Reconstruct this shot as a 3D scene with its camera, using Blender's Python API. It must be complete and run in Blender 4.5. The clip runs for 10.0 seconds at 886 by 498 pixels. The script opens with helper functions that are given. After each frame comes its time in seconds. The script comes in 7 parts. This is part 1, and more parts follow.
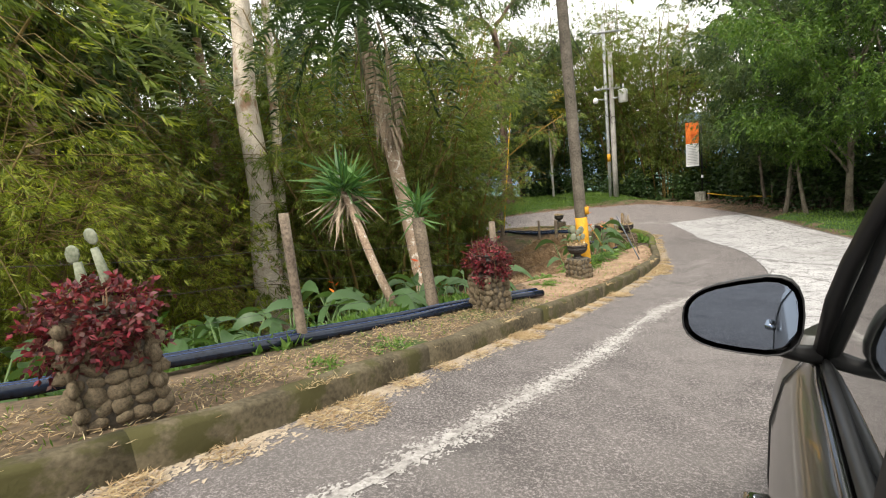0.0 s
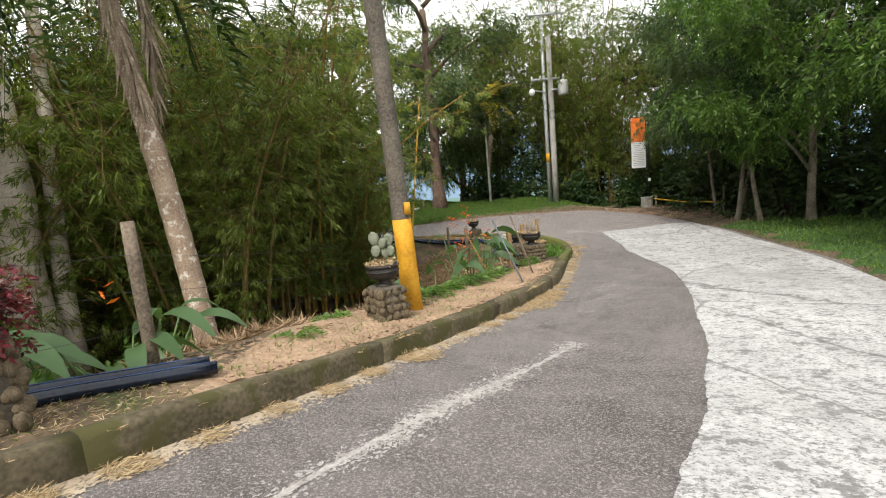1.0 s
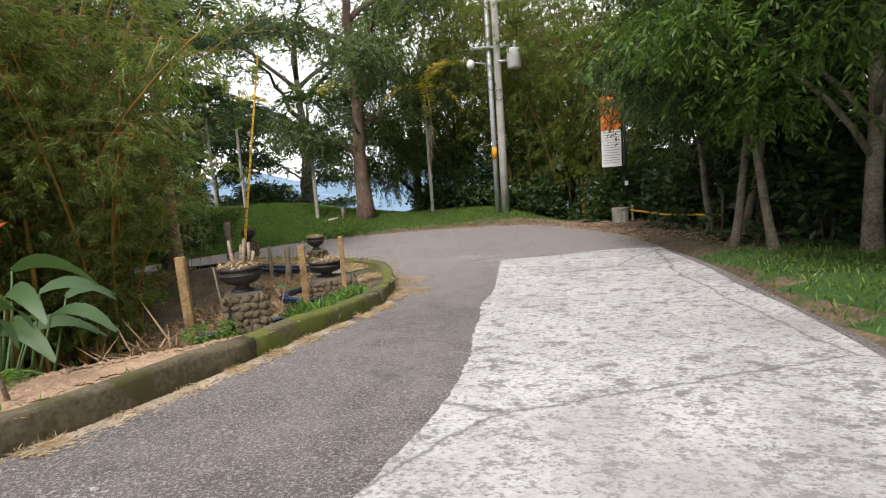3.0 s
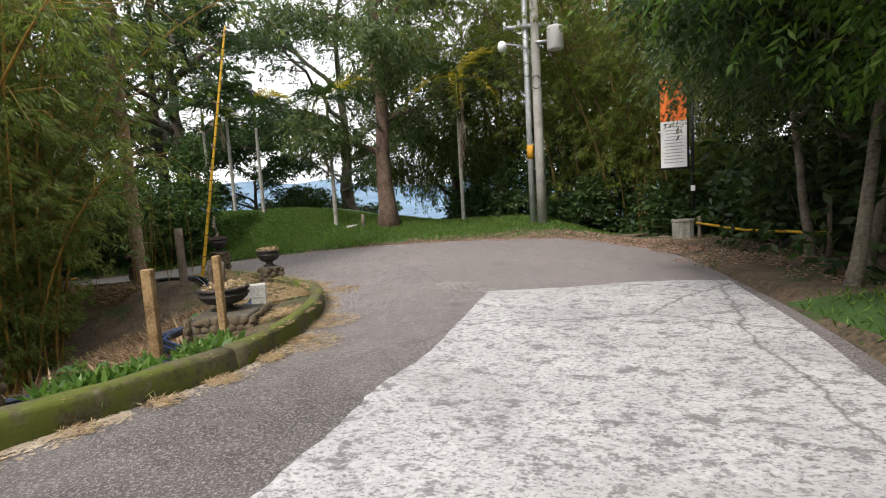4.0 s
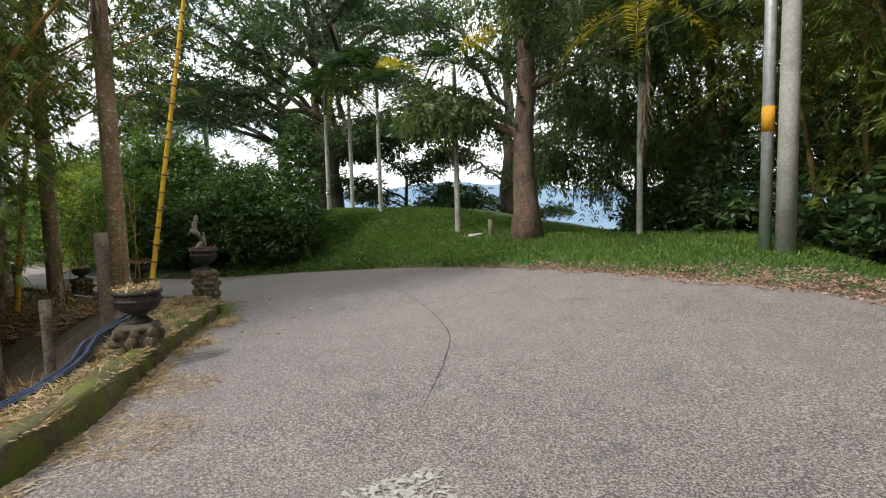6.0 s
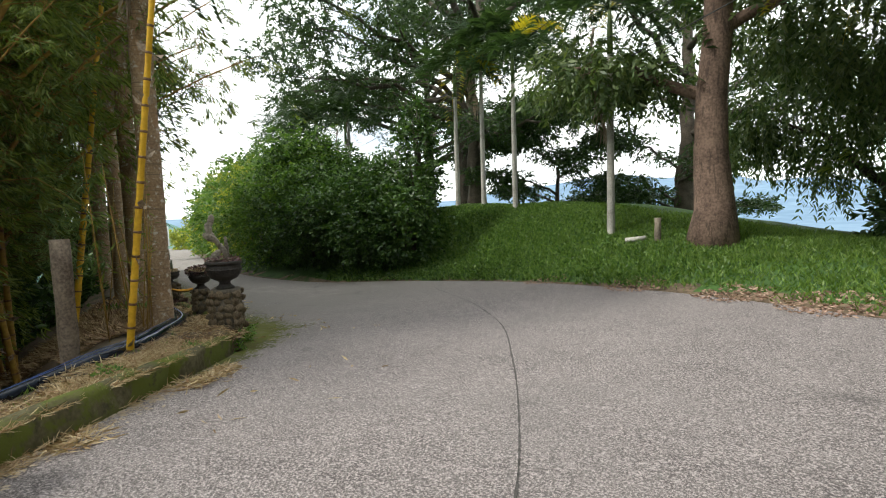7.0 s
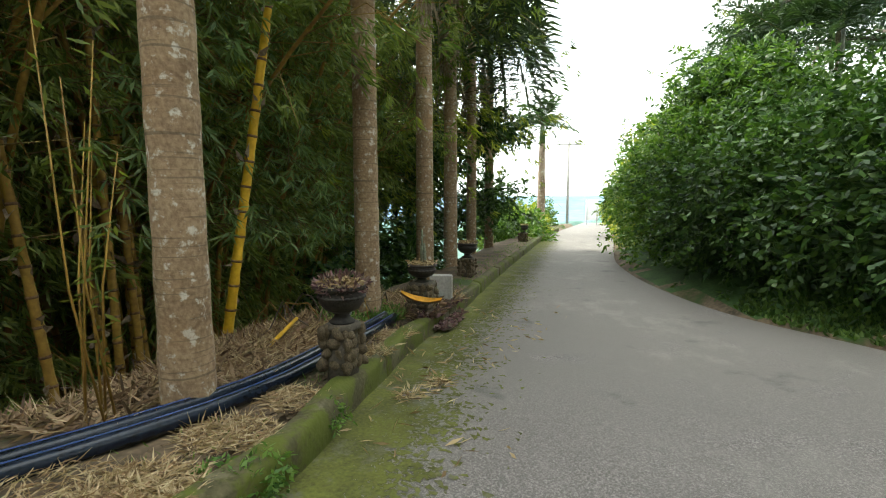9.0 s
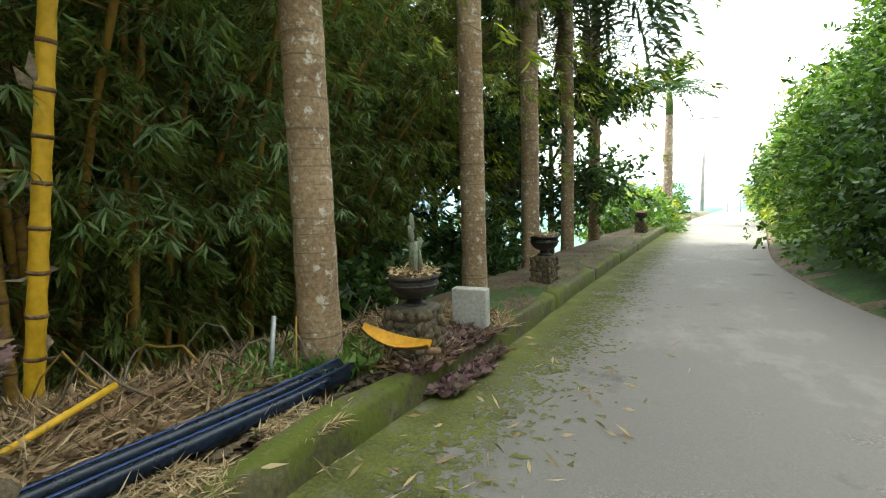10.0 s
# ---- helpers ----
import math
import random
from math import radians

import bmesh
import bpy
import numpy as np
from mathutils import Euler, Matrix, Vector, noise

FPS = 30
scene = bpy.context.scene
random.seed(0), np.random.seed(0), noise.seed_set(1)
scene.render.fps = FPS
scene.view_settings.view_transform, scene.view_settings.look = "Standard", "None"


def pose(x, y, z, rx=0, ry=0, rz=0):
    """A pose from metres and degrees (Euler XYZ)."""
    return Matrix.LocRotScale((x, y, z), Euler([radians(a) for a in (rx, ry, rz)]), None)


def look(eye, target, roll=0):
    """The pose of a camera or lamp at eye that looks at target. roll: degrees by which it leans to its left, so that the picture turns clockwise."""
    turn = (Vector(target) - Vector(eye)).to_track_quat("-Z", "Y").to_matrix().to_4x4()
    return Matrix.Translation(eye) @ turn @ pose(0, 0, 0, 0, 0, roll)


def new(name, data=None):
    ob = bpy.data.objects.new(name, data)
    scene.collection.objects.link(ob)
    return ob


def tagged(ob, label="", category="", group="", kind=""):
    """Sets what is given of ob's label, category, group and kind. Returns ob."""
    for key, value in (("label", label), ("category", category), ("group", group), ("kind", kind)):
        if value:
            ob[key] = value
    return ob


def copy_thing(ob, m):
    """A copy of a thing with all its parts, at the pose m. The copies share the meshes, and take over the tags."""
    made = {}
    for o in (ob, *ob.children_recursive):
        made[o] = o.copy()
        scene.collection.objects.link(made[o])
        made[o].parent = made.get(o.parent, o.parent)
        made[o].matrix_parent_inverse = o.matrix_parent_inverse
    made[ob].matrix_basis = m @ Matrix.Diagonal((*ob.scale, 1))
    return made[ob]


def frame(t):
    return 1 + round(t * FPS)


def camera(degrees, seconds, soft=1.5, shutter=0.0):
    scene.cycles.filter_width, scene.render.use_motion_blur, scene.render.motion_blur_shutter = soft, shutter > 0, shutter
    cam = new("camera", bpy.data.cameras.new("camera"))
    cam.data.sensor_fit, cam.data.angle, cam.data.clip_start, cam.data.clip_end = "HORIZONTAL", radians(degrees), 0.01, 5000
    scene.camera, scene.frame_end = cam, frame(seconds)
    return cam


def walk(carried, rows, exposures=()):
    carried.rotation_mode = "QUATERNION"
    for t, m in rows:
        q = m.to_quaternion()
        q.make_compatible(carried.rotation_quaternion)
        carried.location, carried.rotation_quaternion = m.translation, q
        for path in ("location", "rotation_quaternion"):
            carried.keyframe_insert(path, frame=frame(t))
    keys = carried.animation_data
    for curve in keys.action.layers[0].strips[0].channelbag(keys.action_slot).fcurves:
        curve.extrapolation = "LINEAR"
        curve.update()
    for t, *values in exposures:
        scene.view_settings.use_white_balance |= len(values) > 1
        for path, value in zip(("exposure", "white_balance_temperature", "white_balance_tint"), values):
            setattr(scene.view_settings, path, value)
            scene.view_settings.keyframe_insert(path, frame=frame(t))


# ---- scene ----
cam = camera(83.3, 10.0, 1.1)
PATH = [
    (0, (0.227, 0.608, 3.336), (0.209, 2.580, 3.004), -6.0),
    (0.5, (1.840, 2.644, 2.895), (1.881, 4.616, 2.568), -5.5),
    (1, (3.320, 4.469, 2.535), (3.404, 6.443, 2.225), -5.1),
    (1.5, (4.768, 6.138, 2.233), (4.869, 8.113, 1.932), -4.7),
    (2, (6.267, 7.884, 1.921), (6.340, 9.863, 1.638), -4.6),
    (2.5, (7.455, 9.477, 1.717), (7.481, 11.461, 1.459), -4.5),
    (3, (8.473, 10.942, 1.573), (8.436, 12.926, 1.325), -4.2),
    (4.5, (10.319, 15.460, 1.300), (9.832, 17.392, 1.124), -3.0),
    (5, (10.456, 17.092, 1.241), (9.785, 18.970, 1.080), -2.3),
    (6.5, (9.491, 21.603, 1.300), (8.237, 23.152, 1.138), -1.8),
    (7, (8.747, 23.093, 1.246), (7.232, 24.389, 1.090), -1.9),
    (7.5, (7.686, 24.354, 1.328), (5.957, 25.346, 1.166), -0.2),
    (8, (6.410, 25.395, 1.234), (4.504, 25.979, 1.072), -0.2),
    (8.5, (5.062, 26.140, 1.163), (3.075, 26.271, 0.973), -0.2),
    (9, (3.553, 26.547, 1.043), (1.586, 26.261, 0.827), -0.1),
    (9.5, (2.164, 26.804, 0.917), (0.259, 26.248, 0.670), -1.3),
    (10, (0.679, 26.915, 0.788), (-1.162, 26.173, 0.546), -1.7),
]
EXPOSURES = [(0.0, 0.35, 6650, 9), (1.0, 0.2, 6450, 9), (2.5, 0.2, 6350, 13), (5.0, 0.12, 6300, 11), (7.0, 0.36, 6250, 7), (8.0, 0.66, 6200, 8), (9.0, 1.2, 6250, 2), (10.0, 1.7, 6150, 0)]
walk(cam, [(t, look(eye, target, roll)) for t, eye, target, roll in PATH], EXPOSURES)

# ---- world and sun ----
world = bpy.data.worlds.new("sky")
scene.world = world
world.use_nodes = True
wn, wl = world.node_tree.nodes, world.node_tree.links
SUN_EL, SUN_AZ = 52.0, 205.0
sky = wn.new("ShaderNodeTexSky")
sky.sky_type, sky.sun_disc = "NISHITA", False
sky.sun_elevation, sky.sun_rotation = radians(SUN_EL), radians(SUN_AZ)
sky.air_density, sky.dust_density = 1.0, 2.0
wc = wn.new("ShaderNodeTexCoord")
wmap = wn.new("ShaderNodeMapping")
wmap.inputs["Scale"].default_value = (1.0, 1.0, 2.6)
wno = wn.new("ShaderNodeTexNoise")
wno.inputs["Scale"].default_value, wno.inputs["Detail"].default_value = 2.3, 5.0
wr = wn.new("ShaderNodeValToRGB")
wr.color_ramp.elements[0].position, wr.color_ramp.elements[1].position = 0.22, 0.44
wmix = wn.new("ShaderNodeMix")
wmix.data_type = "RGBA"
wmix.inputs["B"].default_value = (9.2, 9.15, 9.0, 1)
wl.new(wc.outputs["Generated"], wmap.inputs["Vector"])
wl.new(wmap.outputs["Vector"], wno.inputs["Vector"])
wl.new(wno.outputs["Fac"], wr.inputs["Fac"])
wl.new(wr.outputs["Color"], wmix.inputs["Factor"])
wl.new(sky.outputs["Color"], wmix.inputs["A"])
wl.new(wmix.outputs["Result"], wn["Background"].inputs["Color"])
wn["Background"].inputs["Strength"].default_value = 0.17
sun = new("sun", bpy.data.lights.new("sun", "SUN"))
sun.data.energy, sun.data.angle, sun.data.color = 3.3, radians(10), (1.0, 0.94, 0.84)
a, e = radians(SUN_AZ), radians(SUN_EL)
sun.matrix_world = look((math.sin(a) * math.cos(e) * 50, math.cos(a) * math.cos(e) * 50, math.sin(e) * 50), (0, 0, 0))


# ---- materials ----
def surface(name, dark, light, scale=6.0, rough=0.8, bump=0.3, fine=60.0, metal=0.0, spots=None, spot_scale=2.0, spot_at=0.55, spec=0.4):
    """Two scales of variation, fine relief and, if wanted, patches of a second colour."""
    m = bpy.data.materials.new(name)
    m.use_nodes = True
    n, l = m.node_tree.nodes, m.node_tree.links
    b = n["Principled BSDF"]
    co = n.new("ShaderNodeTexCoord")
    big, small = n.new("ShaderNodeTexNoise"), n.new("ShaderNodeTexNoise")
    big.inputs["Scale"].default_value, big.inputs["Detail"].default_value = scale, 4.0
    small.inputs["Scale"].default_value, small.inputs["Detail"].default_value = fine, 3.0
    for t in (big, small):
        l.new(co.outputs["Object"], t.inputs["Vector"])
    add = n.new("ShaderNodeMath")
    add.operation = "MULTIPLY_ADD"
    add.inputs[1].default_value, add.inputs[2].default_value = 0.5, 0.0
    l.new(small.outputs["Fac"], add.inputs[0])
    add2 = n.new("ShaderNodeMath")
    add2.operation = "MULTIPLY_ADD"
    add2.inputs[1].default_value = 0.5
    l.new(big.outputs["Fac"], add2.inputs[0])
    l.new(add.outputs[0], add2.inputs[2])
    ramp = n.new("ShaderNodeValToRGB")
    ramp.color_ramp.elements[0].position, ramp.color_ramp.elements[1].position = 0.36, 0.64
    ramp.color_ramp.elements[0].color, ramp.color_ramp.elements[1].color = (*dark, 1), (*light, 1)
    l.new(add2.outputs[0], ramp.inputs["Fac"])
    colour = ramp.outputs["Color"]
    if spots:
        sp = n.new("ShaderNodeTexNoise")
        sp.inputs["Scale"].default_value, sp.inputs["Detail"].default_value = spot_scale, 6.0
        sp.inputs["Roughness"].default_value = 0.65
        l.new(co.outputs["Object"], sp.inputs["Vector"])
        sr = n.new("ShaderNodeValToRGB")
        sr.color_ramp.elements[0].position, sr.color_ramp.elements[1].position = spot_at, spot_at + 0.08
        l.new(sp.outputs["Fac"], sr.inputs["Fac"])
        mx = n.new("ShaderNodeMix")
        mx.data_type = "RGBA"
        mx.inputs["B"].default_value = (*spots, 1)
        l.new(sr.outputs["Color"], mx.inputs["Factor"])
        l.new(colour, mx.inputs["A"])
        colour = mx.outputs["Result"]
    l.new(colour, b.inputs["Base Color"])
    b.inputs["Roughness"].default_value, b.inputs["Metallic"].default_value = rough, metal
    b.inputs["Specular IOR Level"].default_value = spec
    if bump:
        bp = n.new("ShaderNodeBump")
        bp.inputs["Strength"].default_value, bp.inputs["Distance"].default_value = bump, 0.02
        l.new(add2.outputs[0], bp.inputs["Height"])
        l.new(bp.outputs["Normal"], b.inputs["Normal"])
    return m


def leafy(name, colours, translucent=0.35, rough=0.45):
    """Leaves: each one takes its own tone, and light shines through."""
    m = bpy.data.materials.new(name)
    m.use_nodes = True
    n, l = m.node_tree.nodes, m.node_tree.links
    b, out = n["Principled BSDF"], n["Material Output"]
    geo = n.new("ShaderNodeNewGeometry")
    ramp = n.new("ShaderNodeValToRGB")
    el = ramp.color_ramp.elements
    for k in range(len(colours) - 2):
        el.new(0.5)
    for k, c in enumerate(colours):
        el[k].position, el[k].color = k / (len(colours) - 1), (*c, 1)
    l.new(geo.outputs["Random Per Island"], ramp.inputs["Fac"])
    l.new(ramp.outputs["Color"], b.inputs["Base Color"])
    b.inputs["Roughness"].default_value = rough
    b.inputs["Specular IOR Level"].default_value = 0.35
    tr = n.new("ShaderNodeBsdfTranslucent")
    warm = n.new("ShaderNodeMix")
    warm.data_type, warm.blend_type = "RGBA", "MULTIPLY"
    warm.inputs["Factor"].default_value = 1.0
    warm.inputs["B"].default_value = (1.5, 1.6, 0.7, 1)
    l.new(ramp.outputs["Color"], warm.inputs["A"])
    l.new(warm.outputs["Result"], tr.inputs["Color"])
    mix = n.new("ShaderNodeMixShader")
    mix.inputs[0].default_value = translucent
    l.new(b.outputs[0], mix.inputs[1])
    l.new(tr.outputs[0], mix.inputs[2])
    l.new(mix.outputs[0], out.inputs["Surface"])
    return m


def plain(name, colour, rough=0.5, metal=0.0, coat=0.0):
    m = bpy.data.materials.new(name)
    m.use_nodes = True
    b = m.node_tree.nodes["Principled BSDF"]
    b.inputs["Base Color"].default_value = (*colour, 1)
    b.inputs["Roughness"].default_value, b.inputs["Metallic"].default_value = rough, metal
    b.inputs["Coat Weight"].default_value = coat
    return m


def aggregate(name, binder, chips, scale, wear, share=0.5):
    """Road surface: pale chips in a dark binder, worn in broad patches."""
    m = surface(name, binder, wear, 0.5, 0.9, 0.0, 3.0)
    n, l = m.node_tree.nodes, m.node_tree.links
    b = n["Principled BSDF"]
    under = b.inputs["Base Color"].links[0].from_socket
    co = n["Texture Coordinate"]
    chip = n.new("ShaderNodeTexNoise")
    chip.inputs["Scale"].default_value, chip.inputs["Detail"].default_value, chip.inputs["Roughness"].default_value = scale, 6.0, 0.85
    l.new(co.outputs["Object"], chip.inputs["Vector"])
    cr = n.new("ShaderNodeValToRGB")
    cr.color_ramp.elements[0].position, cr.color_ramp.elements[1].position = share, share + 0.12
    l.new(chip.outputs["Fac"], cr.inputs["Fac"])
    mx = n.new("ShaderNodeMix")
    mx.data_type = "RGBA"
    mx.inputs["B"].default_value = (*chips, 1)
    l.new(cr.outputs["Color"], mx.inputs["Factor"])
    l.new(under, mx.inputs["A"])
    l.new(mx.outputs["Result"], b.inputs["Base Color"])
    bp = n.new("ShaderNodeBump")
    bp.inputs["Strength"].default_value, bp.inputs["Distance"].default_value = 0.7, 0.015
    l.new(chip.outputs["Fac"], bp.inputs["Height"])
    l.new(bp.outputs["Normal"], b.inputs["Normal"])
    return m


def layer(m, spots, scale, at, soft=0.06, rough=0.7, detail=8.0, stretch=(1, 1, 1), turn=0.0, strength=1.0, lines=False, north=None, axis="Y", also=None):
    """Lays ragged patches (or, with lines, thin cracks) of another colour over a material."""
    n, l = m.node_tree.nodes, m.node_tree.links
    b = n["Principled BSDF"]
    under = b.inputs["Base Color"].links[0].from_socket
    mp = n.new("ShaderNodeMapping")
    mp.inputs["Scale"].default_value, mp.inputs["Rotation"].default_value = stretch, (0, 0, radians(turn))
    l.new(n["Texture Coordinate"].outputs["Object"], mp.inputs["Vector"])
    no = n.new("ShaderNodeTexNoise")
    no.inputs["Scale"].default_value, no.inputs["Detail"].default_value, no.inputs["Roughness"].default_value = scale, detail, rough
    l.new(mp.outputs["Vector"], no.inputs["Vector"])
    field = no.outputs["Fac"]
    if lines:
        bend = n.new("ShaderNodeMix")
        bend.data_type = "RGBA"
        bend.inputs["Factor"].default_value = 0.34
        l.new(mp.outputs["Vector"], bend.inputs["A"])
        l.new(no.outputs["Color"], bend.inputs["B"])
        vo = n.new("ShaderNodeTexVoronoi")
        vo.feature = "DISTANCE_TO_EDGE"
        vo.inputs["Scale"].default_value = scale
        l.new(bend.outputs["Result"], vo.inputs["Vector"])
        field = vo.outputs["Distance"]
    cr = n.new("ShaderNodeValToRGB")
    cr.color_ramp.elements[0].position, cr.color_ramp.elements[1].position = at, at + soft
    if lines:
        cr.color_ramp.elements[0].color, cr.color_ramp.elements[1].color = (1, 1, 1, 1), (0, 0, 0, 1)
    l.new(field, cr.inputs["Fac"])
    amount = n.new("ShaderNodeMath")
    amount.operation = "MULTIPLY"
    amount.inputs[1].default_value = strength
    l.new(cr.outputs["Color"], amount.inputs[0])
    if north:
        sep, ran, both = n.new("ShaderNodeSeparateXYZ"), n.new("ShaderNodeMapRange"), n.new("ShaderNodeMath")
        both.operation = "MULTIPLY"
        ran.inputs["From Min"].default_value, ran.inputs["From Max"].default_value = north
        l.new(n["Texture Coordinate"].outputs["Object"], sep.inputs[0])
        l.new(sep.outputs[axis], ran.inputs["Value"])
        l.new(ran.outputs["Result"], both.inputs[0])
        l.new(amount.outputs[0], both.inputs[1])
        amount = both
        if also:
            ran2, both2 = n.new("ShaderNodeMapRange"), n.new("ShaderNodeMath")
            both2.operation = "MULTIPLY"
            ran2.inputs["From Min"].default_value, ran2.inputs["From Max"].default_value = also
            l.new(sep.outputs["Y"], ran2.inputs["Value"])
            l.new(ran2.outputs["Result"], both2.inputs[0])
            l.new(amount.outputs[0], both2.inputs[1])
            amount = both2
    mx = n.new("ShaderNodeMix")
    mx.data_type = "RGBA"
    mx.inputs["B"].default_value = (*spots, 1)
    l.new(amount.outputs[0], mx.inputs["Factor"])
    l.new(under, mx.inputs["A"])
    l.new(mx.outputs["Result"], b.inputs["Base Color"])
    return m


ASPHALT = aggregate("asphalt", (0.058, 0.051, 0.050), (0.39, 0.35, 0.34), 50.0, (0.135, 0.120, 0.116), 0.505)
layer(ASPHALT, (0.068, 0.056, 0.056), 70.0, 0.50, 0.06, 0.75, 5.0, strength=0.7, north=(16.5, 20.5))
layer(ASPHALT, (0.48, 0.42, 0.405), 72.0, 0.52, 0.06, 0.8, 5.0, strength=0.92, north=(17.0, 21.5))
layer(ASPHALT, (0.48, 0.43, 0.415), 27.0, 0.56, 0.06, 0.8, 7.0, strength=0.5, north=(17.0, 21.5))
layer(ASPHALT, (0.40, 0.375, 0.36), 120.0, 0.60, 0.05, 0.6, 3.0, strength=0.9)
layer(ASPHALT, (0.15, 0.138, 0.132), 0.5, 0.56, 0.14, 0.6, 5.0, strength=0.4)
layer(ASPHALT, (0.20, 0.182, 0.165), 1.1, 0.24, 0.20, 0.7, 8.0, strength=0.9, north=(3.4, -1.0), axis="X", also=(20.0, 24.0))
layer(ASPHALT, (0.27, 0.25, 0.225), 0.8, 0.53, 0.10, 0.75, 8.0, (1.0, 1.6, 1.0), 10, 0.55, north=(3.4, -1.0), axis="X", also=(20.0, 24.0))
layer(ASPHALT, (0.045, 0.042, 0.042), 1.3, 0.62, 0.10, 0.6, 6.0, strength=0.5)
CONCRETE_ROAD = surface("worn_concrete", (0.34, 0.332, 0.335), (0.53, 0.52, 0.522), 1.2, 0.85, 0.5, 30.0)
layer(CONCRETE_ROAD, (0.11, 0.104, 0.102), 4.0, 0.535, 0.03, 0.82, 12.0, (1.0, 1.25, 1.0), 20, 0.75)
layer(CONCRETE_ROAD, (0.16, 0.152, 0.15), 11.0, 0.54, 0.04, 0.78, 8.0, (1.0, 1.3, 1.0), 20, 0.75)
layer(CONCRETE_ROAD, (0.13, 0.124, 0.12), 26.0, 0.56, 0.03, 0.7, 6.0, (1.0, 1.5, 1.0), 20, 0.8)
layer(CONCRETE_ROAD, (0.24, 0.23, 0.225), 0.35, 0.55, 0.12, 0.6, 5.0, strength=0.6)
layer(CONCRETE_ROAD, (0.11, 0.105, 0.10), 0.42, 0.0, 0.006, 0.75, 10.0, strength=0.9, lines=True)
MORTAR = surface("mortar_streak", (0.26, 0.245, 0.23), (0.46, 0.44, 0.42), 4.0, 0.9, 0.4, 40.0)
layer(MORTAR, (0.16, 0.147, 0.14), 14.0, 0.52, 0.08, 0.75, 6.0, strength=0.8)
KERB = surface("mossy_kerb", (0.050, 0.040, 0.022), (0.145, 0.120, 0.075), 2.5, 0.95, 0.6, 30.0, spots=(0.060, 0.055, 0.018), spot_scale=2.2, spot_at=0.50)
KERB_MOSS = surface("green_mossy_kerb", (0.055, 0.050, 0.020), (0.13, 0.115, 0.06), 2.5, 0.95, 0.6, 30.0, spots=(0.095, 0.112, 0.015), spot_scale=2.6, spot_at=0.445)
layer(KERB_MOSS, (0.17, 0.145, 0.095), 3.5, 0.57, 0.10, 0.75, 9.0, strength=0.8)
layer(KERB_MOSS, (0.045, 0.040, 0.02), 6.0, 0.56, 0.08, 0.75, 9.0, strength=0.7)
layer(KERB, (0.22, 0.195, 0.15), 3.0, 0.66, 0.08, 0.7, 8.0, strength=0.7)
SOIL = surface("ground_cover", (0.045, 0.035, 0.022), (0.19, 0.135, 0.085), 1.6, 0.95, 0.8, 18.0, spots=(0.045, 0.075, 0.018), spot_scale=0.7, spot_at=0.56)
EARTH = surface("bare_earth", (0.20, 0.130, 0.082), (0.38, 0.268, 0.178), 2.5, 0.95, 0.8, 22.0)
layer(EARTH, (0.12, 0.082, 0.05), 5.0, 0.55, 0.10, 0.75, 8.0, strength=0.7)
layer(EARTH, (0.50, 0.39, 0.28), 12.0, 0.60, 0.08, 0.75, 8.0, strength=0.6)
GRASS_BASE = surface("lawn_soil", (0.022, 0.050, 0.010), (0.055, 0.115, 0.022), 1.5, 0.95, 0.6, 20.0)
MOSS = surface("road_moss", (0.060, 0.062, 0.015), (0.15, 0.16, 0.030), 3.0, 0.95, 0.4, 45.0)
layer(MOSS, (0.15, 0.14, 0.105), 3.5, 0.54, 0.12, 0.75, 8.0, strength=0.9)
MOSS_THIN = surface("thin_road_moss", (0.075, 0.07, 0.035), (0.13, 0.13, 0.045), 3.0, 0.95, 0.4, 45.0)
layer(MOSS_THIN, (0.185, 0.168, 0.152), 3.0, 0.34, 0.22, 0.8, 10.0, strength=1.0)
STONE = surface("river_stone", (0.055, 0.042, 0.025), (0.20, 0.152, 0.095), 7.0, 0.85, 0.4, 45.0, spots=(0.08, 0.085, 0.035), spot_scale=5.0, spot_at=0.6)
STONE_MORTAR = surface("dark_mortar", (0.05, 0.043, 0.033), (0.13, 0.11, 0.085), 8.0, 0.95, 0.5, 50.0)
URN = surface("dark_glazed_clay", (0.014, 0.012, 0.011), (0.052, 0.044, 0.038), 5.0, 0.6, 0.3, 40.0)
POT_SOIL = surface("potting_soil", (0.05, 0.035, 0.025), (0.19, 0.13, 0.10), 12.0, 0.95, 0.8, 60.0)
CONCRETE = surface("cast_concrete", (0.32, 0.31, 0.28), (0.56, 0.54, 0.50), 3.0, 0.85, 0.3, 30.0)
OLD_CONCRETE = surface("stained_concrete", (0.13, 0.125, 0.10), (0.36, 0.35, 0.31), 3.0, 0.9, 0.4, 30.0)
POLE_WOOD = surface("weathered_pole", (0.045, 0.038, 0.030), (0.17, 0.145, 0.115), 2.5, 0.9, 0.5, 35.0)
POLE_GREY = surface("grey_concrete_pole", (0.26, 0.245, 0.22), (0.46, 0.44, 0.41), 2.0, 0.85, 0.2, 30.0)
YELLOW = surface("worn_yellow_paint", (0.42, 0.20, 0.012), (0.66, 0.34, 0.02), 5.0, 0.7, 0.2, 30.0, spots=(0.16, 0.10, 0.04), spot_scale=4.0, spot_at=0.64)
POST_WOOD = surface("weathered_post_wood", (0.15, 0.09, 0.04), (0.38, 0.25, 0.12), 5.0, 0.9, 0.5, 40.0)
POST_OLD = surface("grey_post_wood", (0.08, 0.06, 0.045), (0.24, 0.19, 0.14), 5.0, 0.9, 0.5, 40.0)
# Black plastic with a blue cast in its colour for reflected sky.
PIPE = surface("sky_tinted_black_polyethylene", (0.005, 0.008, 0.016), (0.014, 0.022, 0.042), 3.0, 0.20, 0.05, 30.0)
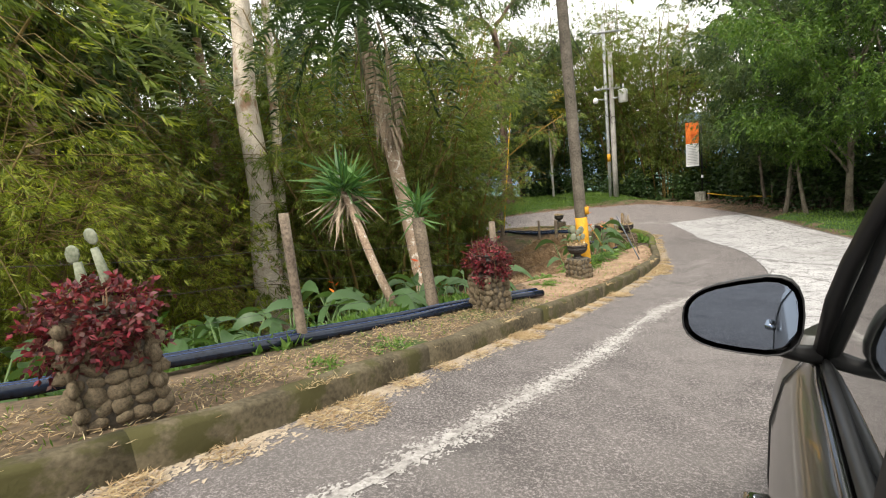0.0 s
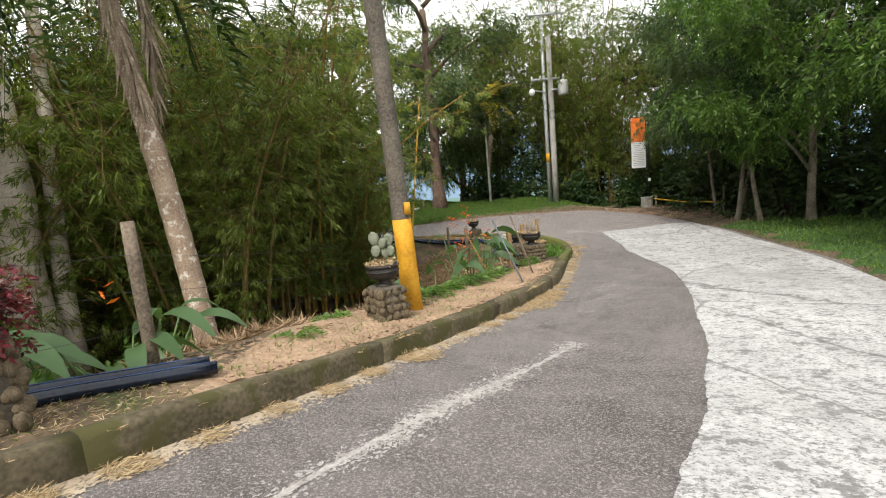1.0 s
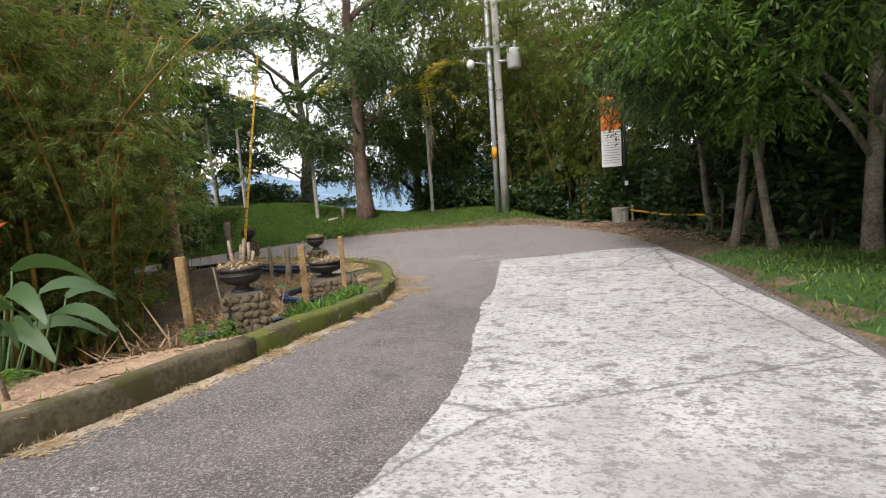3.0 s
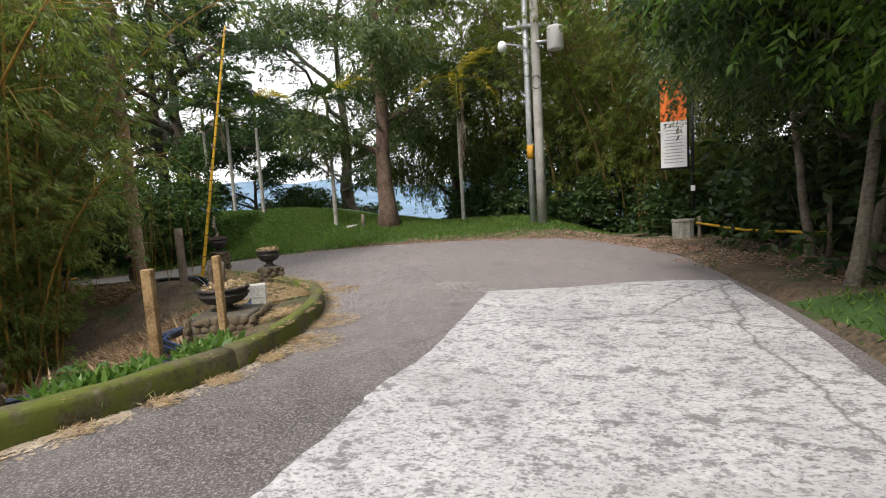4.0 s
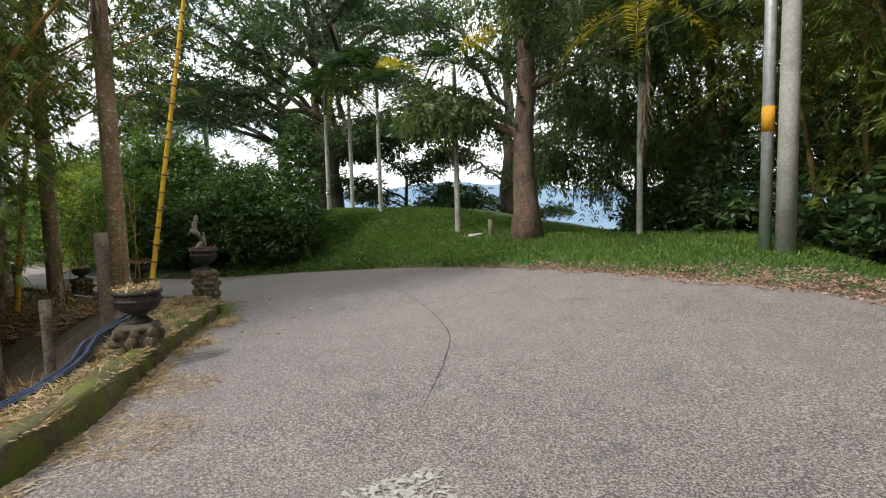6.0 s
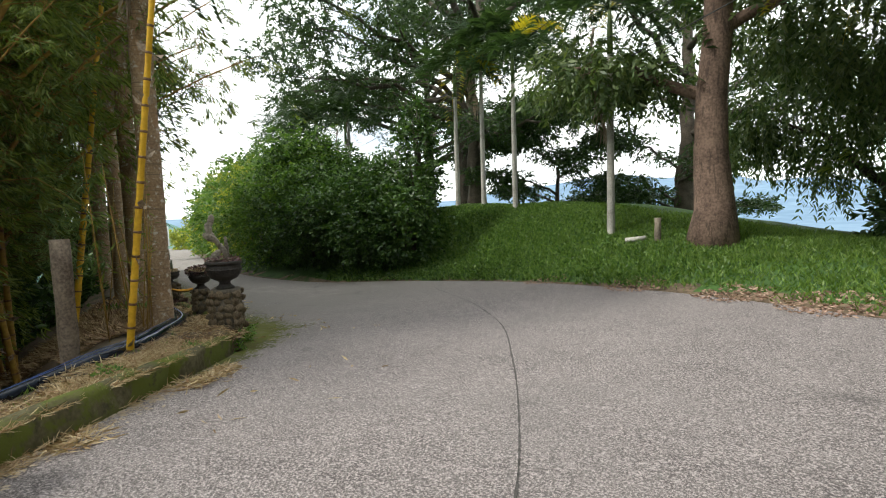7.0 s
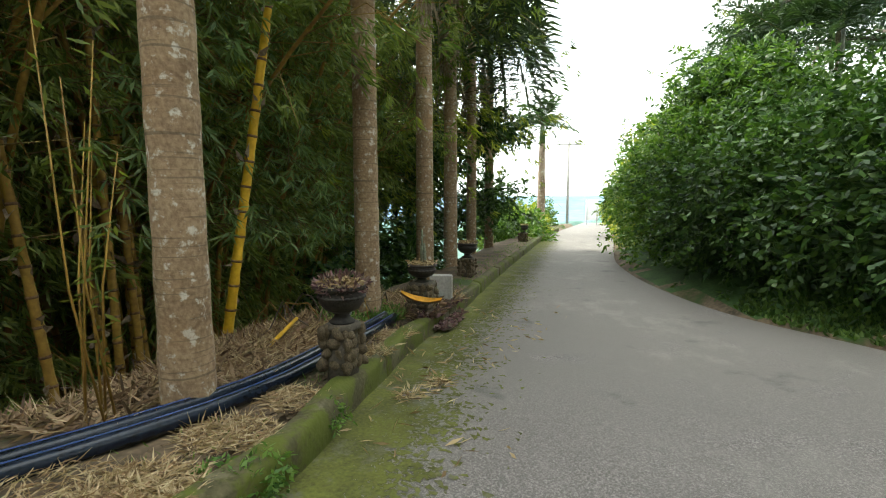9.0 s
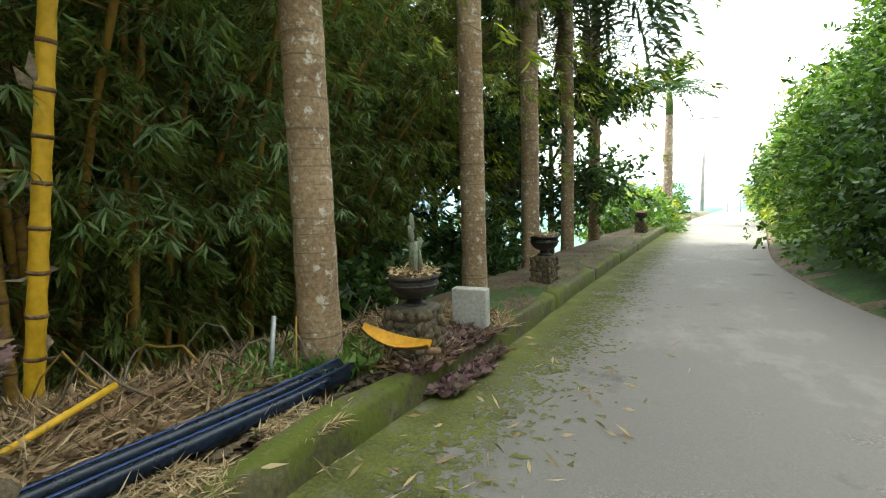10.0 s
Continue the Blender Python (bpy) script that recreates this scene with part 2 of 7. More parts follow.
PIPE_BLUE = plain("blue_pipe_stripe", (0.02, 0.05, 0.17), 0.35)
BARK_PALE = surface("pale_smooth_bark", (0.42, 0.35, 0.28), (0.75, 0.67, 0.57), 2.2, 0.9, 0.5, 30.0, spots=(0.33, 0.21, 0.14), spot_scale=1.3, spot_at=0.56)
layer(BARK_PALE, (0.20, 0.155, 0.115), 5.0, 0.60, 0.08, 0.7, 8.0, (1.6, 1.6, 0.6), 0, 0.7)
layer(BARK_PALE, (0.76, 0.71, 0.63), 9.0, 0.60, 0.06, 0.7, 6.0, strength=0.8)
BARK_PALM = surface("ringed_palm_bark", (0.20, 0.130, 0.075), (0.44, 0.315, 0.195), 2.6, 0.9, 0.7, 35.0, spots=(0.60, 0.55, 0.47), spot_scale=14.0, spot_at=0.56)
layer(BARK_PALM, (0.30, 0.165, 0.07), 1.2, 0.50, 0.15, 0.6, 5.0, strength=0.6)
layer(BARK_PALM, (0.11, 0.085, 0.055), 6.0, 0.56, 0.05, 0.6, 4.0, (0.15, 0.15, 6.0), 0, 0.6)
BARK_SPOT = surface("lichened_palm_bark", (0.20, 0.135, 0.095), (0.44, 0.335, 0.245), 2.6, 0.9, 0.5, 35.0, spots=(0.66, 0.61, 0.53), spot_scale=9.0, spot_at=0.55)
BARK_GREY = surface("slender_grey_trunk", (0.24, 0.23, 0.20), (0.50, 0.48, 0.43), 3.0, 0.9, 0.3, 35.0)
BARK_RED = surface("reddish_brown_bark", (0.070, 0.045, 0.034), (0.22, 0.15, 0.11), 2.5, 0.95, 0.9, 22.0)
layer(BARK_RED, (0.05, 0.034, 0.026), 5.0, 0.54, 0.06, 0.7, 6.0, (3.0, 3.0, 0.5), 0, 0.7)
BARK_MID = surface("grey_brown_bark", (0.085, 0.070, 0.052), (0.26, 0.22, 0.17), 3.0, 0.95, 0.7, 25.0)
BARK_DARK = surface("dark_bark", (0.035, 0.028, 0.021), (0.12, 0.10, 0.075), 3.0, 0.95, 0.7, 25.0)
CULM_GOLD = surface("golden_bamboo_culm", (0.18, 0.098, 0.018), (0.38, 0.235, 0.042), 3.0, 0.6, 0.1, 20.0)
CULM_DULL = surface("dull_bamboo_culm", (0.085, 0.060, 0.018), (0.22, 0.155, 0.045), 3.0, 0.7, 0.1, 20.0)
CULM_YELLOW = surface("bright_yellow_culm", (0.52, 0.30, 0.012), (0.78, 0.47, 0.03), 3.0, 0.5, 0.1, 20.0)
NODE_BROWN = surface("brown_sheath", (0.10, 0.055, 0.028), (0.26, 0.16, 0.09), 8.0, 0.9, 0.4, 40.0)
DEAD = surface("dry_leaf", (0.16, 0.115, 0.075), (0.42, 0.34, 0.25), 6.0, 0.95, 0.4, 40.0)
DRY_STRAW = leafy("dry_straw", [(0.22, 0.14, 0.07), (0.42, 0.31, 0.17), (0.58, 0.47, 0.30), (0.30, 0.18, 0.10)], 0.1, 0.9)
LEAF_BAMBOO = leafy("bamboo_leaf", [(0.062, 0.094, 0.017), (0.126, 0.174, 0.029), (0.198, 0.24, 0.041), (0.096, 0.134, 0.026)], 0.40)
# Brighter, yellower copy of the bamboo leaf: sunlight is put into its colour.
LEAF_BAMBOO_SUNLIT = leafy("sun_toned_bamboo_leaf", [(0.10, 0.14, 0.022), (0.22, 0.27, 0.042), (0.38, 0.40, 0.065), (0.17, 0.21, 0.03)], 0.5)
LEAF_BAMBOO_DARK = leafy("deep_green_bamboo_leaf", [(0.067, 0.104, 0.027), (0.147, 0.199, 0.053), (0.266, 0.315, 0.092), (0.101, 0.146, 0.042)], 0.46)
LEAF_TREE = leafy("tree_leaf", [(0.016, 0.036, 0.012), (0.033, 0.066, 0.020), (0.062, 0.105, 0.030), (0.028, 0.052, 0.018)], 0.30)
LEAF_HANG = leafy("drooping_tree_leaf", [(0.036, 0.064, 0.022), (0.074, 0.116, 0.040), (0.135, 0.172, 0.066), (0.054, 0.088, 0.032)], 0.36)
LEAF_BUSH = leafy("bush_leaf", [(0.014, 0.036, 0.010), (0.036, 0.082, 0.018), (0.085, 0.150, 0.032), (0.024, 0.052, 0.013)], 0.28)
LEAF_WEED = leafy("weed_leaf", [(0.036, 0.082, 0.018), (0.080, 0.150, 0.032), (0.165, 0.245, 0.065), (0.050, 0.105, 0.024)], 0.32)
LEAF_BRIGHT = leafy("bright_hedge_leaf", [(0.038, 0.085, 0.015), (0.075, 0.150, 0.025), (0.14, 0.22, 0.04), (0.055, 0.110, 0.020)], 0.36)
LEAF_YELLOW = leafy("yellow_green_leaf", [(0.10, 0.14, 0.02), (0.20, 0.24, 0.03), (0.32, 0.32, 0.04), (0.13, 0.17, 0.03)], 0.38)
LEAF_PALM = leafy("palm_leaflet", [(0.020, 0.042, 0.018), (0.042, 0.074, 0.032), (0.070, 0.105, 0.048)], 0.28)
# Palm leaflet made paler: the sky light on the fronds is in its colour.
LEAF_PALM_SKYLIT = leafy("skylit_palm_leaflet", [(0.08, 0.115, 0.055), (0.15, 0.19, 0.10), (0.23, 0.265, 0.15)], 0.42)
LEAF_PALM_YELLOW = leafy("yellowed_palm_leaflet", [(0.30, 0.26, 0.02), (0.46, 0.36, 0.03), (0.20, 0.22, 0.03)], 0.35)
LEAF_GROUND = leafy("ground_plant_leaf", [(0.050, 0.110, 0.022), (0.105, 0.200, 0.045), (0.19, 0.29, 0.075), (0.075, 0.150, 0.032)], 0.38)
LEAF_BROAD = leafy("heliconia_leaf", [(0.034, 0.075, 0.028), (0.065, 0.125, 0.050), (0.12, 0.18, 0.075)], 0.32)
LEAF_RED = leafy("crimson_leaf", [(0.026, 0.010, 0.012), (0.09, 0.012, 0.020), (0.26, 0.034, 0.050), (0.045, 0.018, 0.014), (0.15, 0.05, 0.04)], 0.25)
LEAF_GRASS = leafy("grass_blade", [(0.06, 0.120, 0.022), (0.105, 0.180, 0.032), (0.17, 0.25, 0.055), (0.09, 0.145, 0.028)], 0.38)
FLOWER = leafy("orange_bract", [(0.55, 0.10, 0.01), (0.75, 0.20, 0.02), (0.60, 0.06, 0.02)], 0.3)
CACTUS_OLD = surface("grey_brown_cactus", (0.10, 0.088, 0.066), (0.30, 0.27, 0.215), 9.0, 0.9, 0.5, 45.0)
CACTUS = surface("grey_green_cactus", (0.10, 0.12, 0.075), (0.26, 0.27, 0.20), 8.0, 0.85, 0.4, 50.0)
METAL_DARK = plain("dark_steel", (0.02, 0.02, 0.02), 0.5, 0.6)
METAL_GREY = surface("galvanised_steel", (0.35, 0.36, 0.37), (0.55, 0.56, 0.57), 6.0, 0.45, 0.05, 40.0, metal=0.5)
WIRE = plain("wire", (0.03, 0.03, 0.03), 0.6)
WHITE = surface("white_paint", (0.70, 0.70, 0.69), (0.82, 0.82, 0.81), 3.0, 0.6, 0.05, 30.0)
ORANGE = surface("orange_print", (0.62, 0.09, 0.012), (0.85, 0.24, 0.03), 4.0, 0.6, 0.0, 12.0, spots=(0.16, 0.05, 0.03), spot_scale=7.0, spot_at=0.6)
INK = plain("grey_print", (0.25, 0.25, 0.27), 0.7)


# ---- mesh helpers ----
class Shape:
    """Collects vertices and faces of one mesh."""

    def __init__(self):
        self.v, self.f = [], []

    def tube(self, points, radii, sides=8, cap=True):
        pts = [Vector(p) for p in points]
        base = len(self.v)
        side = Vector((1, 0, 0))
        for k, p in enumerate(pts):
            way = (pts[min(k + 1, len(pts) - 1)] - pts[max(k - 1, 0)]).normalized()
            side = side - way * side.dot(way)
            if side.length < 1e-3:
                side = way.orthogonal()
            side.normalize()
            other = way.cross(side)
            r = radii[k] if hasattr(radii, "__len__") else radii
            for j in range(sides):
                an = 2 * math.pi * j / sides
                self.v.append(tuple(p + (side * math.cos(an) + other * math.sin(an)) * r))
        for k in range(len(pts) - 1):
            for j in range(sides):
                a, b = base + k * sides + j, base + k * sides + (j + 1) % sides
                self.f.append((a, b, b + sides, a + sides))
        if cap:
            self.f.append(tuple(base + j for j in reversed(range(sides))))
            self.f.append(tuple(base + (len(pts) - 1) * sides + j for j in range(sides)))
        return self

    def lathe(self, profile, sides=20, centre=(0, 0, 0), wobble=0.0):
        base = len(self.v)
        cx, cy, cz = centre
        for r, z in profile:
            for j in range(sides):
                an = 2 * math.pi * j / sides
                q = r * (1 + wobble * math.sin(3 * an + z * 9))
                self.v.append((cx + q * math.cos(an), cy + q * math.sin(an), cz + z))
        for k in range(len(profile) - 1):
            for j in range(sides):
                a, b = base + k * sides + j, base + k * sides + (j + 1) % sides
                self.f.append((a, b, b + sides, a + sides))
        self.f.append(tuple(base + j for j in reversed(range(sides))))
        self.f.append(tuple(base + (len(profile) - 1) * sides + j for j in range(sides)))
        return self

    def box(self, lo, hi, bevel=0.0):
        """A box with chamfered upright and top edges."""
        (x0, y0, z0), (x1, y1, z1) = lo, hi
        b = bevel
        base = len(self.v)

        def ring(z, i):
            return [(x0 + b + i, y0 + i, z), (x1 - b - i, y0 + i, z), (x1 - i, y0 + b + i, z), (x1 - i, y1 - b - i, z),
                    (x1 - b - i, y1 - i, z), (x0 + b + i, y1 - i, z), (x0 + i, y1 - b - i, z), (x0 + i, y0 + b + i, z)]

        if b <= 0:
            self.v += [(x0, y0, z0), (x1, y0, z0), (x1, y1, z0), (x0, y1, z0), (x0, y0, z1), (x1, y0, z1), (x1, y1, z1), (x0, y1, z1)]
            for q in ((3, 2, 1, 0), (4, 5, 6, 7), (0, 1, 5, 4), (1, 2, 6, 5), (2, 3, 7, 6), (3, 0, 4, 7)):
                self.f.append(tuple(base + k for k in q))
            return self
        self.v += ring(z0, 0) + ring(z1 - b, 0) + ring(z1, b)
        self.f.append(tuple(base + k for k in reversed(range(8))))
        for s in (0, 8):
            for k in range(8):
                a, c = base + s + k, base + s + (k + 1) % 8
                self.f.append((a, c, c + 8, a + 8))
        self.f.append(tuple(base + 16 + k for k in range(8)))
        return self

    def moved(self, m, start=0):
        for k in range(start, len(self.v)):
            self.v[k] = tuple(m @ Vector(self.v[k]))
        return self


def mesh(name, verts, faces, material, smooth=True):
    me = bpy.data.meshes.new(name)
    me.from_pydata(verts, [], faces)
    if smooth:
        me.shade_smooth()
    me.materials.append(material)
    return me


def part(name, shape, material, parent, label="", smooth=True):
    """Links a shape as one mesh object under a thing or under a part."""
    ob = new(name, mesh(name, shape.v, shape.f, material, smooth))
    ob.parent = parent
    return tagged(ob, label) if label else ob


def thing(name, at, label, category, group="", kind=""):
    ob = new(name)
    ob.location = at
    ob.empty_display_size = 0.2
    return tagged(ob, label, category, group, kind)


def single(name, shape, material, label, category, group="", kind="", smooth=True):
    return tagged(new(name, mesh(name, shape.v, shape.f, material, smooth)), label, category, group, kind)


def leaf_shape(pos, way, length, width, rng, fold=0.0):
    """Pointed leaves: at pos, along way, each a bent diamond."""
    n = len(pos)
    way = way / np.maximum(np.linalg.norm(way, axis=1, keepdims=True), 1e-6)
    rnd = rng.normal(size=(n, 3))
    side = np.cross(way, rnd)
    side /= np.maximum(np.linalg.norm(side, axis=1, keepdims=True), 1e-6)
    ln = (length * rng.uniform(0.65, 1.25, n))[:, None]
    wd = (width * rng.uniform(0.7, 1.2, n))[:, None]
    up = np.cross(side, way)
    mid = pos + way * ln * 0.45 + up * ln * fold
    v = np.stack([pos, mid + side * wd / 2, pos + way * ln, mid - side * wd / 2], 1).reshape(-1, 3)
    s = Shape()
    s.v = v.tolist()
    s.f = np.arange(4 * n).reshape(-1, 4).tolist()
    return s


def joined(*shapes):
    out = Shape()
    for s in shapes:
        k = len(out.v)
        out.v += s.v
        out.f += [tuple(i + k for i in f) for f in s.f]
    return out


def spline(points, step=0.25):
    """Points along a smooth line through the given ones."""
    p = np.array(points, float)
    p = np.vstack([2 * p[0] - p[1], p, 2 * p[-1] - p[-2]])
    out = []
    for k in range(1, len(p) - 2):
        n = max(2, int(np.linalg.norm(p[k + 1] - p[k]) / step))
        for t in np.arange(n) / n:
            out.append(0.5 * (2 * p[k] + (p[k + 1] - p[k - 1]) * t + (2 * p[k - 1] - 5 * p[k] + 4 * p[k + 1] - p[k + 2]) * t * t
                              + (3 * p[k] - p[k - 1] - 3 * p[k + 1] + p[k + 2]) * t ** 3))
    out.append(p[-2])
    return np.array(out)


# ---- plan: road edges and levels ----
ROAD_LINE = spline([(-11.0, -14.0, 4.4), (-5.2, -6.5, 3.3), (-1.5, -1.8, 2.5), (0.3, 0.5, 2.02), (1.8, 2.5, 1.57), (3.3, 4.4, 1.2), (4.8, 6.1, 0.9), (6.2, 7.8, 0.6),
                    (7.4, 9.6, 0.38), (8.6, 11.2, 0.26), (10.3, 15.4, 0.02), (10.4, 17.1, -0.05), (9.9, 20.0, -0.02), (9.5, 21.6, 0.0), (8.7, 23.1, -0.03), (7.7, 24.4, -0.04),
                    (6.4, 25.4, -0.09), (5.0, 26.1, -0.17), (3.5, 26.6, -0.27), (0.6, 27.1, -0.48), (-4.0, 27.7, -0.72), (-12.0, 28.4, -0.95), (-24.0, 30.2, -1.2), (-52.0, 35.5, -2.0)], 0.5)
INNER = spline([(-14.5, -12.0), (-9.0, -5.2), (-5.0, -0.5), (-3.3, 1.5), (-1.8, 2.78), (-0.88, 3.85), (0.74, 6.12), (1.8, 7.55), (2.85, 9.05), (4.0, 10.65), (5.12, 12.33), (5.80, 13.52), (6.35, 14.92),
                (6.88, 16.35), (7.38, 17.6), (7.50, 18.8), (7.30, 20.1), (6.82, 21.2), (5.92, 22.15), (5.06, 22.98), (4.28, 23.76), (3.25, 24.72), (2.22, 25.27), (1.2, 25.45), (0.3, 25.45), (-0.8, 25.48),
                (-1.8, 25.55), (-3.5, 25.75), (-7.0, 26.1), (-12.0, 26.7), (-20.0, 27.8), (-30.0, 29.4), (-52.0, 33.8)], 0.25)
OUTER = spline([(-7.0, -17.0), (-2.0, -9.0), (2.0, -2.5), (5.2, 2.5), (8.2, 7.2), (10.6, 12.0), (11.6, 14.0), (12.3, 17.0), (12.7, 19.3), (12.95, 21.5), (13.1, 23.6), (13.0, 25.4), (12.3, 27.1),
                (10.3, 28.5), (7.9, 29.7), (5.5, 30.5), (2.5, 30.9), (0.0, 30.7), (-1.8, 30.35), (-4.2, 29.6), (-7.3, 29.3), (-10.5, 29.4), (-13.5, 29.8), (-20.0, 31.0), (-30.0, 32.8), (-52.0, 37.4)], 0.25)
LINE_WAY = np.gradient(ROAD_LINE[:, :2], axis=0)
LINE_WAY /= np.linalg.norm(LINE_WAY, axis=1, keepdims=True)


def step_up(v, a, b):
    t = np.clip((np.asarray(v, float) - a) / (b - a), 0, 1)
    return t * t * (3 - 2 * t)


def road_level(x, y):
    """The road's height: the line's level, banked up towards the outside of the bend."""
    x, y = np.atleast_1d(np.asarray(x, float)), np.atleast_1d(np.asarray(y, float))
    out = np.empty(len(x))
    for k in range(0, len(x), 4000):
        dx, dy = x[k:k + 4000, None] - ROAD_LINE[:, 0], y[k:k + 4000, None] - ROAD_LINE[:, 1]
        d = np.hypot(dx, dy)
        near = d.min(1, keepdims=True)
        w = np.exp(-((d - near) / (0.6 + 0.35 * near)) ** 2)
        w /= w.sum(1, keepdims=True)
        side = (w * (dx * LINE_WAY[:, 1] - dy * LINE_WAY[:, 0])).sum(1)
        out[k:k + 4000] = (w * ROAD_LINE[:, 2]).sum(1) + 0.05 * np.clip(side - 1.0, 0, 6) * (1 - 1.3 * step_up(x[k:k + 4000], 10.8, 13.4) * step_up(y[k:k + 4000], 16, 22))
    return out


def beyond(x, y, line):
    """Signed distance from a line, plus to its left."""
    x, y = np.atleast_1d(np.asarray(x, float)), np.atleast_1d(np.asarray(y, float))
    way = np.gradient(line, axis=0)
    out = np.empty(len(x))
    for k in range(0, len(x), 4000):
        dx, dy = x[k:k + 4000, None] - line[:, 0], y[k:k + 4000, None] - line[:, 1]
        d = np.hypot(dx, dy)
        j = d.argmin(1)
        i = np.arange(len(j))
        sign = np.sign(way[j, 0] * dy[i, j] - way[j, 1] * dx[i, j])
        out[k:k + 4000] = sign * d[i, j]
    return out


def ground_level(x, y, rough=True):
    x, y = np.atleast_1d(np.asarray(x, float)), np.atleast_1d(np.asarray(y, float))
    z = road_level(x, y)
    inside, outside = beyond(x, y, INNER), -beyond(x, y, OUTER)
    on_road = (inside < 0.08) & (outside < 0.02)
    # verge behind the kerb, then a hollow
    bend = step_up(y, 13.5, 16.5) * step_up(-y, -23.8, -22.3)
    hollow = np.clip(inside - 1.3 + 1.0 * bend, 0, None)
    fall = 0.34 + 0.25 * step_up(-x, 4, 10)
    lift = 0.17 - 0.06 * bend
    z = np.where(inside >= 0.02, z + lift * step_up(inside, 0.08, 0.32) - fall * hollow * step_up(hollow, -0.3, 0.9), z)
    # bank and grass mound outside the bend, then the slope to the valley
    west = step_up(-x, -7.0, 2.5)
    rise = 0.07 * step_up(outside, 0, 0.5) + (0.30 * step_up(-x, -13.0, -9.5) + 1.35 * west) * step_up(outside, 0.2, 4.2) * step_up(y, 24, 29)
    drop = np.clip(outside - 9.5, 0, None)
    z = np.where(outside >= 0.02, z + rise - 0.42 * drop, z)
    z = np.where(on_road, z - 0.25, z)
    z = np.maximum(z, -48.0)
    if rough:
        bump = np.array([noise.noise((a * 1.3, b * 1.3, 0.3)) * 0.05 + noise.noise((a * 0.35, b * 0.35, 4.0)) * 0.10 for a, b in zip(x, y)])
        away = np.maximum(inside, outside)
        z = z + bump * step_up(away, 0.2, 1.5)
    return z


def gz(x, y):
    return float(ground_level(x, y, False)[0])


def rz(x, y):
    return float(road_level(x, y)[0])

# ---- large structure: ground, road, kerb ----
def build_ground():
    xs = np.concatenate([np.linspace(-900, -70, 10), np.linspace(-60, -25, 24), np.arange(-24, 26, 0.4), np.linspace(28, 60, 16), np.linspace(75, 900, 10)])
    ys = np.concatenate([np.linspace(-900, -60, 10), np.linspace(-50, -12, 22), np.arange(-11, 48, 0.4), np.linspace(50, 80, 16), np.linspace(95, 900, 10)])
    gx, gy = np.meshgrid(xs, ys)
    z = ground_level(gx.ravel(), gy.ravel())
    s = Shape()
    s.v = np.stack([gx.ravel(), gy.ravel(), z], 1).tolist()
    nx = len(xs)
    s.f = [(r * nx + c, r * nx + c + 1, (r + 1) * nx + c + 1, (r + 1) * nx + c) for r in range(len(ys) - 1) for c in range(nx - 1)]
    ob = single("ground", s, SOIL, "brown earth with leaf litter and green weeds", "ground", kind="structure")
    ob.data.materials.append(GRASS_BASE)
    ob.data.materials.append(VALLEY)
    ob.data.materials.append(EARTH)
    cx, cy = np.array([s.v[f[0]][:2] for f in s.f]).T
    outside, inside = -beyond(cx, cy, OUTER), beyond(cx, cy, INNER)
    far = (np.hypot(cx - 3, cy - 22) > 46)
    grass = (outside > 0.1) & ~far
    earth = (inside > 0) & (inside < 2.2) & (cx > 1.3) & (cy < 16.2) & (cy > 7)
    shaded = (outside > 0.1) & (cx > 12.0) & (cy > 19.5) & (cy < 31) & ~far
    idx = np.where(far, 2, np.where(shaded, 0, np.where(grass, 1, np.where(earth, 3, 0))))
    ob.data.polygons.foreach_set("material_index", idx.astype(np.int32))
    return ob


# Air haze is put into both base colours, the hills bluest.
VALLEY = surface("haze_tinted_valley", (0.05, 0.115, 0.095), (0.10, 0.18, 0.14), 0.012, 1.0, 0.0, 0.08)
HILL = surface("haze_tinted_hills", (0.085, 0.15, 0.225), (0.15, 0.23, 0.31), 0.004, 1.0, 0.0, 0.03)


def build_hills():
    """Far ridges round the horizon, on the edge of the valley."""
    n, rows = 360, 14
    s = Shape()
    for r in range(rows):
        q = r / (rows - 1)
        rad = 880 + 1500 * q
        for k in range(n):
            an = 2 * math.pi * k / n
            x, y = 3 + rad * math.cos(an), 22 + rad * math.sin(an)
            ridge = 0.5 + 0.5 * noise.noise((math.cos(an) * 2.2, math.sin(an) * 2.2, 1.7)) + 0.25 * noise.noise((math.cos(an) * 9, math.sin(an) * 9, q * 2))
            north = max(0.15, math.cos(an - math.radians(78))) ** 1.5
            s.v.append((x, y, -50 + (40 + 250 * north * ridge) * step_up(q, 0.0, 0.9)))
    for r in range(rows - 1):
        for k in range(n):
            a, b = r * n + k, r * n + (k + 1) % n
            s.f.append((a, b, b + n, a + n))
    single("backdrop_hills", s, HILL, "mountain ridges beyond the valley, coloured blue for haze", "mountains", kind="structure")


def strip(left, right, cols, lift, wave=0.0):
    """A sheet between two lines of equal count, laid on the road's level."""
    s = Shape()
    n = len(left)
    pts = np.array([left * (1 - c / cols) + right * (c / cols) for c in range(cols + 1)])
    flat = pts.reshape(-1, 2)
    z = road_level(flat[:, 0], flat[:, 1]) + lift
    if wave:
        z = z + np.array([noise.noise((a * 0.9, b * 0.9, 2.0)) * wave for a, b in flat])
    s.v = np.column_stack([flat, z]).tolist()
    s.f = [(c * n + k, (c + 1) * n + k, (c + 1) * n + k + 1, c * n + k + 1) for c in range(cols) for k in range(n - 1)]
    return s


def resample(line, count):
    d = np.r_[0, np.cumsum(np.linalg.norm(np.diff(line, axis=0), axis=1))]
    t = np.linspace(0, d[-1], count)
    return np.column_stack([np.interp(t, d, line[:, 0]), np.interp(t, d, line[:, 1])])


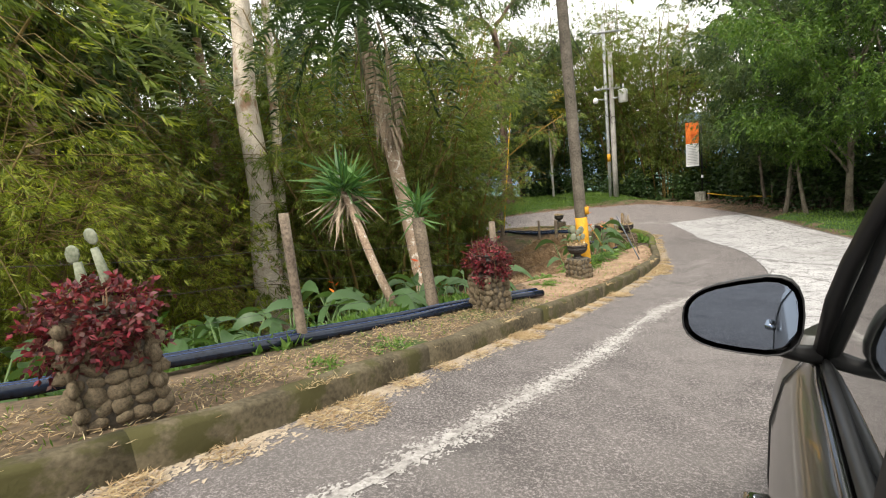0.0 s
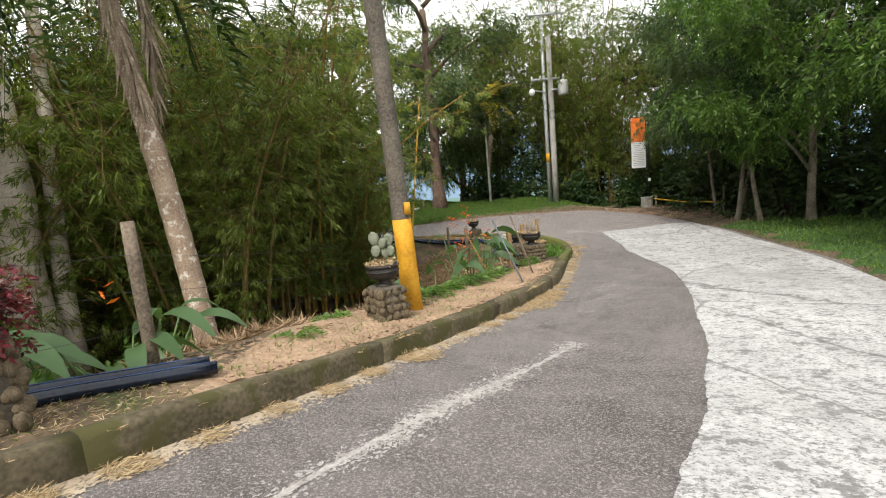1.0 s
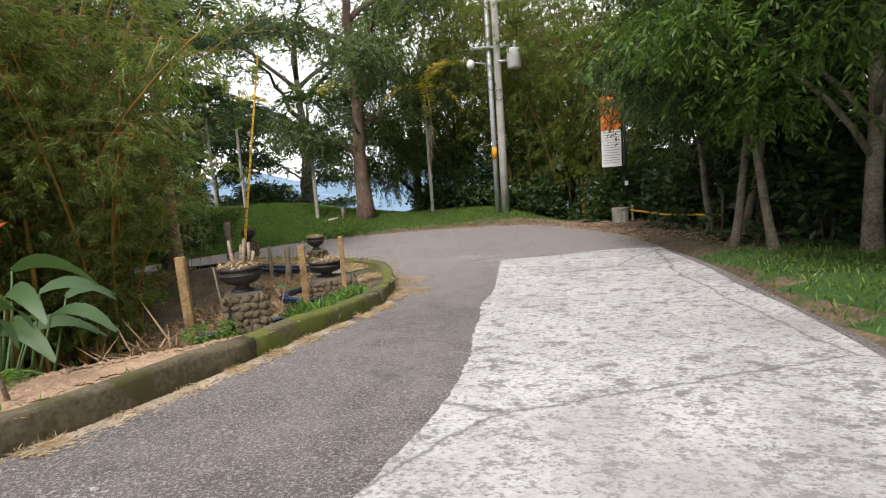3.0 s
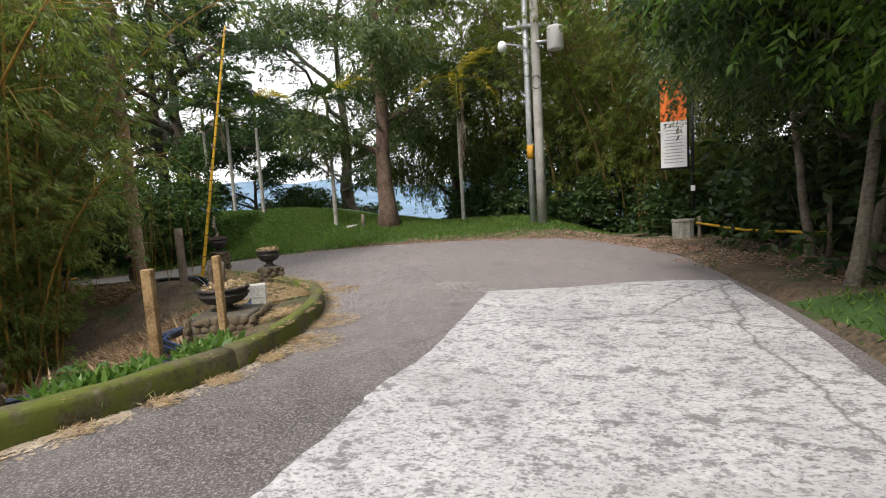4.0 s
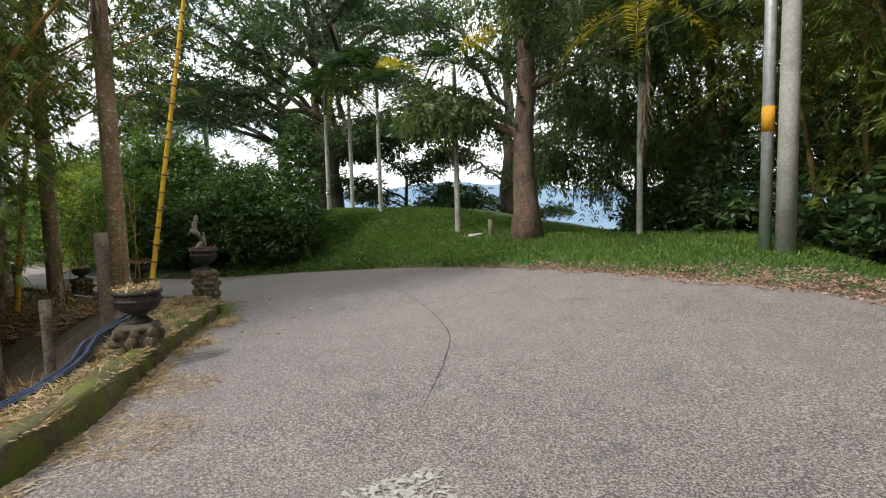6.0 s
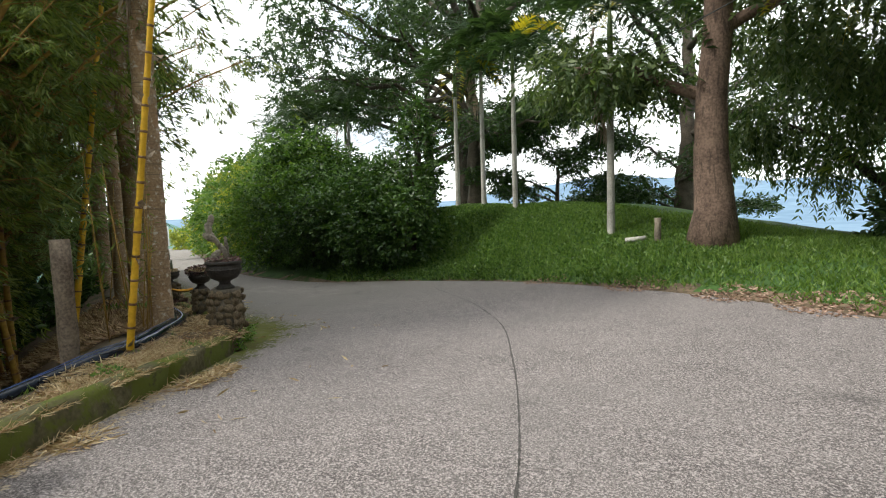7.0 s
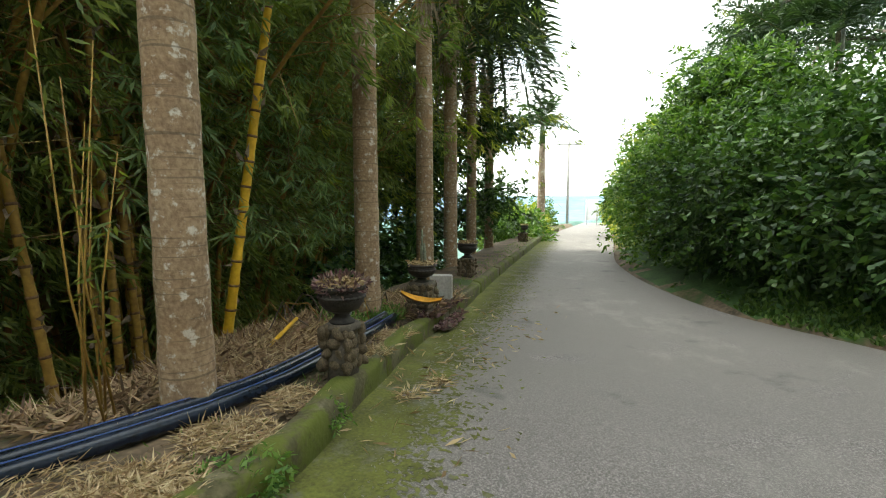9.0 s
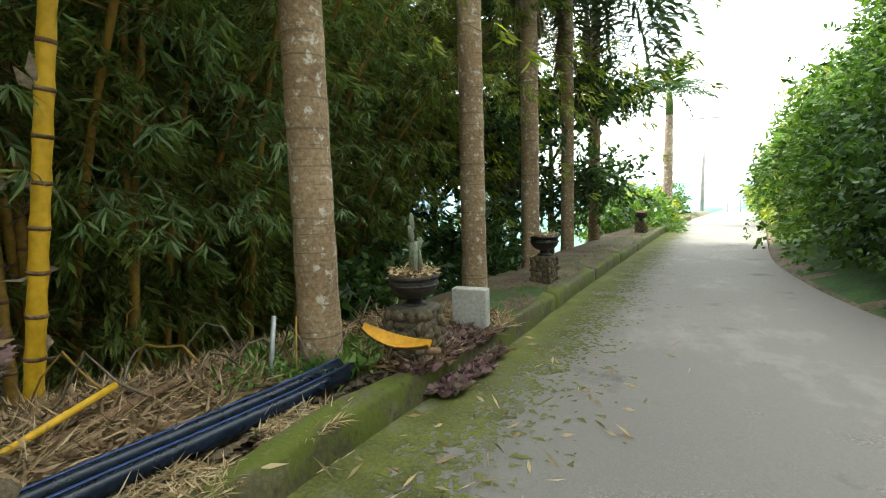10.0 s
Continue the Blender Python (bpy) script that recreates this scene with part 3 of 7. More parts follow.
def matched(count):
    """Inner and outer road edges paired across the road."""
    a = resample(INNER, count)
    keys = [(0, 0), (0.30, 0.305), (0.42, 0.40), (0.47, 0.47), (0.52, 0.56), (0.60, 0.655), (1, 1)]
    t = np.interp(np.linspace(0, 1, count), [k[0] for k in keys], [k[1] for k in keys])
    d = np.r_[0, np.cumsum(np.linalg.norm(np.diff(OUTER, axis=0), axis=1))] 
    d /= d[-1]
    return a, np.column_stack([np.interp(t, d, OUTER[:, 0]), np.interp(t, d, OUTER[:, 1])])


build_ground()
build_hills()
edge_in, edge_out = matched(420)
single("road", strip(edge_in, edge_out, 22, 0.0), ASPHALT, "grey worn asphalt road with pale aggregate", "road", kind="structure")
CONC_LEFT = spline([(-6.5, -9.5), (-2.5, -4.0), (1.2, 1.6), (4.4, 6.5), (6.05, 9.05), (7.0, 10.95), (7.6, 12.2), (8.4, 14.35), (8.65, 16.0), (8.8, 17.4), (9.05, 18.3), (9.2, 19.3), (9.35, 20.3), (9.45, 21.0)], 0.2)
CONC_RIGHT = spline([(-4.2, -12.5), (-1.9, -8.8), (2.1, -2.4), (5.3, 2.6), (8.3, 7.4), (9.8, 10.3), (10.7, 12.2), (11.5, 14.2), (12.0, 16.0), (12.2, 17.4), (12.4, 18.4), (12.55, 19.4), (12.7, 20.5), (12.85, 21.4)], 0.2)
count = 520
cl, cr = resample(CONC_LEFT, count), resample(CONC_RIGHT, count)
jag = np.array([noise.noise((k * 0.06, 5.0, 0.0)) * 0.07 + noise.noise((k * 0.41, 1.0, 0.0)) * 0.02 + noise.noise((k * 1.3, 2.0, 0.0)) * 0.025 for k in range(count)])
cl[:, 0] += jag
single("road_concrete_lane", strip(cl, cr, 8, 0.012), CONCRETE_ROAD, "pale worn concrete lane with dark stains", "road", kind="structure")


JOINT = surface("open_joint", (0.035, 0.032, 0.03), (0.10, 0.09, 0.086), 14.0, 0.95, 0.3, 60.0)


def flecks(line, spread, count, size, name, material, label, seed, one_side=False):
    """Flat irregular crumbs strewn about a line on the road, thinning outwards."""
    rng = np.random.default_rng(seed)
    line = spline(line, 0.1) if len(line) < 60 else np.asarray(line)
    way = np.gradient(line, axis=0)
    way /= np.linalg.norm(way, axis=1, keepdims=True)
    nor = np.column_stack([way[:, 1], -way[:, 0]])
    drift = np.array([noise.noise((k * 0.11, seed, 0)) for k in range(len(line))]) * spread * 1.2
    thick = np.array([max(0.05, 0.75 + 1.1 * noise.noise((k * 0.07, seed, 4.0))) for k in range(len(line))])
    i = rng.choice(len(line), count, p=thick / thick.sum())
    off = np.abs(rng.normal(size=count)) * spread if one_side else rng.normal(size=count) * spread + drift[i]
    at = line[i] + nor[i] * off[:, None] + rng.uniform(-0.05, 0.05, (count, 2))
    z = road_level(at[:, 0], at[:, 1]) + 0.004 + rng.uniform(0, 0.003, count)
    s = Shape()
    turn, big = rng.uniform(0, 6.28, count), size * rng.uniform(0.3, 1.2, count)
    for k in range(count):
        for j in range(5):
            an, r = turn[k] + 1.2566 * j, big[k] * (0.6 + 0.4 * math.sin(j * 2.3 + turn[k]))
            s.v.append((at[k, 0] + r * math.cos(an), at[k, 1] + r * math.sin(an), z[k]))
        s.f.append(tuple(range(5 * k, 5 * k + 5)))
    return single(name, s, material, label, "road surface", kind="stuff")


def streak(line, width, name, material, label, lift=0.006, seed=1):
    """A thin uneven smear lying on the road."""
    rng = random.Random(seed)
    line = spline(line, 0.06)
    way = np.gradient(line, axis=0)
    way /= np.linalg.norm(way, axis=1, keepdims=True)
    nor = np.column_stack([-way[:, 1], way[:, 0]])
    n = len(line)
    w = np.array([width * (0.35 + 0.9 * abs(noise.noise((k * 0.23, seed, 0))) + 0.55 * rng.random()) * min(1, (k + 1) / 12, (n - k) / 12) for k in range(n)])[:, None]
    return single(name, strip(line + nor * w, line - nor * w * 0.9, 2, lift), material, label, "road marking", kind="structure")


streak([(-2.6, 0.6), (-0.4, 2.86), (0.15, 3.58), (0.75, 4.3), (1.76, 5.63), (3.0, 7.45), (4.35, 8.95), (4.9, 9.6)], 0.035, "road_mortar_streak", MORTAR, "pale mortar smear along the asphalt", seed=3)
flecks([(-2.6, 0.6), (-0.4, 2.86), (0.15, 3.58), (0.75, 4.3), (1.76, 5.63), (3.0, 7.45), (4.35, 8.95), (4.9, 9.6)], 0.065, 9000, 0.022, "mortar_crumbs", MORTAR, "pale mortar crumbs smeared along the asphalt", 5)
flecks([(5.6, 11.2), (6.2, 12.2), (6.6, 13.2)], 0.12, 170, 0.03, "mortar_crumbs", MORTAR, "scattered pale mortar crumbs on the asphalt", 6)
flecks([(8.6, 21.9), (9.2, 21.5), (9.5, 21.1)], 0.16, 420, 0.04, "mortar_crumbs", MORTAR, "pale cement crumbs beside the concrete lane", 7)
streak([(0.4, 29.9), (1.6, 29.35), (2.9, 28.7), (4.5, 27.65), (5.7, 26.5), (6.64, 25.5), (7.38, 24.6), (7.8, 23.8), (8.02, 23.3), (8.3, 22.6)], 0.009, "road_joint", JOINT, "dark open joint curving across the asphalt", lift=0.004, seed=15)


DUST = surface("sandy_dust", (0.26, 0.205, 0.145), (0.48, 0.40, 0.30), 5.0, 0.95, 0.4, 50.0)
for lo, hi, count, seed in ((12, 86, 12000, 41), (86, 140, 9000, 42), (140, 172, 2600, 43)):
    flecks(resample(INNER[lo:hi], 700), 0.09, count, 0.030, "gutter_dust", DUST, "sandy dust and chaff washed along the kerb foot", seed, True)


def build_kerb():
    """Cast blocks end to end along the inside of the bend."""
    kerb = thing("kerb", (0, 0, 0), "low mossy concrete kerb along the road", "kerb", kind="structure")
    line = resample(INNER, int(len(INNER) * 0.25 / 2.4) + 1)
    fine = resample(INNER, 12 * (len(line) - 1) + 1)
    for k in range(len(line) - 1):
        mid = (line[k] + line[k + 1]) / 2
        if mid[1] < -8 or mid[0] < -30:
            continue
        sub = fine[12 * k:12 * k + 13]
        ways = np.gradient(fine[max(0, 12 * k - 1):12 * k + 14], axis=0)[min(1, k):][:13]
        ways /= np.linalg.norm(ways, axis=1, keepdims=True)
        tall = 0.22
        s = Shape()
        rows = [(0.0, -0.1), (0.008, 0.06), (0.012, tall - 0.04), (0.03, tall - 0.008), (0.075, tall), (0.15, tall), (0.19, tall - 0.03), (0.2, -0.1)]
        for p, way in zip(sub, ways):
            nor = np.array([-way[1], way[0]])
            z = rz(*p)
            for off, h in rows:
                q = p + nor * (off + 0.03 * noise.noise((p[0] * 1.7, p[1] * 1.7, h * 9)))
                s.v.append((q[0], q[1], z + h + 0.035 * noise.noise((p[0] * 1.1, p[1] * 1.1, off * 6)) + 0.015 * noise.noise((p[0] * 4, p[1] * 4, off * 20))))
        m = len(rows)
        for a in range(12):
            for b in range(m - 1):
                s.f.append((a * m + b, a * m + b + 1, (a + 1) * m + b + 1, (a + 1) * m + b))
        s.f.append(tuple(reversed(range(m))))
        s.f.append(tuple(12 * m + b for b in range(m)))
        part("kerb_stretch", s, KERB_MOSS if mid[1] > 16.5 else KERB, kerb)


build_kerb()


# ---- plants: builders ----
def arch(base, way, length, rise, sag, n=7):
    """Points of a stem that rises and then leans over."""
    out = []
    for k in range(n):
        t = k / (n - 1)
        out.append((base[0] + way[0] * length * (0.15 * t + 0.85 * t * t) * sag, base[1] + way[1] * length * (0.15 * t + 0.85 * t * t) * sag, base[2] + rise * (t - 0.28 * sag * t * t)))
    return out


def bamboo_thing(name, culm_count, tall, spread, leaf_mat, culm_mat, label, seed, leaves=9000, leaf=0.2, radius=0.045, low=0.12):
    """A clump: jointed culms that arch outwards, and tufts of hanging narrow leaves."""
    rng, py = np.random.default_rng(seed), random.Random(seed)
    top = thing(name, (0, 0, 0), label, "bamboo", "bamboo clumps")
    sprays, bough = [], Shape()
    for k in range(culm_count):
        an, rr = py.uniform(0, 2 * math.pi), spread * 0.33 * math.sqrt(py.random())
        way = (math.cos(an), math.sin(an))
        pts = arch((way[0] * rr, way[1] * rr, -0.6), way, tall * py.uniform(0.25, 0.6), tall * py.uniform(0.75, 1.1) + 0.6, py.uniform(0.3, 1.0), 13)
        rad = [radius * py.uniform(0.8, 1.1) * (1 - 0.75 * (i / 12) ** 1.4) * (1.12 if i % 2 else 0.96) for i in range(13)]
        part("culm", Shape().tube(pts, rad, 7), culm_mat, top)
        p = np.array(pts)
        for q in rng.uniform(low, 1, max(6, leaves // (50 * culm_count))):
            i = min(int(q * 12), 11)
            c = p[i] + (p[i + 1] - p[i]) * (q * 12 - i)
            out = rng.normal(size=3) * np.array([1, 1, 0.3])
            reach = out * (0.25 + 0.85 * q) * spread * 0.30
            drop = np.array([0, 0, -0.30 * np.linalg.norm(reach)])
            bough.tube([c, c + reach * 0.55 + np.array([0, 0, 0.08]), c + reach + drop], [0.009, 0.006, 0.003], 3, False)
            for u in rng.uniform(0.3, 1.05, 6):
                side = rng.normal(size=3) * np.array([1, 1, 0.5]) * 0.13 * spread * 0.3
                sprays.append(np.r_[c + reach * u + drop * u * u + side, reach / max(0.1, np.linalg.norm(reach)) + side * 2.0])
    sprays = np.array(sprays)
    per = 12
    pos = np.repeat(sprays[:, :3], per, 0)
    out = np.repeat(sprays[:, 3:], per, 0)
    pos += rng.normal(size=pos.shape) * leaf * 0.20
    way = out * 0.8 + rng.normal(size=pos.shape) * np.array([0.5, 0.5, 0.3]) + np.array([0, 0, -0.75])
    part("foliage", leaf_shape(pos, way, leaf * 0.95, leaf * 0.15, rng, 0.06), leaf_mat, top)
    tagged(part("twig", bough, culm_mat, top), kind="stuff")
    return top


def sprig_shape(pos, way, length, leaf, wide, rng, pairs=5, droop=0.35):
    """Twigs with paired leaflets, as on a feather leaf: at pos, along way."""
    n = len(pos)
    way = way / np.maximum(np.linalg.norm(way, axis=1, keepdims=True), 1e-6)
    side = np.cross(way, rng.normal(size=(n, 3)) * 0.5 + np.array([0, 0, 1.0]))
    side /= np.maximum(np.linalg.norm(side, axis=1, keepdims=True), 1e-6)
    ln = length * rng.uniform(0.6, 1.2, n)[:, None]
    at, out = [], []
    for k in range(pairs):
        t = (k + 0.6) / pairs
        p = pos + way * ln * t - np.array([0, 0, droop]) * ln * t * t
        for sg in (1, -1):
            at.append(p)
            out.append(way * (0.35 + 0.5 * t) + side * sg * 0.8 + rng.normal(size=(n, 3)) * 0.18 - np.array([0, 0, droop * 0.7]))
    return leaf_shape(np.concatenate(at), np.concatenate(out), leaf, leaf * wide, rng, 0.06)


def limb_tree(name, at, trunk, limbs, trunk_mat, leaf_mat, label, category, seed, leaf=0.16, wide=0.4, count=16000, clump=0.9, flat=0.5, droop=0.3, twigs=5, lean=(0, 0)):
    """A tree: a flared trunk (height, radius), limbs (start height, angle, length, rise) and leaves in uneven clumps about their twigs."""
    rng, py = np.random.default_rng(seed), random.Random(seed)
    top = thing(name, at, label, category)
    tall, rad = trunk
    pts, rr = [], []
    for k in range(11):
        t = k / 10
        pts.append((lean[0] * t + py.uniform(-1, 1) * rad * 0.25 * (k > 0), lean[1] * t + py.uniform(-1, 1) * rad * 0.25 * (k > 0), -0.5 + (tall + 0.5) * t))
        rr.append(rad * (1.0 - 0.55 * t + 0.75 * math.exp(-t * 14)))
    part("trunk", Shape().tube(pts, rr, 14), trunk_mat, top)
    tips = []
    for start, an, length, rise in limbs:
        i = min(start / tall, 1.0)
        b = Vector(pts[min(10, int(round(i * 10)))])
        an = math.radians(an)
        line, rads = [], []
        for k in range(8):
            t = k / 7
            w = py.uniform(-0.06, 0.06) * length
            line.append((b.x + math.cos(an) * length * t - math.sin(an) * w * (k > 0), b.y + math.sin(an) * length * t + math.cos(an) * w * (k > 0), b.z + rise * (1 - (1 - t) ** 1.8) + py.uniform(-0.04, 0.04) * length))
            rads.append(max(0.012, rad * 0.42 * (1 - 0.88 * t)))
        s = Shape().tube(line, rads, 7)
        for k in range(twigs):
            t = 0.35 + 0.65 * k / max(1, twigs - 1)
            j = min(7, int(round(t * 7)))
            q = Vector(line[j])
            a2 = an + py.choice((-1, 1)) * py.uniform(0.4, 1.3)
            ln = length * py.uniform(0.18, 0.38)
            end = q + Vector((math.cos(a2) * ln, math.sin(a2) * ln, py.uniform(-0.1, 0.35) * ln))
            s.tube([q, (q + end) / 2 + Vector((0, 0, 0.06 * ln)), end], [max(0.01, rads[j] * 0.6), max(0.008, rads[j] * 0.35), 0.006], 5)
            tips += [tuple(end), tuple((q + end) / 2)]
        tips.append(line[-1])
        part("limb", s, trunk_mat, top)
    tips = np.array(tips)
    per = max(1, count // len(tips))
    pos = np.repeat(tips, per, 0)
    size = np.repeat(rng.uniform(0.55, 1.25, len(tips)), per)[:, None]
    off = rng.normal(size=pos.shape)
    off /= np.maximum(np.linalg.norm(off, axis=1, keepdims=True), 1e-3)
    off *= (rng.random(len(pos)) ** 0.45)[:, None] * clump * size
    off[:, 2] *= flat
    pos = pos + off
    way = off * 0.9 + rng.normal(size=pos.shape) * clump * 0.35
    way[:, 2] -= droop * clump * 0.6
    keep = rng.random(len(pos)) < 0.125
    part("crown", sprig_shape(pos[keep], way[keep], leaf * 2.0, leaf, wide, rng, 5, 0.2 + droop * 0.4), leaf_mat, top)
    return top


def bush_shape(blobs, count, leaf, wide, seed, droop=0.2):
    """Leaves over and inside overlapping mounds: (x, y, z, rx, ry, rz)."""
    rng = np.random.default_rng(seed)
    b = np.array(blobs, float)
    area = b[:, 3] * b[:, 4] + b[:, 4] * b[:, 5] + b[:, 3] * b[:, 5]
    pick = rng.choice(len(b), count, p=area / area.sum())
    d = rng.normal(size=(count, 3))
    d /= np.linalg.norm(d, axis=1, keepdims=True)
    lump = np.array([noise.noise((v[0] * 2.3 + p, v[1] * 2.3, v[2] * 2.3)) for v, p in zip(d, pick * 7.1)])
    fine = np.array([noise.noise((v[0] * 6.1, v[1] * 6.1 + p, v[2] * 6.1)) for v, p in zip(d, pick * 3.3)])
    r = (1 + 0.45 * lump + 0.42 * fine) * rng.uniform(0.66, 1.06, count) * np.where(rng.random(count) < 0.07, 1.22, 1.0)
    pos = b[pick, :3] + d * b[pick, 3:] * r[:, None]
    way = d + rng.normal(size=d.shape) * 0.5 + np.array([0, 0, 0.25 - droop])
    keep = rng.random(count) < 0.17
    return sprig_shape(pos[keep], way[keep], leaf * 1.8, leaf, wide, rng, 3, 0.3)


def frond(length, sag, pairs, leaflet, width, rng, vee=0.5, hang=0.3):
    """One feather leaf along +x: its rib and leaflets."""
    rib = []
    for k in range(9):
        t = k / 8
        rib.append((length * (t - 0.22 * sag * t ** 2.2), 0, length * (0.45 * t * (1 - sag * 0.4) - 0.75 * sag * t * t)))
    rib = np.array(rib)
    s = Shape().tube(rib, [0.022 * length / 3 * (1 - 0.85 * k / 8) for k in range(9)], 5)
    t = np.repeat(np.linspace(0.12, 1, pairs), 2)
    side = np.tile([1.0, -1.0], pairs)
    i = np.minimum((t * 8).astype(int), 7)
    pos = rib[i] + (rib[i + 1] - rib[i]) * (t * 8 - i)[:, None]
    way = np.column_stack([0.45 + 0.6 * t ** 3, side * 0.9, vee * np.ones_like(t) - hang + rng.normal(size=len(t)) * 0.22])
    size = leaflet * (0.55 + 0.75 * np.sin(np.pi * np.clip(t * 0.9 + 0.08, 0, 1)))
    way /= np.linalg.norm(way, axis=1, keepdims=True)
    ls = Shape()
    for p, w, z in zip(pos, way, size):
        p, w = Vector(p), Vector(w)
        n = w.cross(Vector((1, 0, 0.2))).normalized()
        e = n.cross(w).normalized() * width / 2
        k = len(ls.v)
        m = p + w * z * 0.5
        end = p + w * z + Vector((0, 0, -0.28 * z))
        ls.v += [tuple(p), tuple(m + e), tuple(end), tuple(m - e)]
        ls.f.append((k, k + 1, k + 2, k + 3))
    return joined(s, ls)


def palm(name, at, tall, radius, fronds, length, label, bark, seed, leaf_mat=None, sag=(0.4, 1.3), shaft=True, lean=(0, 0), dead=0, leaflet=0.45, pairs=34, bulge=0.12, yellow=0):
    """A palm: ringed trunk, green crownshaft and arching feather leaves."""
    rng, py = np.random.default_rng(seed), random.Random(seed)
    top = thing(name, at, label, "palm tree")
    n = max(12, int(tall / 0.22))
    pts = [(lean[0] * (k / n) ** 1.3, lean[1] * (k / n) ** 1.3, -0.4 + (tall + 0.4) * k / n) for k in range(n + 1)]
    rad = [radius * (1 - 0.28 * k / n + bulge * math.sin(math.pi * k / n) + 0.32 * math.exp(-k / n * 16)) * (1.025 if k % 2 else 0.985) for k in range(n + 1)]
    part("trunk", Shape().tube(pts, rad, 14), bark, top)
    head = Vector(pts[-1])
    if shaft:
        part("crownshaft", Shape().tube([head, head + Vector((0, 0, 0.5)), head + Vector((0, 0, 1.1))], [rad[-1] * 1.15, rad[-1] * 1.1, rad[-1] * 0.5], 10), SHAFT, top)
        head = head + Vector((0, 0, 1.0))
    for k in range(fronds):
        an = k * 2.399 + py.uniform(-0.2, 0.2)
        lift = py.uniform(*sag)
        s = frond(length * py.uniform(0.85, 1.1), lift, pairs, leaflet, leaflet * 0.13, rng)
        tilt = py.uniform(-0.7, 0.35) if k % 3 else -0.9
        s.moved(Matrix.Translation(head) @ Matrix.Rotation(an, 4, "Z") @ Matrix.Rotation(tilt * (1.1 - lift * 0.5), 4, "Y"))
        part("frond", s, LEAF_PALM_YELLOW if k < yellow else (leaf_mat or LEAF_PALM), top)
    for k in range(dead):
        an = py.uniform(0, 6.28)
        ln = length * py.uniform(0.85, 1.1)
        start = head + Vector((0.06 * math.cos(an), 0.06 * math.sin(an), -0.35))
        off = Vector((math.cos(an), math.sin(an), 0))
        rib = [start + off * (0.34 * math.sin(math.pi * min(1, 0.25 + 0.75 * i / 8)) * (1 - 0.3 * i / 8) + 0.05) + Vector((-lean[0] * ln * i / 8 / max(tall, 1) * 1.1, 0, -ln * i / 8)) for i in range(9)]
        s = Shape().tube(rib, [0.035 * (1 - 0.8 * i / 8) for i in range(9)], 6)
        m = 90
        tt = rng.uniform(0.15, 1.0, m)
        ii = np.minimum((tt * 8).astype(int), 7)
        ra = np.array([tuple(q) for q in rib])
        pos = ra[ii] + (ra[ii + 1] - ra[ii]) * (tt * 8 - ii)[:, None]
        s = joined(s, leaf_shape(pos, rng.normal(size=(m, 3)) * np.array([0.16, 0.16, 0.1]) + np.array([0, 0, -1.0]), leaflet * 1.3, leaflet * 0.09, rng, 0.02))
        part("dead_frond", s, DEAD, top, "brown dried hanging frond")
    return top


SHAFT = surface("green_crownshaft", (0.06, 0.11, 0.03), (0.15, 0.21, 0.06), 3.0, 0.5, 0.1, 20.0)


def put(proto, spots):
    """Copies of a clump at (x, y, turn, scale); the first spot takes the original."""
    for k, (x, y, turn, size) in enumerate(spots):
        m = pose(x, y, gz(x, y), 0, 0, turn) @ Matrix.Scale(size, 4)
        if k == 0:
            proto.matrix_basis = m
        else:
            copy_thing(proto, m)


# ---- thickets ----
clump_a = bamboo_thing("bamboo_clump", 16, 12.0, 4.4, LEAF_BAMBOO, CULM_DULL, "tall green bamboo clump with hanging narrow leaves", 11, 42000, 0.18, 0.05, 0.20)
put(clump_a, [(-2.6, 17.4, 0, 1.05), (-1.5, 20.2, 100, 1.0), (-10.2, 3.6, 30, 0.9), (-9.0, 15.0, 40, 1.35), (-8.0, 20.5, 20, 1.0),
              (12.9, 35.2, 250, 1.15), (-12.5, 10.0, 150, 1.35), (9.6, 39.5, 30, 1.2), (14.4, 32.4, 30, 1.0), (13.8, 37.4, 10, 1.25), (15.6, 30.4, 190, 0.6), (-9.4, 12.4, 60, 0.8)])
clump_b = bamboo_thing("bamboo_clump", 14, 9.0, 4.6, LEAF_BAMBOO_SUNLIT, CULM_DULL, "yellow-green leafy bamboo clump with sunlight put into its leaf colour", 12, 56000, 0.135, 0.04, 0.26)
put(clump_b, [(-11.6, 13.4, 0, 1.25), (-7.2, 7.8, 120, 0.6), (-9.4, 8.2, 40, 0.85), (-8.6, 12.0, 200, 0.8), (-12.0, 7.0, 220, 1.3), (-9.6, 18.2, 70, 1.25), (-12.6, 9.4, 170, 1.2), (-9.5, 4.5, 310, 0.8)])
clump_c = bamboo_thing("golden_bamboo_clump", 24, 10.5, 2.9, LEAF_BAMBOO_DARK, CULM_GOLD, "dense golden-culmed bamboo with dark drooping leaves", 13, 52000, 0.175, 0.045, 0.14)
put(clump_c, [(-0.3, 20.9, 0, 1.05), (1.1, 21.2, 240, 0.62), (-2.2, 21.8, 90, 0.9), (-4.2, 21.7, 190, 0.9), (-6.8, 21.3, 310, 0.8)])

LEAF_FAN = leafy("blue_green_bamboo_leaf", [(0.08, 0.135, 0.062), (0.16, 0.235, 0.11), (0.27, 0.36, 0.18), (0.115, 0.18, 0.08)], 0.5)


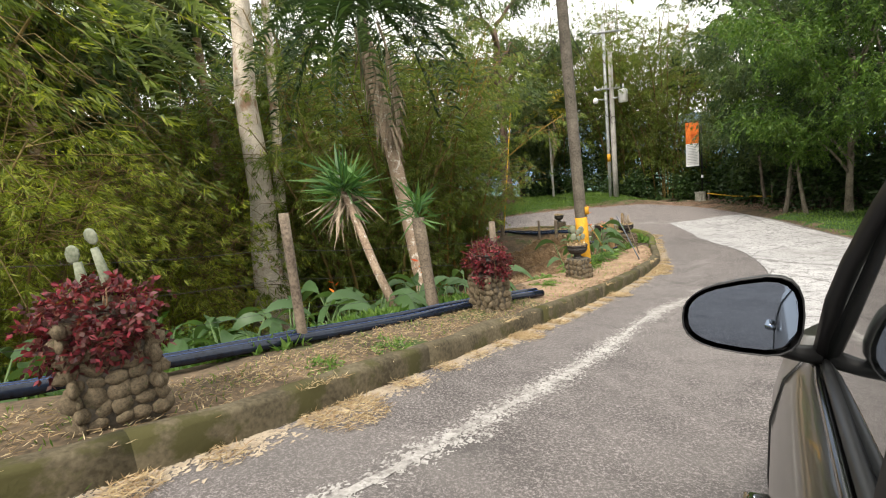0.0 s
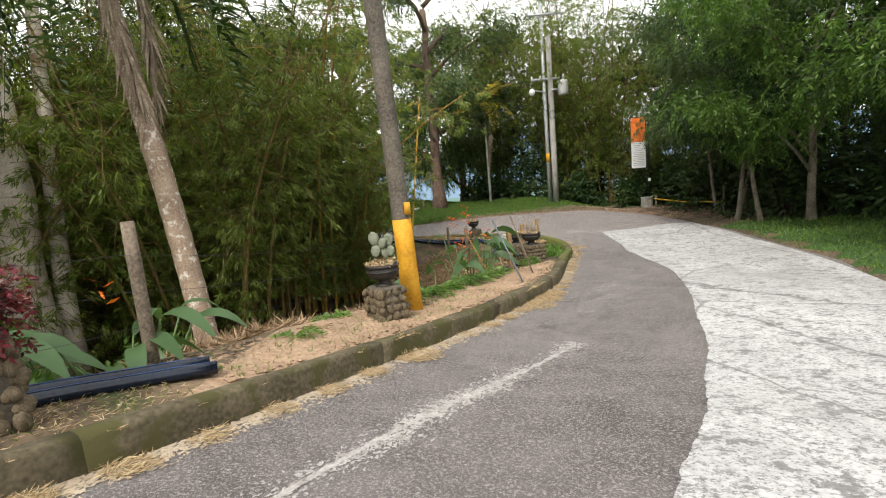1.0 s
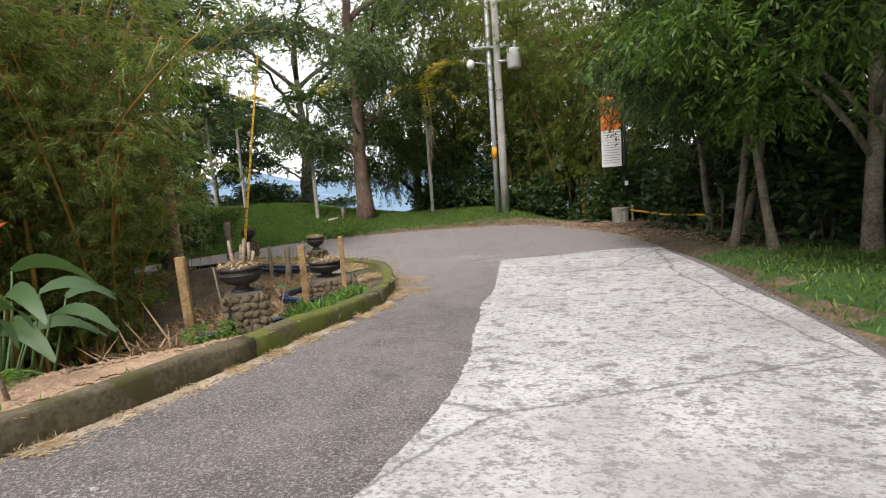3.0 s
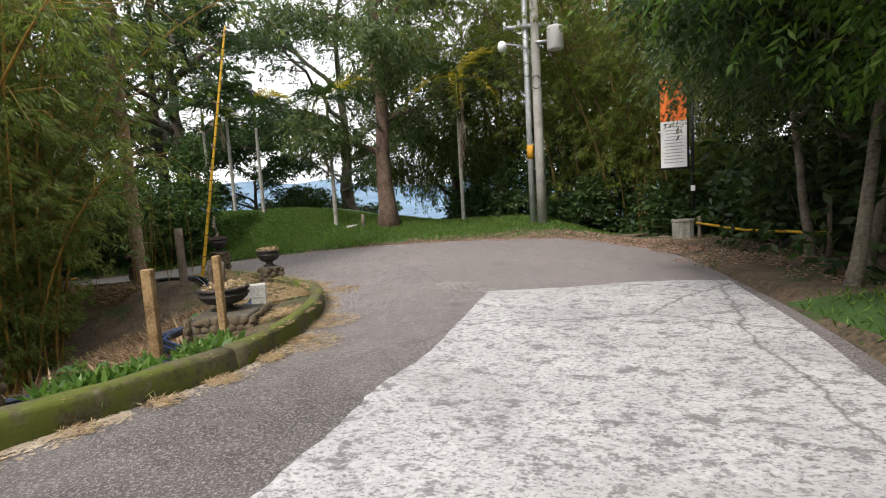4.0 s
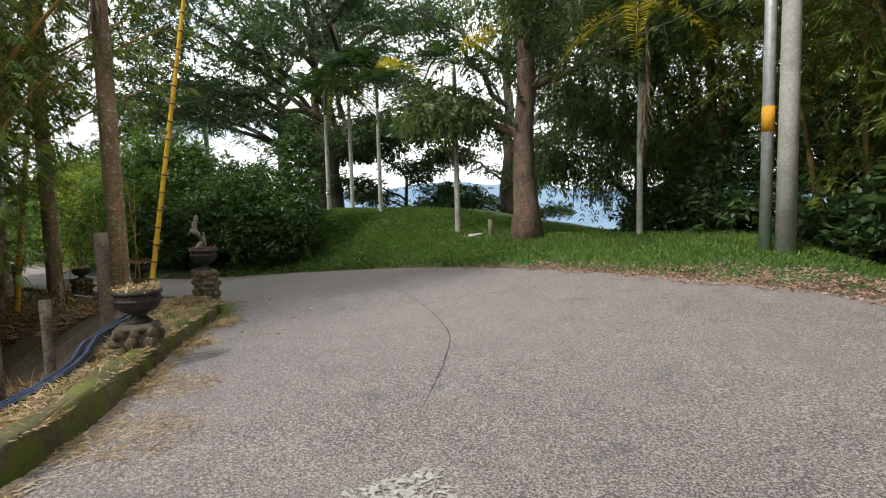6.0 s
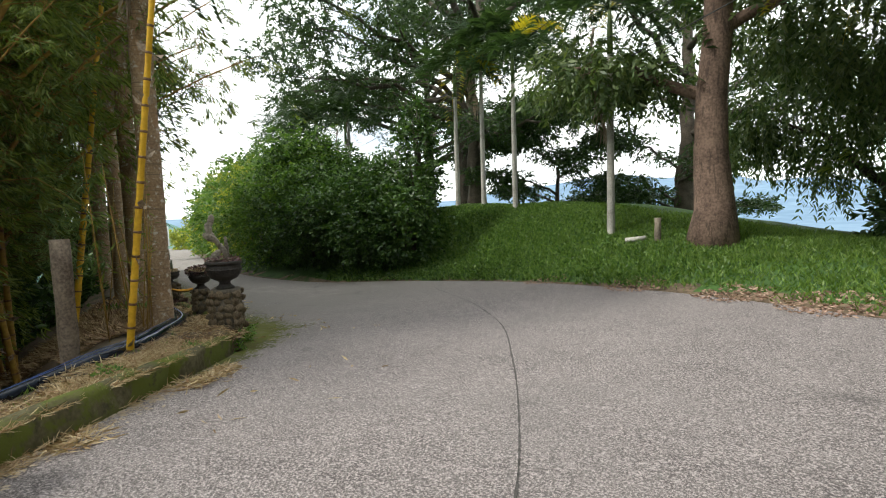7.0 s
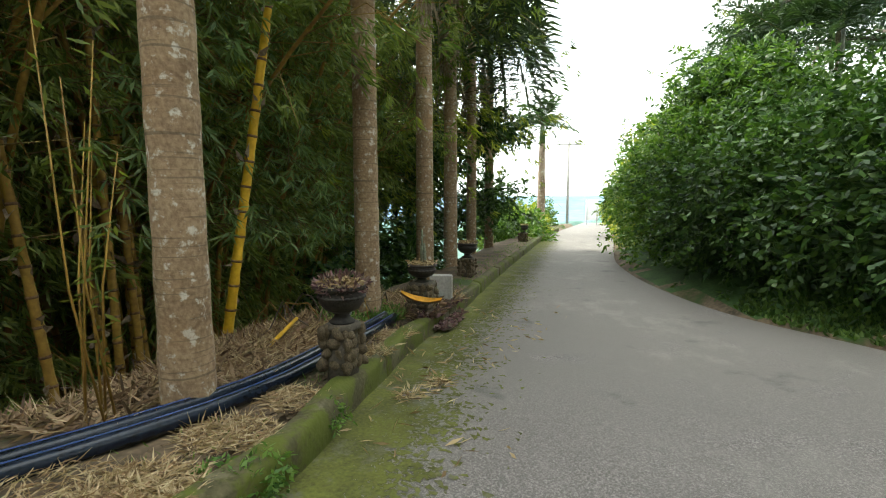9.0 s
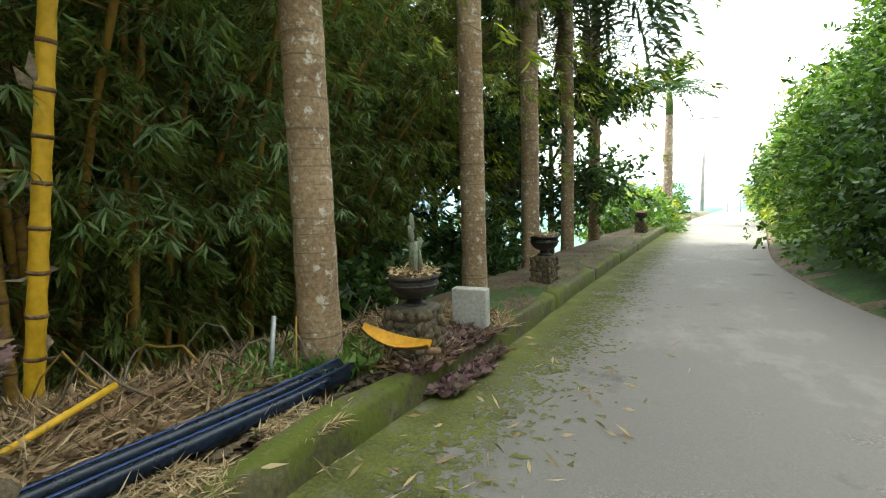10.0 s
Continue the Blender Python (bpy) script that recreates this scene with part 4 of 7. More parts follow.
def hanging_fans(x0, x1, y, count, low, high, label, seed):
    """Thin boughs arching out of a thicket, each ending in drooping fans of long narrow leaves."""
    rng = np.random.default_rng(seed)
    top = thing("bamboo_bough", (0, 0, 0), label, "bamboo", "bamboo boughs", "stuff")
    bough, pos, way = Shape(), [], []
    for k in range(count):
        x, z = rng.uniform(x0, x1), low + (high - low) * rng.random()
        root = np.array([x + rng.normal() * 0.3, y - rng.uniform(0.7, 1.4), z + rng.uniform(0.0, 0.6)])
        tip = np.array([x, y + rng.uniform(-0.5, 0.25), z])
        mid = (root + tip) / 2 + np.array([0, 0, 0.12])
        bough.tube([root, mid, tip], [0.005, 0.004, 0.002], 4, False)
        for c, n in ((tip, 11), (mid, 6), ((mid + tip) / 2, 5)):
            an = rng.uniform(0, 6.28, n)
            pos.append(np.repeat(c[None], n, 0) + rng.normal(size=(n, 3)) * 0.012)
            way.append(np.column_stack([np.cos(an), np.sin(an) * 0.8, rng.uniform(-1.6, -0.15, n)]))
    part("foliage", leaf_shape(np.concatenate(pos), np.concatenate(way), 0.20, 0.024, rng, 0.10), LEAF_FAN, top)
    part("twig", bough, CULM_DULL, top)
    return top


hanging_fans(-6.0, 0.2, 23.95, 240, gz(-2.0, 24.0) + 0.9, 4.6, "hanging bamboo boughs with fans of blue-green leaves", 61)
hanging_fans(0.6, 3.0, 22.7, 70, 0.6, 4.2, "drooping bamboo boughs over the pipes", 62)

# ---- trees ----
limb_tree("pale_tree", (-5.33, 15.33, -1.0), (14.0, 0.42), [(10.5, 210, 3.5, 2.5), (11.4, 20, 3.2, 2.8), (12.6, 300, 3.0, 2.5), (14.0, 160, 2.6, 2.6)], BARK_PALE, LEAF_TREE,
          "tall pale-barked tree with brown patches beside the fence", "tree", 21, 0.2, 0.4, 9000, 1.1, 0.7, 0.3, 5, (0.6, 0.5))
limb_tree("pale_tree", (-4.98, 15.95, -1.0), (12.0, 0.20), [(10.0, 60, 2.6, 1.8), (11.0, 330, 2.8, 2.0), (12.0, 120, 2.4, 2.4)], BARK_PALE, LEAF_TREE, "slimmer pale-barked trunk beside a larger one", "tree", 24, 0.2, 0.4, 5000, 1.1, 0.7, 0.3, 5, (0.75, 0.4))
palm("leaning_palm", (-0.4, 12.8, -0.3), 6.4, 0.18, 20, 2.9, "leaning palm with lichened trunk and a hanging dead frond", BARK_SPOT, 22, sag=(1.0, 1.8), lean=(-0.8, 0.1), dead=3, leaflet=0.6, pairs=40)
for k, (x, y, tall, rad, size) in enumerate([(0.85, 24.57, 6.8, 0.145, 2.6), (-2.2, 24.79, 6.8, 0.14, 2.5), (-5.3, 24.93, 6.6, 0.15, 2.5), (-8.5, 24.98, 6.0, 0.16, 3.0), (-11.8, 25.2, 5.2, 0.15, 3.0), (-14.5, 25.6, 5.2, 0.16, 2.8)]):
    palm("royal_palm", (x, y, gz(x, y)), tall if k < 3 else 6.6, rad, 13 if k < 3 else 22, size if k < 3 else 2.9, "tall royal palm with a grey ringed trunk by the kerb", BARK_PALM, 30 + k, sag=(0.9, 1.7) if k < 3 else (1.4, 2.0), dead=1 if k < 3 else 2, leaflet=0.6 if k < 3 else 0.75, pairs=40)
for k, (x, y, tall, rad, size, yellow) in enumerate([(2.44, 33.7, 4.1, 0.085, 1.7, 2), (-1.1, 34.4, 3.6, 0.075, 1.5, 1), (-2.5, 34.5, 4.2, 0.075, 1.2, 0), (-3.5, 34.3, 3.6, 0.075, 1.4, 2), (7.7, 34.2, 4.7, 0.075, 2.0, 7)]):
    palm("slender_palm", (x, y, gz(x, y)), tall, rad, 14, size * 1.35, "slender grey-trunked palm on the grass mound" if yellow < 3 else "slender palm with drooping yellow fronds", BARK_GREY, 50 + k, sag=(0.6, 1.5), dead=1 if k % 2 == 0 else 0, leaflet=0.5, pairs=32, yellow=yellow)
for k, (x, y, crown) in enumerate([(-14.0, 34.6, 7.4), (-15.2, 35.3, 8.0), (-16.3, 34.2, 7.0), (-13.2, 36.0, 8.2), (-17.0, 35.6, 7.6), (-15.0, 33.7, 6.4), (-18.2, 34.6, 6.6), (-12.2, 35.2, 6.8)]):
    palm("slender_palm", (x, y, gz(x, y)), crown - 2.3 - gz(x, y), 0.07, 13, 2.3, "slender palm in a close group above the bushes", BARK_GREY, 150 + k, sag=(0.5, 1.4), dead=k % 2, leaflet=0.45, pairs=26)
palm("royal_palm", (-25.8, 28.0, gz(-25.8, 28.0)), 5.0, 0.23, 13, 2.0, "lone tall palm beside the far road", BARK_SPOT, 70, leaf_mat=LEAF_BUSH, sag=(0.3, 1.1), leaflet=0.6)
limb_tree("broad_tree", (4.6, 33.85, gz(4.6, 33.85)), (11.0, 0.34), [(3.6, 200, 3.0, 1.0), (4.4, 20, 3.2, 1.0), (5.6, 110, 4.0, 1.4), (6.0, 290, 3.6, 1.2), (7.2, 340, 4.2, 1.6), (7.6, 160, 4.5, 1.8), (9.0, 60, 4.0, 2.0), (10.0, 240, 4.0, 2.4), (11.0, 0, 3.5, 2.5)],
          BARK_RED, LEAF_HANG, "large tree with a thick reddish-brown trunk on the lawn", "tree", 80, 0.19, 0.36, 32000, 1.15, 0.75, 0.9, 6)
limb_tree("drooping_tree", (6.7, 40.4, gz(6.7, 40.4)), (6.0, 0.30), [(1.0, 200, 3.2, 2.6), (1.2, 330, 3.2, 2.6), (1.8, 90, 3.4, 2.8), (2.4, 260, 4.2, 2.4), (2.8, 20, 4.2, 2.6), (3.4, 150, 4.2, 3.0), (4.4, 300, 4.4, 3.2), (5.2, 60, 3.8, 3.6), (5.6, 220, 3.8, 4.2), (6.0, 130, 3.4, 4.4), (6.0, 340, 3.4, 4.6)],
          BARK_DARK, LEAF_HANG, "spreading tree with dense drooping foliage and dark forked trunk", "tree", 81, 0.22, 0.30, 42000, 1.35, 0.95, 1.5, 6)
rain = [(3.6, 10, 7.5, 1.8), (4.2, 75, 7.5, 2.4), (4.8, 140, 8.0, 2.6), (5.6, 200, 8.5, 2.8), (6.2, 265, 8.5, 2.8), (7.0, 320, 8.5, 3.0), (7.8, 40, 7.5, 3.8), (8.4, 180, 7.0, 4.2), (8.8, 290, 7.0, 4.6), (8.8, 110, 6.0, 5.0), (3.2, 345, 6.0, 0.6), (5.2, 235, 9.0, 1.6)]
limb_tree("rain_tree", (-9.5, 41.0, gz(-9.5, 38.0)), (8.8, 0.45), rain, BARK_DARK, LEAF_TREE, "wide umbrella-crowned rain tree with level dark branches", "tree", 82, 0.20, 0.42, 34000, 1.5, 0.24, 0.1, 6)
limb_tree("rain_tree", (-1.5, 47.0, gz(-1.5, 41.0)), (9.0, 0.42), rain[::-1], BARK_DARK, LEAF_TREE, "wide umbrella-crowned rain tree behind the lawn", "tree", 83, 0.20, 0.42, 22000, 1.5, 0.24, 0.1, 6)
limb_tree("rain_tree", (-12.0, 42.5, gz(-12.0, 38.0)), (8.8, 0.42), rain[::-1], BARK_DARK, LEAF_TREE, "dense rain tree above the slender palms", "tree", 85, 0.22, 0.42, 42000, 1.7, 0.4, 0.2, 6)
for k, (x, y) in enumerate([(-7.0, 44.5), (-2.0, 47.0)]):
    limb_tree("umbrella_tree", (x, y, gz(x, y)), (4.4, 0.18), [(2.0, 15 + 30 * k, 3.6, 0.7), (2.4, 95 + 20 * k, 3.4, 0.9), (2.8, 170, 3.8, 1.0), (3.2, 245, 3.6, 1.0), (3.6, 320, 3.6, 1.2), (4.2, 60, 2.8, 1.6), (4.4, 200, 2.8, 1.6)], BARK_DARK, LEAF_TREE, "low spreading tree beyond the mound", "tree", 210 + k, 0.19, 0.42, 15000, 1.1, 0.3, 0.15, 5)
limb_tree("rain_tree", (-18.0, 45.0, gz(-18.0, 38.0)), (8.8, 0.42), rain, BARK_DARK, LEAF_TREE, "dark rain tree above the roadside bushes", "tree", 84, 0.26, 0.42, 14000, 1.2, 0.35, 0.1, 6)
right_limbs = [(1.8, 180, 4.2, 2.2), (2.2, 240, 4.6, 2.0), (2.4, 130, 4.2, 2.4), (2.8, 300, 4.0, 2.4), (3.2, 200, 5.2, 2.8), (3.4, 60, 4.0, 2.8), (3.8, 160, 4.8, 3.6), (4.2, 260, 4.8, 3.8), (4.6, 350, 4.0, 3.6), (5.0, 210, 3.8, 4.6), (5.2, 90, 3.4, 4.6)]
for k, (x, y, size) in enumerate([(16.2, 23.4, 0.72), (14.8, 18.5, 0.68), (17.8, 20.8, 1.0), (18.2, 15.5, 1.0), (19.5, 25.5, 1.0), (15.8, 12.0, 0.8)]):
    limb_tree("roadside_tree", (x, y, gz(x, y)), (5.4, 0.13), [(a, b, c * size, d) for a, b, c, d in right_limbs[k % 3:] + right_limbs[:k % 3]], BARK_MID, LEAF_BRIGHT if k in (1, 5) else LEAF_HANG if k == 0 else LEAF_TREE, "leafy roadside tree with low overhanging branches and dark trunk", "tree", 90 + k, 0.15, 0.28, 40000, 1.0, 0.6, 0.9, 6)
for k, (x, y, lx, ly) in enumerate([(13.7, 20.3, 0.7, 0.3), (14.1, 19.5, -0.5, 0.4), (14.6, 21.6, 0.5, -0.5), (14.9, 23.2, -0.4, 0.2)]):
    limb_tree("twisted_tree", (x, y, gz(x, y)), (3.6, 0.085), [(2.4, 70 + 80 * k, 1.8, 1.0), (3.0, 200 + 60 * k, 2.0, 1.2), (3.6, 320 + 50 * k, 1.8, 1.4)], BARK_MID, LEAF_TREE, "slim crooked tree trunk in the shade by the road", "tree", 300 + k, 0.15, 0.3, 5000, 0.8, 0.6, 0.6, 4, (lx, ly))
for k, (x, y) in enumerate([(-11.0, 22.0), (-13.5, 23.4), (-16.5, 24.0)]):
    limb_tree("dark_tree", (x, y, gz(x, y)), (4.5, 0.14), [(1.6, 40 + k * 50, 2.2, 1.6), (2.2, 160 + k * 40, 2.4, 1.4), (2.8, 280 + k * 30, 2.4, 1.8), (3.4, 80, 2.2, 2.0), (4.0, 200, 2.2, 2.2), (4.5, 320, 2.0, 2.6)], BARK_DARK, LEAF_BUSH, "small dark broadleaf tree below the road", "tree", 100 + k, 0.2, 0.5, 9000, 0.85, 0.8, 0.3, 5)


for k, (x, y, h) in enumerate([(-9.4, 13.4, 8.0), (-7.6, 10.6, 6.4), (-10.6, 9.4, 7.0), (-9.4, 17.5, 8.6), (-7.2, 17.8, 8.2)]):
    palm("coconut_palm", (x, y, gz(x, y)), h - gz(x, y), 0.17, 18, 3.6, "tall palm with long drooping fronds behind the thicket", BARK_PALM, 170 + k, sag=(0.7, 1.6), leaflet=0.75, pairs=40, leaf_mat=LEAF_PALM_SKYLIT)
for k, (x, y) in enumerate([(-12.0, 15.0), (-16.0, 4.0), (-12.0, 20.0), (-14.5, 10.5), (22.5, 14.0), (23.5, 19.5), (23.0, 25.0), (20.0, 31.0), (21.0, 9.0)]):
    limb_tree("forest_tree", (x, y, gz(x, y)), (12.0, 0.28), [(5.5, 30, 4.0, 1.5), (6.3, 150, 4.2, 1.6), (7.2, 270, 4.2, 1.6), (8.2, 90, 4.0, 2.2), (9.2, 210, 4.4, 2.4), (10.4, 330, 4.0, 2.6), (12.0, 60, 3.2, 3.0), (12.0, 240, 3.2, 3.0)], BARK_DARK, LEAF_HANG if x < 0 else LEAF_TREE, "tall dark forest tree behind the bamboo" if x < 0 else "tall dark forest tree beyond the roadside trees", "tree", 190 + k, 0.32, 0.4, 16000, 1.5, 0.7, 0.4, 6)


def bush(name, at, blobs, count, leaf, wide, material, label, seed, droop=0.25):
    top = thing(name, at, label, "bush")
    s = Shape()
    py = random.Random(seed)
    for b in blobs:
        for k in range(4):
            an = py.uniform(0, 6.28)
            s.tube([(b[0] * 0.9, b[1] * 0.9, -0.4), (b[0] + 0.2 * b[3] * math.cos(an), b[1] + 0.2 * b[4] * math.sin(an), b[2] * 0.6), (b[0] + 0.7 * b[3] * math.cos(an), b[1] + 0.7 * b[4] * math.sin(an), b[2] + 0.5 * b[5])], [0.035, 0.025, 0.01], 5)
    part("woody_base", s, BARK_DARK, top)
    blobs = blobs + [(b[0] + 0.8 * b[3] * math.cos(q), b[1] + 0.8 * b[4] * math.sin(q), b[2] + b[5] * py.uniform(0.25, 0.85), b[3] * 0.36, b[4] * 0.36, b[5] * 0.38) for b in blobs for q in (py.uniform(0, 3.1), py.uniform(3.1, 6.28))] if count > 4000 else blobs
    inner = [(x, y, z, a * 0.72, b * 0.72, c * 0.72) for x, y, z, a, b, c in blobs]
    part("foliage", joined(bush_shape(blobs, count, leaf, wide, seed, droop), bush_shape(inner, count // 3, leaf * 1.2, wide, seed + 1, droop)), material, top)
    return top


bush("large_bush", (-5.0, 31.5, gz(-5.0, 31.5)), [(2.4, -0.2, 0.5, 1.2, 1.0, 1.0), (1.2, -0.5, 0.7, 1.5, 1.2, 1.3), (-0.4, -0.6, 0.7, 1.7, 1.3, 1.3), (-2.2, -0.8, 0.7, 1.7, 1.2, 1.4), (2.5, 0.2, 1.7, 0.8, 0.7, 1.0), (2.5, 0.3, 2.8, 0.55, 0.5, 1.0), (2.55, 0.35, 3.7, 0.3, 0.3, 0.6), (0.9, 0.6, 1.7, 1.1, 1.0, 0.9), (-0.6, 0.4, 1.6, 1.2, 1.0, 1.1), (-2.0, 0.3, 1.7, 1.2, 1.0, 1.0), (-3.6, 0.1, 1.8, 1.3, 1.1, 1.3), (-4.1, 0.3, 3.0, 1.1, 1.0, 1.1), (-5.0, -0.1, 2.6, 1.1, 1.0, 1.3), (-4.2, -0.6, 0.9, 1.5, 1.2, 1.5), (-1.3, 1.2, 2.3, 0.9, 0.9, 0.8)],
     58000, 0.13, 0.5, LEAF_BUSH, "large dense dark green bush at the road edge", 110)
for k in range(9):
    x = -9.6 - 3.3 * k
    y = float(OUTER[np.abs(OUTER[:, 0] - x).argmin() if x < -5 else 0, 1]) + 1.3
    t = 0.5 * math.sin(k * 2.1)
    bush("hedge_bush", (x, y, gz(x, y)), [(0, -0.2, 0.9, 2.2, 1.2, 1.5), (0.3, 1.5, 2.8 + t + 1.2 * (k in (3, 4)), 1.4, 1.3, 1.3), (0.9, 0.5, 2.0 + t, 1.7, 1.3, 1.5), (-1.0, 0.6, 2.4 - t, 1.7, 1.4, 1.7), (0.2, 1.2, 3.4 + t, 1.6, 1.4, 1.5)], 14000 if k < 4 else 5000, 0.14 if k < 4 else 0.26, 0.5,
         (LEAF_BRIGHT, LEAF_BRIGHT, LEAF_YELLOW, LEAF_BRIGHT)[k % 4], "tall leafy hedge growing over the road bank", 120 + k)
for k, (x, y, h) in enumerate([(-33, 26.8, 1.6), (-26, 26.4, 1.3), (-38, 28.0, 1.8), (-46, 36.5, 1.5), (-22, 26.0, 1.1)]):
    bush("hedge_bush", (x, y, gz(x, y)), [(0, 0, h * 0.5, 2.4, 1.6, h), (1.8, 0.4, h * 0.4, 1.6, 1.3, h * 0.8)], 5000, 0.24, 0.5, LEAF_YELLOW if k % 2 else LEAF_BRIGHT, "light green bush along the far road", 140 + k)
for k, (x, y, r, h) in enumerate([(20.5, 18.5, 3.0, 2.6), (21.5, 23.5, 3.2, 3.0), (20.0, 12.5, 3.0, 2.2), (17.0, 27.5, 1.8, 1.6), (12.6, 32.6, 1.5, 1.2), (15.5, 29.2, 1.4, 1.3), (21, 28.5, 3.0, 3.2), (16.0, 8.5, 2.6, 2.0), (17.2, 24.6, 2.4, 2.6), (17.0, 20.6, 2.2, 2.4), (18.4, 17.0, 2.4, 2.2), (18.6, 29.4, 2.4, 2.8), (16.6, 32.6, 2.2, 2.8), (8.8, 37.5, 1.6, 1.0), (11.0, 35.5, 2.0, 2.4)]):
    bush("undergrowth_bush", (x, y, gz(x, y)), [(0, 0, h * 0.35, r, r * 0.8, h), (r * 0.6, 0.3, h * 0.2, r * 0.7, r * 0.6, h * 0.7), (-r * 0.6, 0.2, h * 0.2, r * 0.7, r * 0.6, h * 0.75)], 4500, 0.24, 0.42, LEAF_TREE, "dark green undergrowth beneath the trees", 160 + k)
for k, (x, y) in enumerate([(-4.8, 8.4), (-6.8, 11.2), (-6.0, 7.2), (-1.6, 14.2), (-7.5, 6.0), (-5.6, 23.2), (-8.4, 24.0)]):
    bush("undergrowth_bush", (x, y, gz(x, y)), [(0, 0, 0.3, 0.9, 0.7, 0.8), (0.7, 0.2, 0.2, 0.7, 0.6, 0.6), (-0.7, 0.1, 0.2, 0.7, 0.6, 0.7)], 2600, 0.17, 0.4, LEAF_GROUND if k < 4 else LEAF_BUSH, "low leafy undergrowth behind the verge", 180 + k)


# ---- roadside things ----
def stone_meshes():
    out = []
    for k in range(5):
        py = random.Random(200 + k)
        s = Shape().lathe([(0.25, -0.42), (0.46, -0.18), (0.5, 0.12), (0.3, 0.42)], 8, wobble=0.08)
        s.v = [(x * py.uniform(0.88, 1.12), y * py.uniform(0.88, 1.12), z * py.uniform(0.9, 1.1)) for x, y, z in s.v]
        out.append(mesh("stone", s.v, s.f, STONE))
    return out


STONES = stone_meshes()


def plinth(x, y, wide, tall, turn, label, seed, z=None):
    """A mortared core faced all round with river stones."""
    py = random.Random(seed)
    z = gz(x, y) if z is None else z
    top = thing("stone_plinth", (x, y, z), label, "plinth", "stone plinths")
    top.rotation_euler[2] = radians(turn)
    h = wide / 2
    core = Shape().box((-h + 0.05, -h + 0.05, -0.25), (h - 0.05, h - 0.05, tall - 0.02), 0.03)
    part("core", core, STONE_MORTAR, top)
    part("cap", Shape().box((-h * 0.8, -h * 0.8, tall - 0.03), (h * 0.8, h * 0.8, tall + 0.02), 0.02), STONE_MORTAR, top, "flat mortar cap")
    size = 0.085 if wide < 0.38 else 0.10
    rows, cols = max(3, int(tall / (size * 0.82))), max(3, int(wide / size))
    for side in range(4):
        m = Matrix.Rotation(side * math.pi / 2, 4, "Z")
        for r in range(rows):
            for c in range(cols):
                px = -h + wide * (c + 0.5 + 0.25 * (r % 2) - 0.12) / cols + py.uniform(-0.015, 0.015)
                pz = 0.02 + tall * (r + 0.5) / rows - 0.02
                ob = new("stone", STONES[py.randrange(5)])
                ob.parent = top
                s = size * py.uniform(1.05, 1.5)
                ob.matrix_local = m @ Matrix.Translation((px, -h + 0.055 + py.uniform(-0.010, 0.010), pz)) @ Euler((py.uniform(-0.15, 0.15), py.uniform(0, 6.28), py.uniform(-0.15, 0.15))).to_matrix().to_4x4() @ Matrix.Diagonal((s, s * 0.5, s * py.uniform(0.62, 0.9), 1))
    return top


